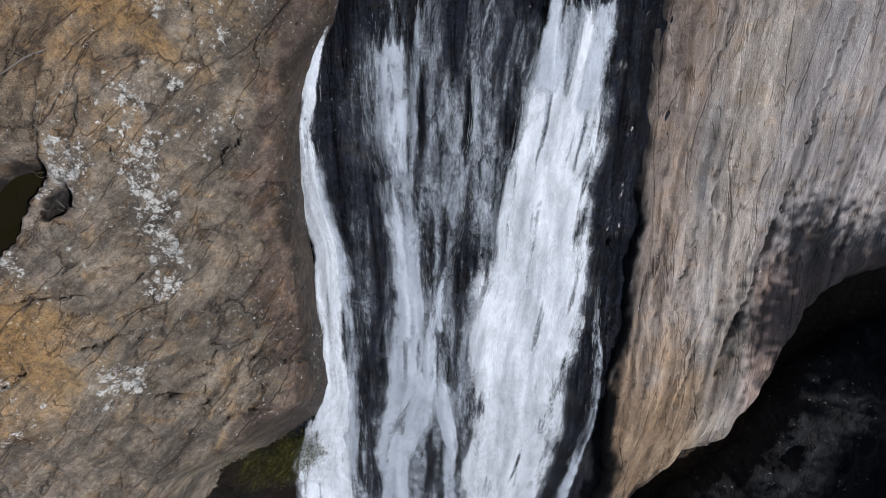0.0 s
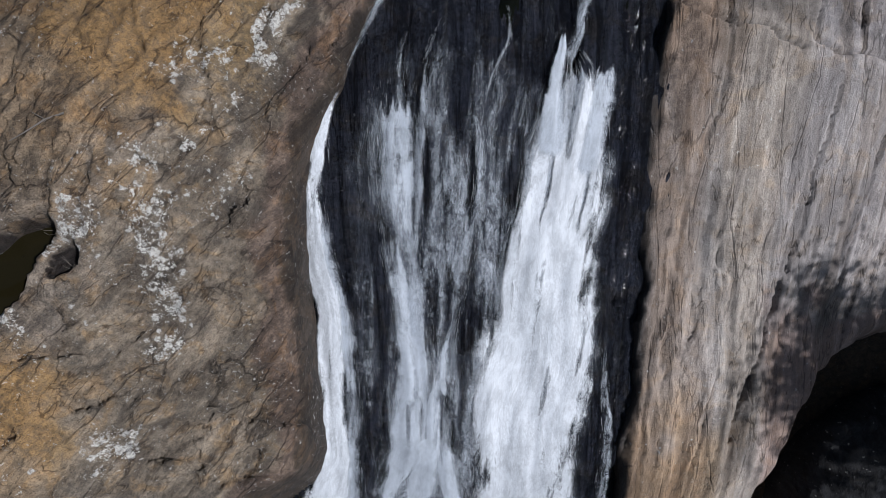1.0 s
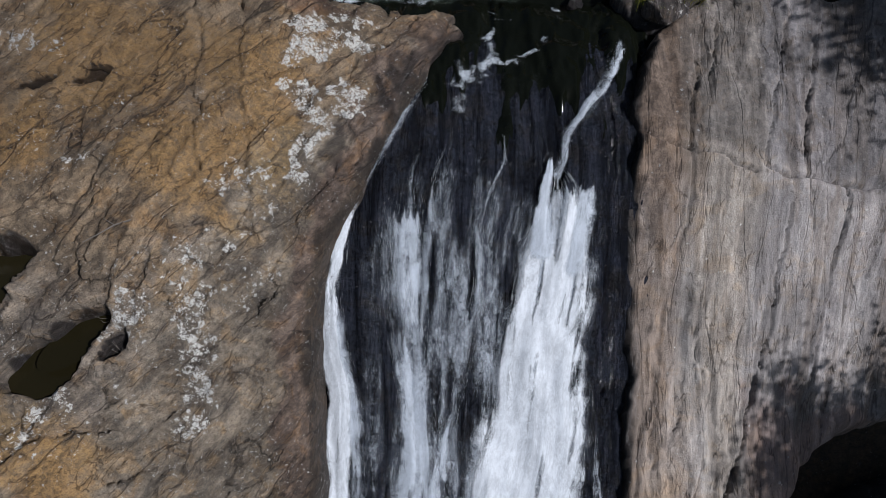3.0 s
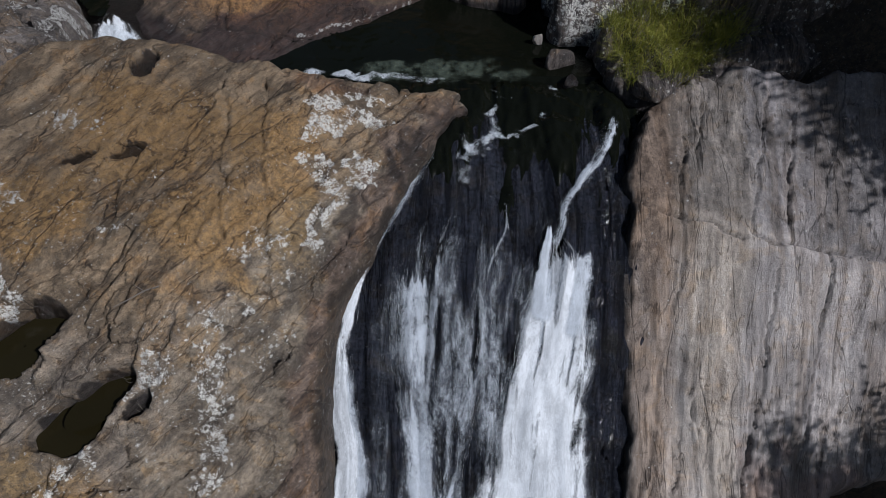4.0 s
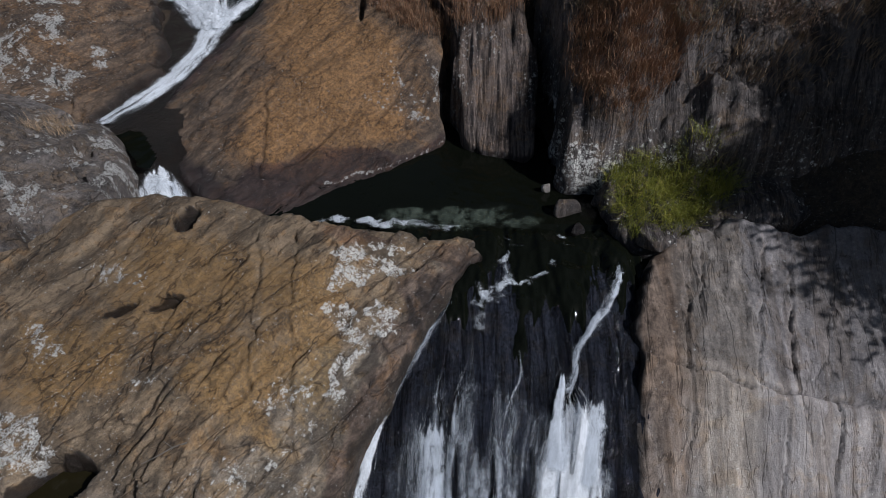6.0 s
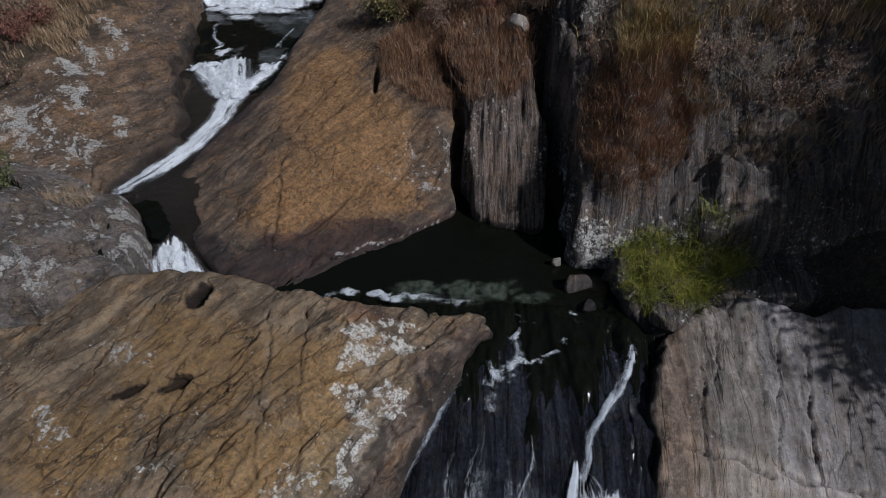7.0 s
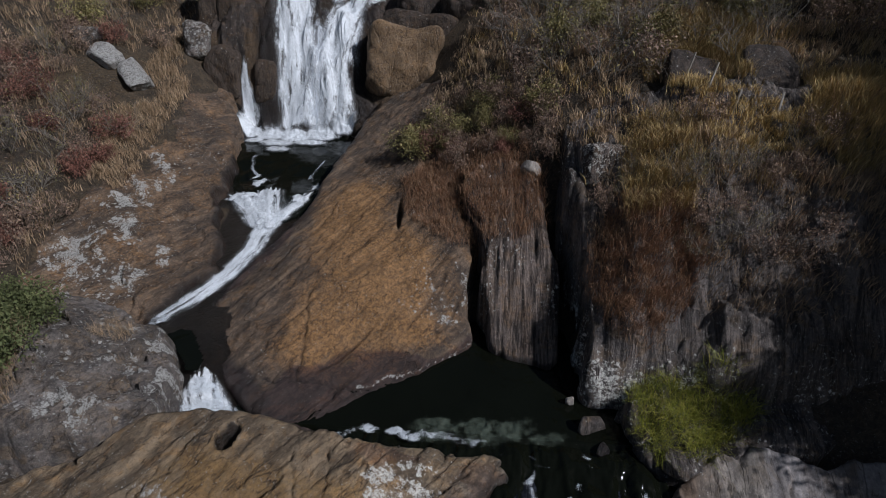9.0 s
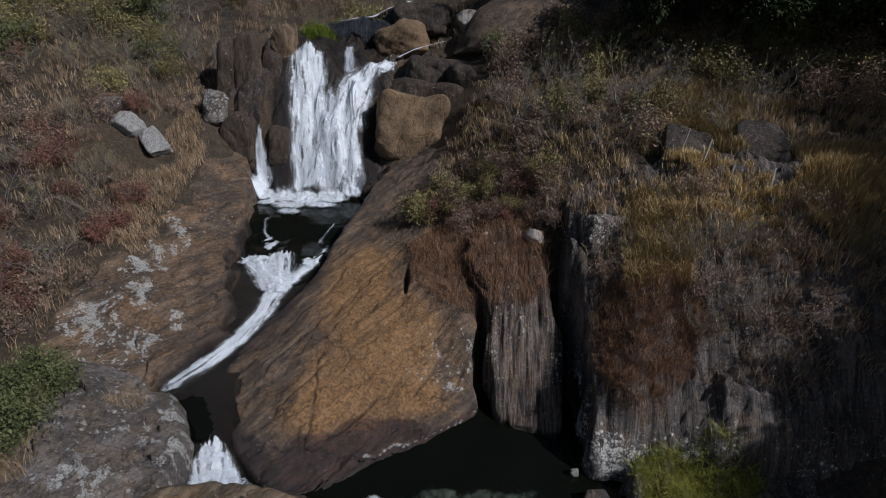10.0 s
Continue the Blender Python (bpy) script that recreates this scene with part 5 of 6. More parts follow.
MID_C = [(-0.2, 11.1, 0.08, 0.4), (-0.6, 10.0, 0.14, 0.4), (-0.67, 8.7, 0.3, 0.48), (-0.83, 7.2, 0.32, 0.44), (-1.0, 5.75, 0.4, 0.5), (-1.0, 4.6, 0.5, 0.5), (-0.8, 3, 0.6, 0.52)]
MID_D = [(-0.95, 11.0, 0.1, 0.4), (-1.3, 10.3, 0.2, 0.52), (-1.45, 9.6, 0.3, 0.44), (-1.5, 9.0, 0.7, 0.48)]
fall("thin lacy veil of water over black rock", [("water_veil", VEIL, MID, 0.06), ("water_veil", VEIL, MID_B, 0.07), ("water_rill", VEIL, MID_C, 0.09), ("water_rill", VEIL, MID_D, 0.07)], [(MID, 320, 0.02, 0.9), (MID_C, 60, 0.02, 0.8)], 25)
SPEAR = [(0.82, 8.5, 0.06, 0.59), (0.88, 7.4, 0.25, 0.53), (0.88, 6.6, 0.5, 0.47), (0.62, 5.85, 0.7, 0.42), (0.5, 5, 0.5, 0.42), (0.2, 3.7, 0.4, 0.51), (0.0, 2.8, 0.4, 0.59), (-0.2, 1.4, 0.6, 0.64)]
SPEAR_B = [(1.62, 11.5, 0.08, 0.45), (1.72, 10.6, 0.14, 0.38), (1.1, 9.3, 0.12, 0.38), (0.85, 8.2, 0.12, 0.38)]
fall("spear-shaped film of water between the two falls", [("water_veil", VEIL, SPEAR, 0.06), ("water_rill", VEIL, SPEAR_B, 0.05)], [(SPEAR, 120, 0.02, 0.9), (SPEAR_B, 24, 0.018, 0.6)], 37)
EDGE = [(4.98, 3.2, 0.2, 0.54), (5.02, 2.2, 0.35, 0.56), (5.1, 0.55, 0.4, 0.56), (5.1, -1.55, 0.45, 0.59), (4.7, -3.9, 0.6, 0.63), (4.4, -8, 0.7, 0.63)]
fall("loose strand of water beside the main fall", [("water_veil", VEIL, EDGE, 0.08)], [(EDGE, 70, 0.025, 1.0)], 49)
SIDE = [(5.9, 15.6, 0.25, 0.5), (5.7, 14.8, 0.5, 0.66), (5.45, 14.2, 0.5, 0.62), (4.9, 13.1, 0.42, 0.6), (4.4, 12.4, 0.34, 0.62), (3.9, 11.8, 0.32, 0.58), (3.6, 10.8, 0.34, 0.6), (3.2, 9.9, 0.4, 0.64)]
SIDE_VEIL = [(x, y, 1.7 * w, 0.5 * b) for x, y, w, b in SIDE]
fall("white rill running from the outlet along the slab", [("water_sheet", VEIL, SIDE, 0.07), ("water_veil", VEIL, SIDE_VEIL, 0.05)], [(SIDE, 60, 0.016, 0.5)], 61)

# pale veil that also paints the sky's highlights onto the thin water
FLOW = [(2.4, 15.6, 3.0, 0.1), (1.8, 13.6, 5.4, 0.17), (1.5, 12, 6.4, 0.2), (1.2, 10, 6.8, 0.25)]
fall("thin ripples of water with painted pale highlights over the black bed", [("water_film", VEIL, FLOW, 0.05)], [], 211)
# foam driven along the slab's back edge
foam_patch("broken white and greenish foam along the back edge of the slab", [
    ("foam", [(-9.2, 16.7, 0.8, 0.25, 0.6), (-6.9, 16.9, 0.9, 0.35, 0.65), (-6.0, 17.2, 0.7, 0.45, 0.9), (-4.6, 17.1, 1.0, 0.5, 0.85), (-3.4, 17.0, 1.1, 0.45, 0.65), (-2.2, 16.9, 1.3, 0.45, 0.6), (-1.0, 16.9, 0.9, 0.4, 0.55)], FROTH, 0.0, 0.03),
    ("green_foam", [(-3.0, 17.4, 2.0, 0.9, 0.75), (-1.2, 17.4, 2.0, 1.0, 0.8), (0.6, 17.6, 2.0, 1.0, 0.75), (2.0, 17.3, 1.4, 0.8, 0.65)], FROTH_GREEN, 0.0, 0.02)], 85)
foam_patch("foam fanning over the lip of the pool", [
    ("foam", [(1.3, 15.3, 0.25, 0.8, 0.5), (1.05, 14.5, 0.5, 0.8, 0.62), (0.6, 13.8, 1.0, 0.6, 0.62), (0.0, 13.3, 0.9, 0.5, 0.5), (1.9, 14.45, 0.9, 0.2, 0.5), (2.6, 14.7, 0.7, 0.15, 0.48), (3.2, 15.3, 0.3, 0.5, 0.45), (0.2, 12.4, 0.6, 0.9, 0.35)], FROTH, -99, 0.13),
    ("foam", [(3.25, 17.1, 0.35, 0.12, 0.6), (3.6, 16.4, 0.3, 0.25, 0.6), (3.9, 16.1, 0.35, 0.1, 0.5), (1.4, 16.2, 0.7, 0.08, 0.45), (1.9, 15.9, 0.5, 0.08, 0.45)], FROTH, 0.0, 0.04)], 73)
SMALL = [(-14.4, 19.3, 0.6, 0.6), (-14.1, 18.6, 1.3, 0.7), (-13.75, 17.9, 2.3, 0.68), (-13.45, 17.2, 2.9, 0.6), (-13.3, 16.5, 3.0, 0.5)]
SMALL_B = [(-13.9, 18.9, 0.6, 0.59), (-13.1, 18.0, 0.96, 0.72), (-12.6, 17.2, 1.2, 0.68), (-12.2, 16.4, 1.2, 0.51)]
fall("small frothing fall between shelf and dome", [("water_sheet", FOAM, SMALL, 0.1), ("water_veil", VEIL, SMALL_B, 0.1)], [(SMALL, 60, 0.03, 0.5)], 97, floor=0.02)
RACE = [(-14.9, 31.0, 2.2, 0.86), (-14.95, 29.8, 1.6, 0.82), (-15.0, 28, 1.3, 0.72), (-15.45, 26.2, 1.25, 0.7), (-16.35, 24.2, 1.2, 0.7), (-17.25, 22.6, 1.3, 0.7), (-17.9, 21.7, 1.3, 0.62)]
CASC_A = [(-18.6, 33.5, 0.7, 0.6), (-17.4, 32.6, 1.3, 0.8), (-16.0, 31.4, 1.8, 0.85), (-15.0, 30, 1.4, 0.85)]
CASC_B = [(-16.0, 34.1, 1.44, 0.72), (-15.6, 32.7, 2.16, 0.9), (-15.0, 31, 2.04, 0.9), (-14.7, 29.6, 1.2, 0.9)]
CASC_C = [(-12.9, 34.0, 0.48, 0.59), (-13.4, 32.6, 0.84, 0.72), (-14.2, 31.2, 1.08, 0.72), (-14.7, 29.8, 1.08, 0.77)]
fall("white stream racing down between dome and slab", [("water_sheet", FOAM_TALL, RACE, 0.12), ("cascade", FOAM_TALL, CASC_A, 0.16), ("cascade", FOAM_TALL, CASC_B, 0.2), ("cascade", FOAM_TALL, CASC_C, 0.14)], [(RACE, 90, 0.04, 0.9), (CASC_B, 60, 0.05, 0.6)], 109, "stream", "stream")
RILL_A = [(-18.2, 39.0, 0.25, 0.4), (-18.4, 37.6, 0.3, 0.48), (-17.8, 36.0, 0.3, 0.44), (-17.2, 35.0, 0.3, 0.44), (-16.6, 34.2, 0.5, 0.52)]
RILL_B = [(-12.9, 38.0, 0.15, 0.4), (-13.1, 36.4, 0.2, 0.4), (-13.2, 35, 0.25, 0.48), (-13.1, 34, 0.4, 0.56)]
fall("thin foam lines on the dark upper pool", [("foam", VEIL_TALL, RILL_A, 0.05), ("foam", VEIL_TALL, RILL_B, 0.05)], [], 121, "foam", "pool_foam", 3.92)
FALL_A = [(-17.4, 49.8, 3.0, 0.62), (-17.4, 49.2, 3.1, 0.72), (-17.3, 48.4, 3.1, 0.77), (-17.1, 47, 3.1, 0.82), (-16.8, 45.5, 3.3, 0.82), (-16.6, 44.2, 3.5, 0.77), (-16.4, 43.1, 3.7, 0.77)]
FALL_B = [(-10.4, 52.6, 0.63, 0.73), (-11.6, 51.0, 1.37, 0.77), (-12.8, 49.4, 2.31, 0.82), (-13.5, 47.6, 2.94, 0.77), (-14.0, 45.6, 3.57, 0.73), (-14.2, 43.2, 4.41, 0.69)]
FALL_C = [(-14.2, 51.2, 0.8, 0.7, 15.0), (-14.15, 50.6, 0.9, 0.74, 14.3), (-14.1, 49.8, 1.0, 0.74, 13.4), (-14.1, 49.0, 1.0, 0.7, 12.5)]
FALL_D = [(-21.05, 45.1, 0.4, 0.8), (-21.0, 44.4, 0.7, 0.85), (-20.7, 43.7, 1.2, 0.8), (-20.3, 42.9, 1.9, 0.75)]
FALL_E = [(-15.3, 48.2, 1.2, 0.5), (-15.2, 46, 2.6, 0.6), (-15.2, 43.1, 3.4, 0.62)]
fall("tall white upper waterfall splitting over dark rock", [("water_sheet", FOAM_TALL, FALL_A, 0.2), ("water_sheet", FOAM_TALL, FALL_B, 0.2), ("water_veil", VEIL_TALL, FALL_C, 0.15), ("water_veil", VEIL_TALL, FALL_E, 0.2), ("side_fall", FOAM_TALL, FALL_D, 0.15)], [(FALL_A, 160, 0.05, 1.0), (FALL_B, 160, 0.05, 1.0), (FALL_E, 160, 0.04, 1.2), (FALL_D, 40, 0.04, 0.7)], 133)
foam_patch("churned foam at the foot of the upper falls", [
    ("foam", [(-20.4, 42.4, 1.3, 0.9, 0.95), (-18.6, 42.1, 1.8, 1.1, 0.95), (-16.6, 42.0, 2.0, 1.2, 0.95), (-14.6, 42.3, 2.0, 1.0, 0.95), (-12.8, 43.0, 1.5, 0.8, 0.85), (-17.6, 40.9, 2.2, 1.1, 0.75), (-15.2, 41.1, 2.2, 1.0, 0.72), (-17.2, 39.6, 1.4, 1.0, 0.55), (-19.6, 41.3, 1.2, 0.8, 0.7)], FROTH_THICK, 3.95, 0.05)], 145, 1.0)
foam_patch("white water breaking over rocks in the stream", [
    ("foam", [(-18.0, 32.6, 1.0, 0.6, 0.8), (-16.4, 32.4, 1.3, 0.9, 0.85), (-15.2, 30.9, 1.5, 1.2, 0.85), (-13.6, 32.6, 0.8, 0.9, 0.6), (-17.9, 38.2, 0.5, 0.9, 0.7), (-17.6, 36.4, 0.35, 1.3, 0.62), (-16.9, 34.8, 0.5, 1.0, 0.68), (-13.0, 34.6, 0.4, 1.2, 0.6)], FROTH_THICK, -99, 0.3),
    ("foam", [(-13.3, 17.3, 1.8, 0.7, 0.9), (-14.0, 17.0, 0.9, 0.6, 0.8), (-12.4, 17.2, 0.9, 0.5, 0.75), (-13.7, 18.2, 0.9, 0.6, 0.8), (-17.7, 21.8, 0.9, 0.5, 0.7), (-11.0, 16.7, 0.8, 0.15, 0.4)], FROTH, 0.03, 0.25)], 151)
TOP = [(-9.8, 60.0, 0.5, 0.7, 18.0), (-11.8, 57.6, 0.5, 0.75, 17.5), (-13.2, 56.8, 0.6, 0.8, 16.75), (-15.4, 56.8, 0.6, 0.7, 16.5), (-16.8, 56.6, 0.4, 0.5, 16.3)]
TOP_B = [(-5.2, 53.9, 0.2, 0.6, 15.1), (-7.1, 53.5, 0.28, 0.7, 14.75), (-8.6, 53.1, 0.3, 0.7, 14.4), (-9.6, 52.8, 0.4, 0.75, 14.0), (-10.4, 52.5, 0.6, 0.8, 13.6)]
fall("white rills feeding the upper falls", [("water_sheet", FOAM_TALL, TOP, 0.12), ("water_rill", FOAM_TALL, TOP_B, 0.1)], [], 157, "stream", "stream")

# ---- plants, posts and loose stones ----
bpy.context.view_layer.update()
DEPS = bpy.context.evaluated_depsgraph_get()


def drop(x, y):
    """The highest rock or soil at a place."""
    hit, place, normal, _, ob, _ = scene.ray_cast(DEPS, Vector((x, y, 90)), Vector((0, 0, -1)))
    return (place, normal) if hit else (Vector((x, y, 0)), Vector((0, 0, 1)))


def scattered(outline, count, seed, gap=0.0):
    """Random places within an outline, kept apart by a gap."""
    rnd = random.Random(seed)
    xs, ys = [p[0] for p in outline], [p[1] for p in outline]
    out, tries = [], 0
    while len(out) < count and tries < count * 30:
        tries += 1
        px, py = rnd.uniform(min(xs), max(xs)), rnd.uniform(min(ys), max(ys))
        if inside(outline, np.array([px]), np.array([py]))[0] < 0:
            continue
        if gap and any((px - a) ** 2 + (py - b) ** 2 < gap * gap for a, b in out[-60:]):
            continue
        out.append((px, py))
    return out


def leaf_material(name, tones, rough_=0.7):
    """Leaves or blades whose tone the mask's red picks."""
    m, nt, bsdf, links = nodes_of(name)
    at = nt.nodes.new("ShaderNodeAttribute")
    at.attribute_name = "mask"
    sep = nt.nodes.new("ShaderNodeSeparateColor")
    links.new(at.outputs["Color"], sep.inputs[0])
    info = nt.nodes.new("ShaderNodeObjectInfo")
    tone = mixed(nt, ramp(nt, sep.outputs[0], 0.0, 0.6), tones[0], tones[1])
    tone = mixed(nt, ramp(nt, sep.outputs[0], 0.6, 1.0), tone, tones[2])
    shade = sums(nt, "ADD", sums(nt, "MULTIPLY", info.outputs["Random"], 0.5), 0.75)
    grey = nt.nodes.new("ShaderNodeCombineColor")
    for k in range(3):
        links.new(shade, grey.inputs[k])
    links.new(mixed(nt, 1.0, tone, grey.outputs[0], "MULTIPLY"), bsdf.inputs["Base Color"])
    bsdf.inputs["Roughness"].default_value = rough_
    bsdf.inputs["Specular IOR Level"].default_value = 0.2
    return m


LEAF_BROWN = leaf_material("dry_brown_leaf", ((0.1204, 0.0808, 0.0657), (0.279, 0.1891, 0.1443), (0.4925, 0.3484, 0.2206)))
LEAF_RED = leaf_material("reddish_dry_leaf", ((0.1207, 0.0598, 0.0513), (0.2219, 0.1012, 0.0756), (0.322, 0.1713, 0.1188)))
LEAF_GREEN = leaf_material("green_leaf", ((0.05, 0.062, 0.03), (0.105, 0.122, 0.05), (0.19, 0.195, 0.085)))
LEAF_OLIVE = leaf_material("olive_leaf", ((0.1, 0.09, 0.043), (0.24, 0.21, 0.088), (0.45, 0.36, 0.155)))
LEAF_DARK = leaf_material("dark_tree_leaf", ((0.015, 0.0238, 0.012), (0.0315, 0.049, 0.0195), (0.0645, 0.0798, 0.0285)))
GRASS_RED = leaf_material("rusty_dry_grass", ((0.17, 0.095, 0.06), (0.35, 0.2, 0.12), (0.52, 0.35, 0.21)))
GRASS_GOLD = leaf_material("golden_dry_grass", ((0.169, 0.1188, 0.0452), (0.4648, 0.3272, 0.1429), (0.8262, 0.6318, 0.3304)))
GRASS_GREEN = leaf_material("yellow_green_grass", ((0.0924, 0.1103, 0.0187), (0.231, 0.2352, 0.0385), (0.4312, 0.3528, 0.0924)))
GRASS_DULL = leaf_material("dull_dry_grass", ((0.14, 0.1, 0.066), (0.36, 0.255, 0.16), (0.66, 0.48, 0.31)))
MOSS = leaf_material("bright_moss", ((0.06, 0.09, 0.01), (0.13, 0.17, 0.02), (0.2, 0.24, 0.04)))
MOSS_OLIVE = leaf_material("olive_moss", ((0.05, 0.05, 0.012), (0.1, 0.095, 0.02), (0.17, 0.16, 0.04)))
BARK_GREY = plain_material("grey_twig", (0.25, 0.22, 0.19), 0.85)
BARK_BROWN = plain_material("brown_twig", (0.23, 0.175, 0.135), 0.85)
BARK_DARK = plain_material("dark_bark", (0.075, 0.055, 0.042), 0.9)
POST_WOOD = plain_material("weathered_post_wood", (0.5, 0.46, 0.41), 0.85)
WIRE = plain_material("rusty_wire", (0.05, 0.04, 0.035), 0.6)


def blades(name, roots, tall, wide, lean, material, label, seed, per=14, spread=0.16, hang=0.0, category="grass"):
    """Tufts of bent blades on given roots, as one stand."""
    rnd = np.random.RandomState(seed)
    roots = np.array([tuple(r) for r in roots])
    n = len(roots) * per
    base = np.repeat(roots, per, axis=0) + np.stack([rnd.normal(0, spread, n), rnd.normal(0, spread, n), np.full(n, -0.04)], -1)
    size = np.repeat(0.6 + 0.7 * rnd.rand(len(roots)), per) * (0.6 + 0.6 * rnd.rand(n)) * tall
    ang = rnd.rand(n) * 2 * np.pi
    out = lean * (0.3 + rnd.rand(n)) * size
    ox, oy = np.cos(ang) * out, np.sin(ang) * out - hang * size
    wx, wy = -np.sin(ang + rnd.normal(0, 0.6, n)) * wide, np.cos(ang + rnd.normal(0, 0.6, n)) * wide
    rows = []
    for t, w in ((0.0, 1.0), (0.55, 0.8), (1.0, 0.12)):
        c = base + np.stack([ox * t * t, oy * t * t, size * (t - (0.28 * lean + 0.5 * hang) * t * t)], -1)
        for sgn in (-0.5, 0.5):
            rows.append(c + np.stack([wx * sgn * w, wy * sgn * w, 0 * wx], -1))
    v = np.stack(rows, 1).reshape(-1, 3)
    idx = np.arange(n * 6).reshape(n, 6)
    f = np.concatenate([idx[:, [0, 1, 3, 2]], idx[:, [2, 3, 5, 4]]])
    tone = np.clip(np.repeat(0.3 + 0.4 * rnd.rand(len(roots)), per) + rnd.normal(0, 0.18, n), 0, 1)
    mask = np.repeat(np.stack([tone, tone, tone, 0 * tone + 1], -1), 6, axis=0)
    return tagged(new(name, mesh_from(name, v, f, material, mask)), label, category, kind="stuff")


def limbs(rnd, height, spread, count, levels, thick, droop=0.0):
    """Line pieces of a branching plant: start, end, start radius, end radius, and the tips."""
    pieces, tips = [], []

    def grow(p, way, ln, r, level):
        steps = 3
        for k in range(steps):
            way = (way + Vector((rnd.gauss(0, 0.22), rnd.gauss(0, 0.22), rnd.gauss(0.05, 0.14) - droop * level))).normalized()
            q = p + way * ln / steps
            pieces.append((p, q, r * (1 - k / steps * 0.5), r * (1 - (k + 1) / steps * 0.5)))
            p = q
            if level < levels:
                for _ in range(2 if k else 1):
                    side = (way + Vector((rnd.gauss(0, 0.8), rnd.gauss(0, 0.8), rnd.gauss(0.1, 0.5)))).normalized()
                    grow(p, side, ln * rnd.uniform(0.42, 0.66), r * 0.5, level + 1)
        tips.append(p)

    for _ in range(count):
        a = rnd.uniform(0, 2 * math.pi)
        grow(Vector((rnd.gauss(0, 0.06), rnd.gauss(0, 0.06), -0.1)), Vector((math.cos(a) * spread, math.sin(a) * spread, 1)).normalized(), height * rnd.uniform(0.6, 0.9), thick, 1)
    return pieces, tips


def twig_mesh(name, pieces, material):
    v, f = [], []
    for p, q, r0, r1 in pieces:
        way = (q - p).normalized()
        side = way.orthogonal().normalized()
        up = way.cross(side)
        b = len(v)
        for c, r in ((p, r0), (q, r1)):
            for k in range(3):
                a = 2 * math.pi * k / 3
                v.append(tuple(c + side * (math.cos(a) * r) + up * (math.sin(a) * r)))
        f += [(b + k, b + (k + 1) % 3, b + 3 + (k + 1) % 3, b + 3 + k) for k in range(3)]
    return mesh_from(name, v, f, material)


def leaf_mesh(name, centres, per, size, cloud, material, rnd, flat=0.0):
    """Small folded leaves in loose clumps round the tips."""
    n = len(centres) * per
    c = np.repeat(np.array([tuple(p) for p in centres]), per, axis=0) + rnd.normal(0, cloud, (n, 3))
    a, b = rnd.normal(0, 1, (n, 3)), rnd.normal(0, 1, (n, 3))
    a[:, 2] *= 1 - flat
    b[:, 2] *= 1 - flat
    a /= np.linalg.norm(a, axis=1)[:, None]
    b -= (a * b).sum(1)[:, None] * a
    b /= np.linalg.norm(b, axis=1)[:, None]
    s = size * (0.5 + rnd.rand(n))[:, None]
    v = np.stack([c - a * s, c + b * s * 0.45, c + a * s, c - b * s * 0.45], 1).reshape(-1, 3)
    f = np.arange(n * 4).reshape(n, 4)
    tone = np.clip(np.repeat(rnd.rand(len(centres)), per) * 0.6 + rnd.rand(n) * 0.4, 0, 1)
    return mesh_from(name, v, f, material, np.repeat(np.stack([tone, tone, tone, 0 * tone + 1], -1), 4, axis=0))


def shrub(name, label, seed, height, spread, count, levels, thick, bark, leaf=None, per=6, size=0.06, cloud=0.14, category="shrub", group="", droop=0.0, leaf_share=1.0):
    rnd = random.Random(seed)
    pieces, tips = limbs(rnd, height, spread, count, levels, thick, droop)
    top = tagged(new(name), label, category, group)
    new("stem", twig_mesh("stem", pieces, bark)).parent = top
    if leaf is not None:
        spots = [p for p in tips if rnd.random() < leaf_share]
        new("foliage", leaf_mesh("foliage", spots, per, size, cloud, leaf, np.random.RandomState(seed))).parent = top
    return top


CLEARINGS = ((8.6, 33.2, 1.6), (10.2, 32.0, 1.8), (11.8, 30.8, 1.8), (13.6, 29.8, 1.8), (11.0, 33.8, 1.8), (14.6, 32.8, 1.8), (-27.6, 38.2, 2.2), (-28.4, 39.8, 2.0), (-23.6, 44.4, 2.0), (-9.5, 44, 2.5))


def clear_of(px, py):
    """Whether a place leaves fence and pale stones in sight."""
    return all((px - a) ** 2 + (py - b) ** 2 > r * r for a, b, r in CLEARINGS)


def plant(protos, places, seed, low=0.7, high=1.25, sink=0.05):
    """Copies of some plants at places, turned and sized at random; the originals go to the first places."""
    rnd = random.Random(seed)
    fresh = list(protos)
    for px, py in places:
        if not clear_of(px, py):
            continue
        spot, _ = drop(px, py)
        s = rnd.uniform(low, high)
        m = pose(px, py, spot.z - sink, rnd.gauss(0, 6), rnd.gauss(0, 6), rnd.uniform(0, 360))
        ob = rnd.choice(protos)
        if fresh:
            ob = fresh.pop()
            ob.matrix_basis = m
        else:
            ob = copy_thing(ob, m)
        ob.scale = (s, s, s * rnd.uniform(0.85, 1.15))


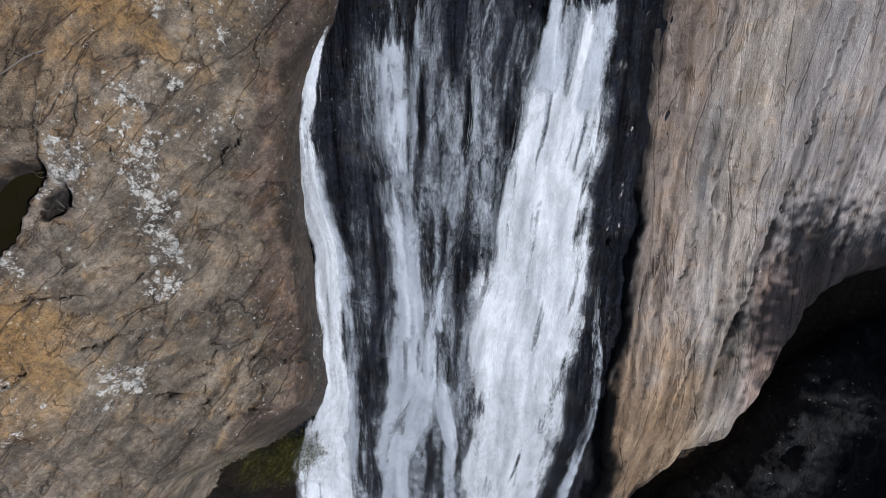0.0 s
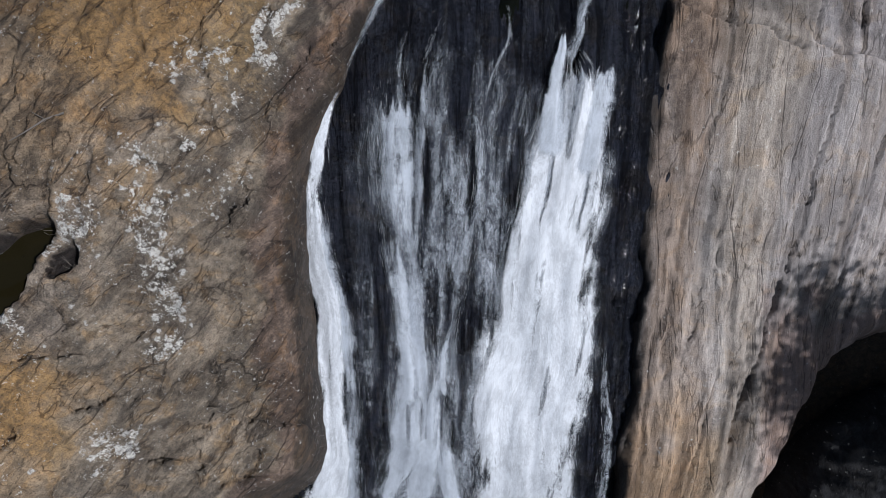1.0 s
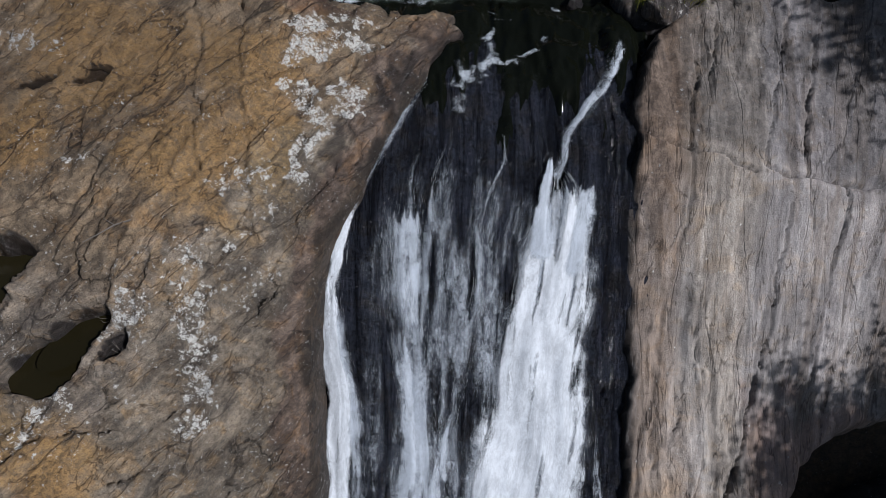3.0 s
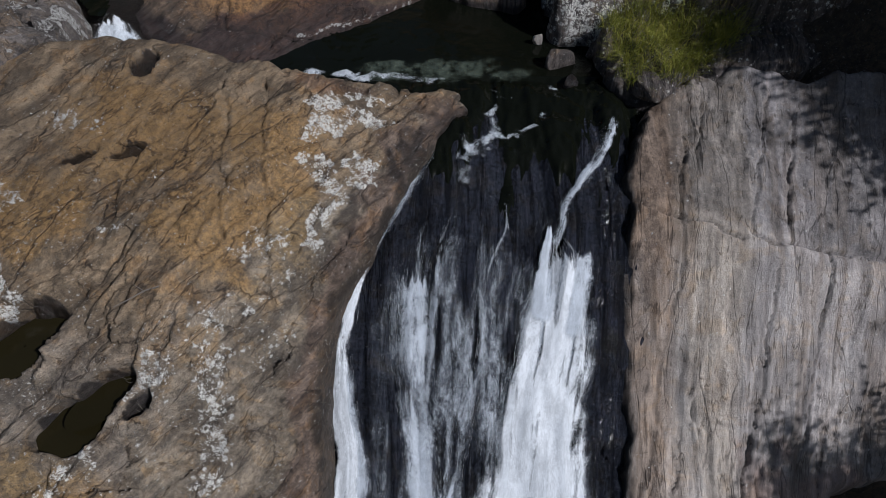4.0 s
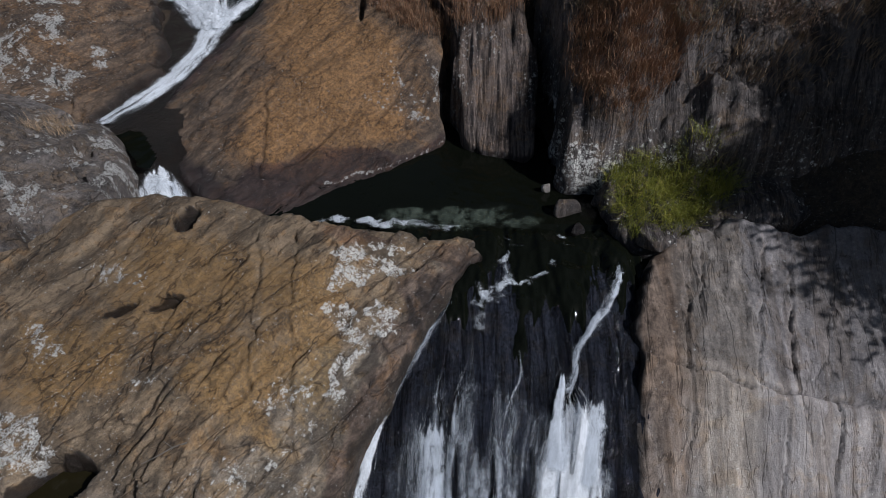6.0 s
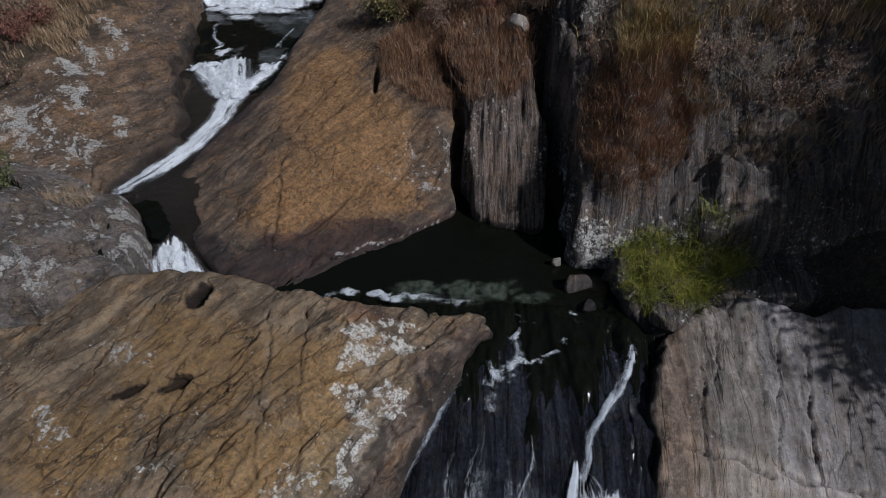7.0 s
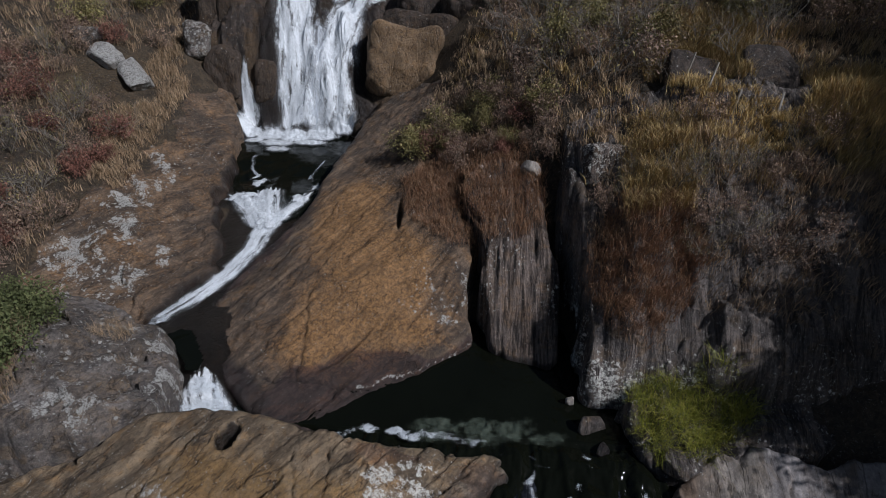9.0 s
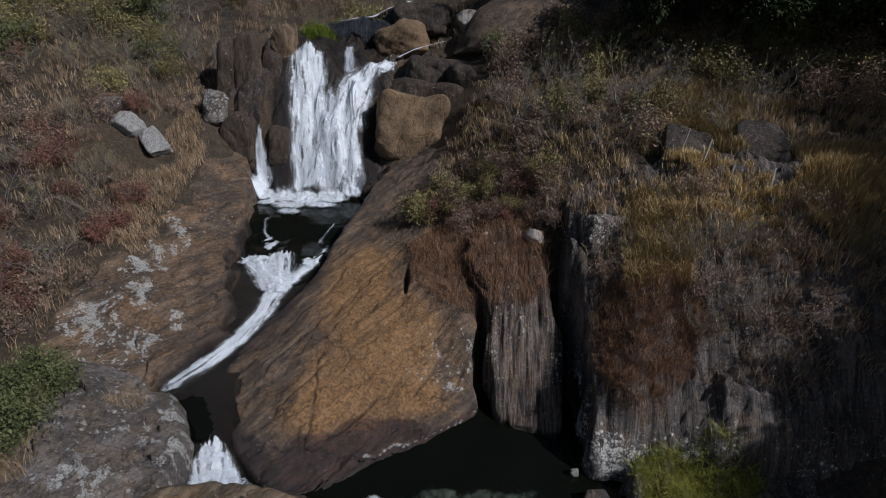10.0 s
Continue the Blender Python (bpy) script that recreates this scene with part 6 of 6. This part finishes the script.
def boulder(name, size, at, label, material, seed, turn=0.0, cuts=9, mask=(0.2, 0.3, 0.0), tilt=0.0, trim=(0.45, 0.72)):
    """An angular stone: a ball cut by planes and roughened."""
    rnd = random.Random(seed)
    bm = bmesh.new()
    bmesh.ops.create_icosphere(bm, subdivisions=4, radius=1.0)
    co = np.array([v.co for v in bm.verts])
    tri = np.array([[v.index for v in f.verts] for f in bm.faces])
    bm.free()
    for _ in range(cuts):
        n = np.array((rnd.gauss(0, 1), rnd.gauss(0, 1), rnd.gauss(0, 0.8)))
        n /= np.linalg.norm(n)
        over = np.maximum(co @ n - rnd.uniform(*trim), 0)
        co = co - over[:, None] * n * 0.96
    co = co * (1 + 0.05 * rough(co[:, 0] + 3 * co[:, 2], co[:, 1] - 2 * co[:, 2], 0.5, 4, seed)[:, None])
    co = co * np.array(size)
    # laid out in place, so that the rock's pattern keeps its scale
    r = Euler((radians(tilt), 0, radians(turn))).to_matrix()
    co = co @ np.array(r).T + np.array(at)
    msk = np.tile(np.array((*mask, 1.0)), (len(co), 1))
    ob = tagged(new(name, mesh_from(name, co, tri, material, msk)), label, "rock")
    return ob


def block(size, at, label, material, seed, turn=(0, 0, 0), square=5.0, cuts=4, mask=(0.3, 0.1, 0.0), name="boulder"):
    """A jointed block: squared, with its corners broken off and its faces dented."""
    rnd = random.Random(seed)
    bm = bmesh.new()
    bmesh.ops.create_icosphere(bm, subdivisions=5, radius=1.0)
    co = np.array([v.co for v in bm.verts])
    tri = np.array([[v.index for v in f.verts] for f in bm.faces])
    bm.free()
    co = co / (np.abs(co) ** square).sum(1)[:, None] ** (1 / square)
    for _ in range(cuts):
        n = np.array((rnd.gauss(0, 1), rnd.gauss(0, 1), rnd.gauss(0, 1)))
        n /= np.linalg.norm(n)
        over = np.maximum(co @ n - rnd.uniform(1.0, 1.3), 0)
        co = co - over[:, None] * n * 0.95
    co = co * np.array(size)
    way = co / np.linalg.norm(co, axis=1)[:, None]
    dent = rough(co[:, 0] + 0.7 * co[:, 2], co[:, 1] - 0.8 * co[:, 2], 1.4, 5, seed)
    step_ = np.floor(2.5 * rough(co[:, 0] - 0.3 * co[:, 2], co[:, 2] + 0.4 * co[:, 1], 1.6, 2, seed + 3)) / 2.5
    co = co + way * (0.13 * dent + 0.16 * step_)[:, None] * min(size) ** 0.5
    r = Euler([radians(a) for a in turn]).to_matrix()
    co = co @ np.array(r).T + np.array(at)
    return tagged(new(name, mesh_from(name, co, tri, material, np.tile(np.array((*mask, 1.0)), (len(co), 1)))), label, "rock")


def tree(label, seed, height, crown, leaves=420):
    rnd = random.Random(seed)
    top = tagged(new("tree"), label, "tree", "trees beside the gorge")
    pieces, tips = [], []
    p, r = Vector((0, 0, -0.3)), 0.028 * height
    trunk = []
    for k in range(7):
        q = p + Vector((rnd.gauss(0, 0.05), rnd.gauss(0, 0.05), 0.13)) * height
        trunk.append((p, q, r, r * 0.82))
        if k >= 2:
            for _ in range(4):
                a = rnd.uniform(0, 2 * math.pi)
                way, e, rr = Vector((math.cos(a), math.sin(a), rnd.uniform(0.1, 0.7))).normalized(), q.copy(), r * 0.45
                for j in range(4):
                    way = (way + Vector((rnd.gauss(0, 0.25), rnd.gauss(0, 0.25), rnd.gauss(0, 0.2)))).normalized()
                    e2 = e + way * crown * rnd.uniform(0.2, 0.34)
                    pieces.append((e, e2, rr, rr * 0.65))
                    e, rr = e2, rr * 0.65
                    if j:
                        tips.append(e + Vector((rnd.gauss(0, 0.4), rnd.gauss(0, 0.4), rnd.gauss(0, 0.3))))
        p, r = q, r * 0.82
    tips.append(p)
    new("trunk", twig_mesh("trunk", trunk + pieces, BARK_DARK)).parent = top
    new("crown", leaf_mesh("crown", tips, leaves, 0.16, crown * 0.15, LEAF_DARK, np.random.RandomState(seed))).parent = top
    return top


# stands of grass, roots first
def roots(outline, count, seed, steep=2.0):
    return [drop(px, py)[0] for px, py in scattered(outline, count, seed) if clear_of(px, py) or count < 500]


DOME_CROWN = [(-5.6, 29.6), (-4.2, 28.2), (-1.9, 27.4), (0.5, 27.2), (2.1, 27.8), (2.2, 31), (0.8, 34.5), (-4, 35.5), (-6.6, 33)]
BANK_BEARD = [(4.2, 24.8), (5.5, 27), (8.8, 26), (9.4, 23.6), (8.0, 21.6), (7.0, 20.5), (5.8, 20.2), (4.9, 20.9), (4.3, 22.6)]
BANK_REST = [(4.2, 25), (5, 31), (13, 32), (19, 30), (18.5, 22), (13, 20.6), (9, 21.4), (9.4, 24)]
RIGHT_HILL = [(-2.5, 35), (-6, 38.5), (-4, 45), (-1, 53), (30, 58), (40, 40), (34, 26), (20, 24), (12, 25.5), (5, 28), (3.4, 31), (1.5, 33.5)]
LEFT_HILL = [(-25.4, 21.5), (-25.5, 25), (-25.3, 28.5), (-24.6, 33.4), (-26, 40), (-26, 47), (-29, 58), (-62, 62), (-62, 18), (-40, 10), (-27, 12), (-22.5, 14.5), (-22.5, 20)]
GOLD_A = [(6, 25.6), (9, 25.4), (9.6, 31), (6.4, 31.4)]
GOLD_B = [(14.8, 27), (20, 26), (25, 33), (16, 34)]
GOLD_C = [(11.8, 35.6), (13.6, 33.6), (14.2, 33.8), (15.6, 41), (9, 41), (8.6, 36.4)]
TUFT = [(5.8, 17.2), (6.6, 16.3), (8.2, 16.5), (9.6, 17.4), (11, 18.6), (9.4, 19.6), (6.6, 19.7), (5.6, 19.2)]
stands = [
    (roots(DOME_CROWN, 1500, 1), 0.8, 0.022, 0.5, GRASS_RED, "rusty dry grass drooping over the rocks", 1, 0.25),
    (roots(BANK_BEARD, 1000, 2), 0.85, 0.022, 0.4, GRASS_RED, "rusty dry grass hanging on the steep bank", 2, 0.35),
    (roots(BANK_REST, 800, 31), 0.75, 0.03, 0.5, GRASS_DULL, "dull dry grass on the steep bank", 31, 0.3),
    (roots([(-26, 53), (-14, 57), (6, 54), (12, 62), (-30, 66)], 700, 32), 0.7, 0.05, 0.5, GRASS_DULL, "dull dry grass above the falls", 32, 0.0),
    (roots([(-19.5, 54), (-16.6, 54.5), (-16.8, 57), (-20, 57)], 220, 33), 0.8, 0.045, 0.6, MOSS, "bright green plants at the top of the falls", 33, 0.0),
    (roots(RIGHT_HILL, 3600, 3), 0.8, 0.045, 0.55, GRASS_DULL, "dull dry grass across the hillside", 3, 0.1),
    (roots(LEFT_HILL, 3000, 4), 0.8, 0.045, 0.55, GRASS_DULL, "dull dry grass across the hillside", 4, 0.0),
    (roots(RIGHT_HILL, 900, 36), 0.8, 0.04, 0.55, GRASS_GOLD, "scattered straw-coloured grass on the hillside", 36, 0.1),
    (roots(GOLD_A, 420, 5), 0.9, 0.035, 0.6, GRASS_GOLD, "golden dry grass on the bank", 5, 0.2),
    (roots(GOLD_B, 700, 6), 1.2, 0.045, 0.55, GRASS_GOLD, "golden dry grass on the bank", 6, 0.1),
    (roots(GOLD_C, 600, 7), 1.1, 0.045, 0.55, GRASS_GOLD, "golden dry grass on the bank", 7, 0.1),
    (roots(TUFT, 330, 8), 0.95, 0.024, 0.85, GRASS_GREEN, "bright yellow-green grass tuft at the pool outlet", 8, 0.15),
    (roots([(-23, 13.2), (-19.2, 14.2), (-20, 17), (-23, 20)], 480, 9), 1.05, 0.018, 0.5, GRASS_DULL, "golden dry grass on the bank", 9, 0.0),
    (roots([(-25.5, 30), (-23.6, 30), (-24, 41), (-26.6, 46), (-27, 38)], 520, 10), 0.7, 0.035, 0.55, GRASS_DULL, "dull dry grass along the slab's edge", 10, 0.1),
    (roots([(-18.8, 18.6), (-17.3, 18.8), (-17.4, 20.2), (-18.9, 20.2)], 60, 11), 0.55, 0.012, 0.5, GRASS_DULL, "thin dry grass on the shelf", 11, 0.0),
    (roots([(8.4, 31.2), (9.0, 29.0), (14.5, 27.6), (16, 29.5), (13.6, 31.8), (11.6, 32.6), (9.6, 34.6)], 470, 34), 0.55, 0.035, 0.6, GRASS_GOLD, "golden low grass round the fence", 34, 0.1),
    (roots([(8.2, 35.0), (9.8, 35.4), (12.4, 35.6), (12.6, 33), (13.2, 32.6), (13.6, 36), (13, 40), (8, 40)], 440, 35), 0.9, 0.045, 0.55, GRASS_GOLD, "golden dry grass between the outcrops", 35, 0.1),
    (roots([(-6.0, -3.6), (-4.4, -2.4), (-4.5, -1.5), (-7.0, -2.2), (-7.6, -3.4)], 420, 12), 0.2, 0.02, 0.7, MOSS_OLIVE, "olive green moss under the slab's edge", 12, 0.2),
]
GREEN_SPOTS = scattered([(-40, 42), (-30, 43), (-29, 49), (-33, 58), (-50, 58)], 34, 21, 1.2)
LEFT_SPOTS = scattered(LEFT_HILL, 105, 22, 1.3)
LEFT_NEAR = scattered([(-25.8, 22), (-25.6, 28), (-25.2, 34), (-27, 42), (-34, 42), (-34, 20)], 70, 23, 0.9)
RIGHT_SPOTS = scattered([(-3.5, 38), (-1, 52), (26, 56), (30, 38), (14, 34), (8, 35), (2, 35.5)], 95, 24, 1.0)
BANK_SPOTS = scattered([(4.4, 25), (5, 30), (13, 32), (18, 28), (18, 22), (12, 22.5), (9.6, 23)], 34, 25, 0.8)
TOP_SPOTS = scattered([(-28, 54), (-20, 58), (-6, 58.5), (8, 55), (12, 64), (-34, 68)], 36, 27, 1.2)
CROWN_SPOTS = scattered([(-5.5, 33.5), (1, 33), (3, 31.5), (2.2, 36), (-3, 39), (-7, 38)], 30, 26, 0.7)

for pts, tall, wide, lean, mat, label, seed, hang in stands:
    blades("grass", pts, tall, 0.72 * wide, lean, mat, label, seed, per=16 if wide > 0.03 else 12, spread=0.18, hang=hang, category="grass")

brown = [shrub("shrub", "dry brown twiggy shrub on the hillside", 30 + k, 1.5, 0.75, 6, 3, 0.022, BARK_BROWN, LEAF_BROWN, 6, 0.06, 0.15, group="hillside shrubs", leaf_share=0.7) for k in range(3)]
red = [shrub("shrub", "reddish-brown leafy dry shrub", 40 + k, 1.4, 0.8, 6, 3, 0.02, BARK_DARK, LEAF_RED, 8, 0.065, 0.15, group="hillside shrubs") for k in range(2)]
bare = [shrub("shrub", "bare grey twiggy shrub", 50 + k, 1.9, 0.7, 6, 3, 0.026, BARK_GREY, LEAF_OLIVE, 3, 0.05, 0.15, group="hillside shrubs", leaf_share=0.4) for k in range(3)]
green = [shrub("bush", "leafy green bush among dry shrubs", 60 + k, 1.7, 0.8, 6, 3, 0.025, BARK_DARK, LEAF_GREEN, 14, 0.075, 0.2, "bush", group="green bushes") for k in range(2)]
olive = [shrub("bush", "olive-green bush with dry leaves", 70 + k, 1.5, 0.9, 6, 3, 0.022, BARK_DARK, LEAF_OLIVE, 10, 0.065, 0.17, "bush", group="olive bushes") for k in range(2)]
plant(brown + red + bare, LEFT_NEAR, 1)
plant(brown + red + bare + olive[:1], LEFT_SPOTS, 2, 0.8, 1.5)
plant(green + bare + olive, GREEN_SPOTS, 3, 1.0, 1.9)
plant(bare + olive, scattered([(-42, 43), (-29, 44), (-28, 50), (-34, 60), (-52, 58)], 26, 28, 1.2), 16, 1.1, 1.8)
plant(bare + brown + olive, RIGHT_SPOTS, 4, 0.9, 1.7)
plant(bare + brown, BANK_SPOTS, 5, 0.5, 1.0)
plant(bare + brown + olive, TOP_SPOTS, 15, 0.9, 1.5)
plant(olive + brown + red, CROWN_SPOTS, 6, 0.6, 1.1)
plant(olive, [(-6.6, 36.2), (-5.2, 35.6), (-5.8, 37.0)], 7, 1.1, 1.3)
plant(green, [(-20.8, 17.4), (-20.0, 16.9), (-20.8, 16.4), (-21.8, 17.2), (-20.3, 18.2), (-21.2, 18.6), (-22.2, 18.2), (-21.0, 15.6), (-22.4, 15.8)], 8, 0.8, 1.15)
plant(green, [(8.0, 48.5), (-1.2, 50.5), (-27.5, 41.0)], 9, 0.8, 1.2)

# tall dark trees whose shade lies over the right bank
big = [tree("tall dark evergreen tree shading the gorge", 80 + k, 15.0, 5.0) for k in range(2)]
plant(big, [(33.4, 13.8), (28.9, 15.6), (29.8, 16.6), (26.8, 20.0), (31.8, 16.8), (30.6, 19.8), (32.2, 22.4), (36, 9.6), (35.5, 16), (39, 28), (38, 20), (35.2, -4.6), (38, -13), (35.6, -9.4), (18, 57), (25, 53), (33, 49), (13, 62), (22, 66), (38, 60), (8, 68), (30, 70), (42, 42), (-46, 68), (-34, 72), (0, 76), (-20, 78)], 10, 0.9, 1.15)
slim = [tree("slim tree with an open crown beside the slab", 90, 13.0, 3.0, 38)]
plant(slim, [(27.0, 2.8)], 11, 1.0, 1.0)
low = [tree("low dark tree at the edge of the wood", 95 + k, 7.0, 3.2, 260) for k in range(2)]
plant(low, [(13, 46.5), (17, 44.5), (21.5, 43.5), (26, 40.5), (16, 49), (21, 48), (26, 45.5), (31, 41), (11.5, 51), (34, 45), (-41, 57), (-36, 61), (-52, 50)], 12, 0.8, 1.25)

# fence above the bank
fence = tagged(new("fence"), "weathered leaning wooden posts with sagging wire", "fence")
tops = []
for k, (px, py, lean_) in enumerate(((9.0, 35.4, 5), (9.8, 33.4, 9), (10.5, 31.7, 12), (11.85, 30.9, 8), (13.8, 30.3, 14))):
    spot, _ = drop(px, py)
    h, r = (1.3, 1.4, 1.45, 0.85, 1.2)[k], 0.065
    bm = bmesh.new()
    bmesh.ops.create_cone(bm, cap_ends=True, segments=9, radius1=r, radius2=r * 0.85, depth=h + 0.3)
    for v in bm.verts:
        v.co += Vector((random.gauss(0, 0.006), random.gauss(0, 0.006), h / 2 - 0.15))
    me = bpy.data.meshes.new("post")
    bm.to_mesh(me), bm.free()
    me.materials.append(POST_WOOD)
    ob = new("post", me)
    ob.matrix_basis = pose(px, py, spot.z, 3, lean_, 20 * k)
    ob.parent = fence
    tops.append([ob.matrix_basis @ Vector((0, 0, f * h)) for f in (0.25, 0.55, 0.88)])
for lvl in range(3):
    line = []
    for a, b in zip(tops[:-1], tops[1:]):
        for j in range(6):
            line.append(a[lvl].lerp(b[lvl], j / 6) - Vector((0, 0, 0.18 * math.sin(math.pi * j / 6))))
    line.append(tops[-1][lvl])
    new("wire", twig_mesh("wire", [(p, q, 0.009, 0.009) for p, q in zip(line[:-1], line[1:])], WIRE)).parent = fence

pale = [shrub("small_tree", "bare small tree with pale twisted limbs", 79, 4.4, 0.55, 4, 4, 0.07, BARK_GREY, category="tree")]
plant(pale, [(-29.6, 51.5), (-27.6, 50.0), (-31.8, 54.5), (0.2, 41.5), (2.6, 40.6), (7.4, 37.6)], 14, 0.7, 1.0)
straw = [shrub("shrub", "small straw-dry plant rooted in a crack of the slab", 77, 0.7, 1.2, 9, 1, 0.008, BARK_GREY)]
plant(straw, [(-9.3, 4.9), (-8.7, 3.9)], 13, 0.9, 1.1)

# loose stones
boulder("boulder", (0.75, 0.6, 0.55), (4.05, 18.1, 0.2), "angular grey boulder standing in the outlet", ROCK_BANK, 1, 20, 11)
boulder("boulder", (0.5, 0.35, 0.3), (4.3, 17.0, -0.15), "wet stone in the outlet", ROCK_BANK, 2, 60, mask=(0, 0, 0.7))
boulder("boulder", (0.22, 0.2, 0.36), (3.2, 19.45, 0.15), "small upright pale stone at the pool edge", ROCK_GREY, 3, 10)
boulder("boulder", (0.7, 0.5, 0.5), (5.7, 18.9, 0.2), "stone wedged under the bank", ROCK_BANK, 4, 40)
boulder("boulder", (0.95, 0.6, 0.55), (7.2, 16.2, 0.45), "broken block beside the tuft", ROCK_BANK, 5, -25, 10)
boulder("boulder", (0.55, 0.5, 0.5), (6.0, 17.3, 0.5), "broken block beside the tuft", ROCK_BANK, 6, 15, 10)
block((1.25, 0.8, 0.75), (-28.9, 39.8, 10.4), "pale lichened slab tilted among dry shrubs", ROCK_SHELF, 7, (12, 20, -20), 9, 9, (0, 1.4, 0))
block((1.3, 0.8, 0.65), (-26.7, 39.1, 9.4), "pale lichened slab broken off and tilted", ROCK_SHELF, 37, (25, 34, -32), 9, 9, (0, 1.3, 0))
block((0.9, 0.7, 0.6), (-31.0, 41.3, 11.7), "pale lichened boulder among dry shrubs", ROCK_SHELF, 8, (0, 10, 10), 3.5, 6, (0, 0.5, 0))
block((1.0, 1.0, 1.5), (-24.7, 45.3, 10.7), "pale split boulder beside the upper falls", ROCK_SHELF, 9, (-15, 12, 20), 4, 5, (0.2, 0.7, 0))
# right of the upper falls
block((2.9, 2.0, 2.9), (-8.4, 47.3, 8.8), "big squared tawny block beside the upper falls", ROCK_TAWNY, 10, (-14, 8, 8), 8, 12, (0.7, 0.1, 0.0))
block((3.3, 1.8, 1.2), (-7.0, 50.0, 11.2), "dark jointed block beside the upper falls", ROCK_WET, 11, (-10, 4, -6), 5, 5, (0.4, 0.15, 0.0))
block((3.0, 1.8, 1.3), (-6.4, 52.0, 12.7), "dark jointed block under the upper rill", ROCK_WET, 13, (-8, 6, 4), 5, 4, (0.1, 0.1, 0.1))
block((2.2, 1.6, 1.4), (-3.2, 50.4, 12.4), "dark block half buried in the hillside", ROCK_WET, 24, (0, 10, 20), 4, 6, (0.2, 0.1, 0.0))
block((2.5, 1.7, 1.6), (-10.2, 54.8, 15.1), "rounded tawny boulder above the falls", ROCK_TAWNY, 12, (0, -8, 0), 3, 3, (0.8, 0.1, 0.0))
block((2.8, 1.8, 1.5), (-8.6, 58.4, 16.6), "dark flat outcrop above the falls", ROCK_WET, 25, (0, 4, 0), 5, 4, (0.1, 0.1, 0.0))
block((3.2, 1.7, 1.3), (-14.8, 57.2, 15.3), "wet dark ledge at the top of the falls", ROCK_BLACK, 26, (0, -3, 0), 5, 3, (0.1, 0, 0.6))
block((1.6, 1.4, 1.8), (-11.6, 59.0, 16.0), "wet dark ledge at the top of the falls", ROCK_BLACK, 27, (0, 0, 10), 4, 3, (0.1, 0, 0.4))
# left of the upper falls
block((1.3, 1.9, 4.8), (-24.3, 48.7, 11.2), "tall dark rock rib beside the upper falls", ROCK_WET, 14, (-10, 5, 10), 4, 6, (0.5, 0.2, 0.0))
block((1.4, 1.9, 5.0), (-22.2, 48.6, 11.4), "tall dark rock rib beside the upper falls", ROCK_WET, 15, (-12, -3, -8), 4, 6, (0.6, 0.1, 0.1))
block((1.1, 1.6, 4.2), (-20.5, 48.4, 10.6), "tall dark rock rib beside the upper falls", ROCK_WET, 28, (-12, 4, 15), 4, 5, (0.4, 0.1, 0.3))
block((1.2, 1.3, 1.9), (-19.5, 49.6, 14.8), "rounded brown boulder at the crest of the falls", ROCK_TAWNY, 29, (0, -8, 0), 3, 3, (0.4, 0.1, 0.0))
block((1.0, 1.0, 1.9), (-19.4, 45.0, 7.6), "dark mossy rock between the falls", ROCK_WET, 16, (-14, 10, 10), 3.5, 4, (0.5, 0.0, 0.4))
block((1.4, 1.2, 2.2), (-22.7, 44.7, 8.2), "dark squared rock beside the side fall", ROCK_WET, 30, (-8, 0, 0), 5, 4, (0.4, 0.1, 0.1))
boulder("boulder", (9.0, 4.5, 4.0), (1.5, 55.5, 15.2), "dark smooth outcrop on the hillside", ROCK_DOME, 17, 8, 10, (0.0, 0.1, 0.1))
# behind the fence
block((1.9, 0.5, 1.8), (10.8, 34.5, 11.05), "dark flat slab leaning behind the fence", ROCK_WET, 18, (-50, 12, 6), 7, 6, (0.1, 0.2, 0.0))
block((1.4, 0.6, 2.3), (14.6, 33.8, 11.2), "dark flat slab leaning behind the fence", ROCK_WET, 19, (-45, -4, -6), 7, 6, (0.1, 0.15, 0.0))
block((0.7, 0.5, 0.45), (12.6, 31.9, 11.0), "small dark stone behind the fence", ROCK_BANK, 31, (0, 0, 20), 4, 5, (0.1, 0.3, 0.0))
boulder("boulder", (0.75, 0.6, 0.75), (1.6, 31.2, 6.6), "pale striped stone above the cleft", ROCK_GREY, 20, 5, 9, (0.1, 0.3, 0))
boulder("boulder", (0.35, 0.28, 0.3), (-1.6, 32.2, 6.2), "small pale stone in the dry grass", ROCK_GREY, 21, 5, 9, (0.0, 0.6, 0))
block((1.5, 0.8, 1.3), (5.6, 29.6, 7.7), "pale streaked outcrop on the bank", ROCK_STRIPE, 22, (-12, 4, 10), 5, 7, (0.0, 0.75, 0))
boulder("boulder", (1.6, 1.2, 1.2), (-4.0, 57.0, 16.4), "pale boulder beside the upper rill", ROCK_GREY, 23, 10, 9, (0.0, 0.3, 0))

# a dry stick lying on the slab
ends = [drop(px, py)[0] + Vector((0, 0, 0.03)) for px, py in ((-8.5, 6.9), (-8.9, 6.75), (-9.3, 6.5), (-9.7, 6.32))]
fork = [drop(px, py)[0] + Vector((0, 0, 0.06)) for px, py in ((-8.9, 6.75), (-9.2, 6.9))]
tagged(new("stick", twig_mesh("stick", [(p, q, 0.035 - 0.007 * k, 0.028 - 0.007 * k) for k, (p, q) in enumerate(zip(ends[:-1], ends[1:]))] + [(fork[0], fork[1], 0.016, 0.008)], BARK_GREY)), "dry grey stick lying on the slab", "stick")
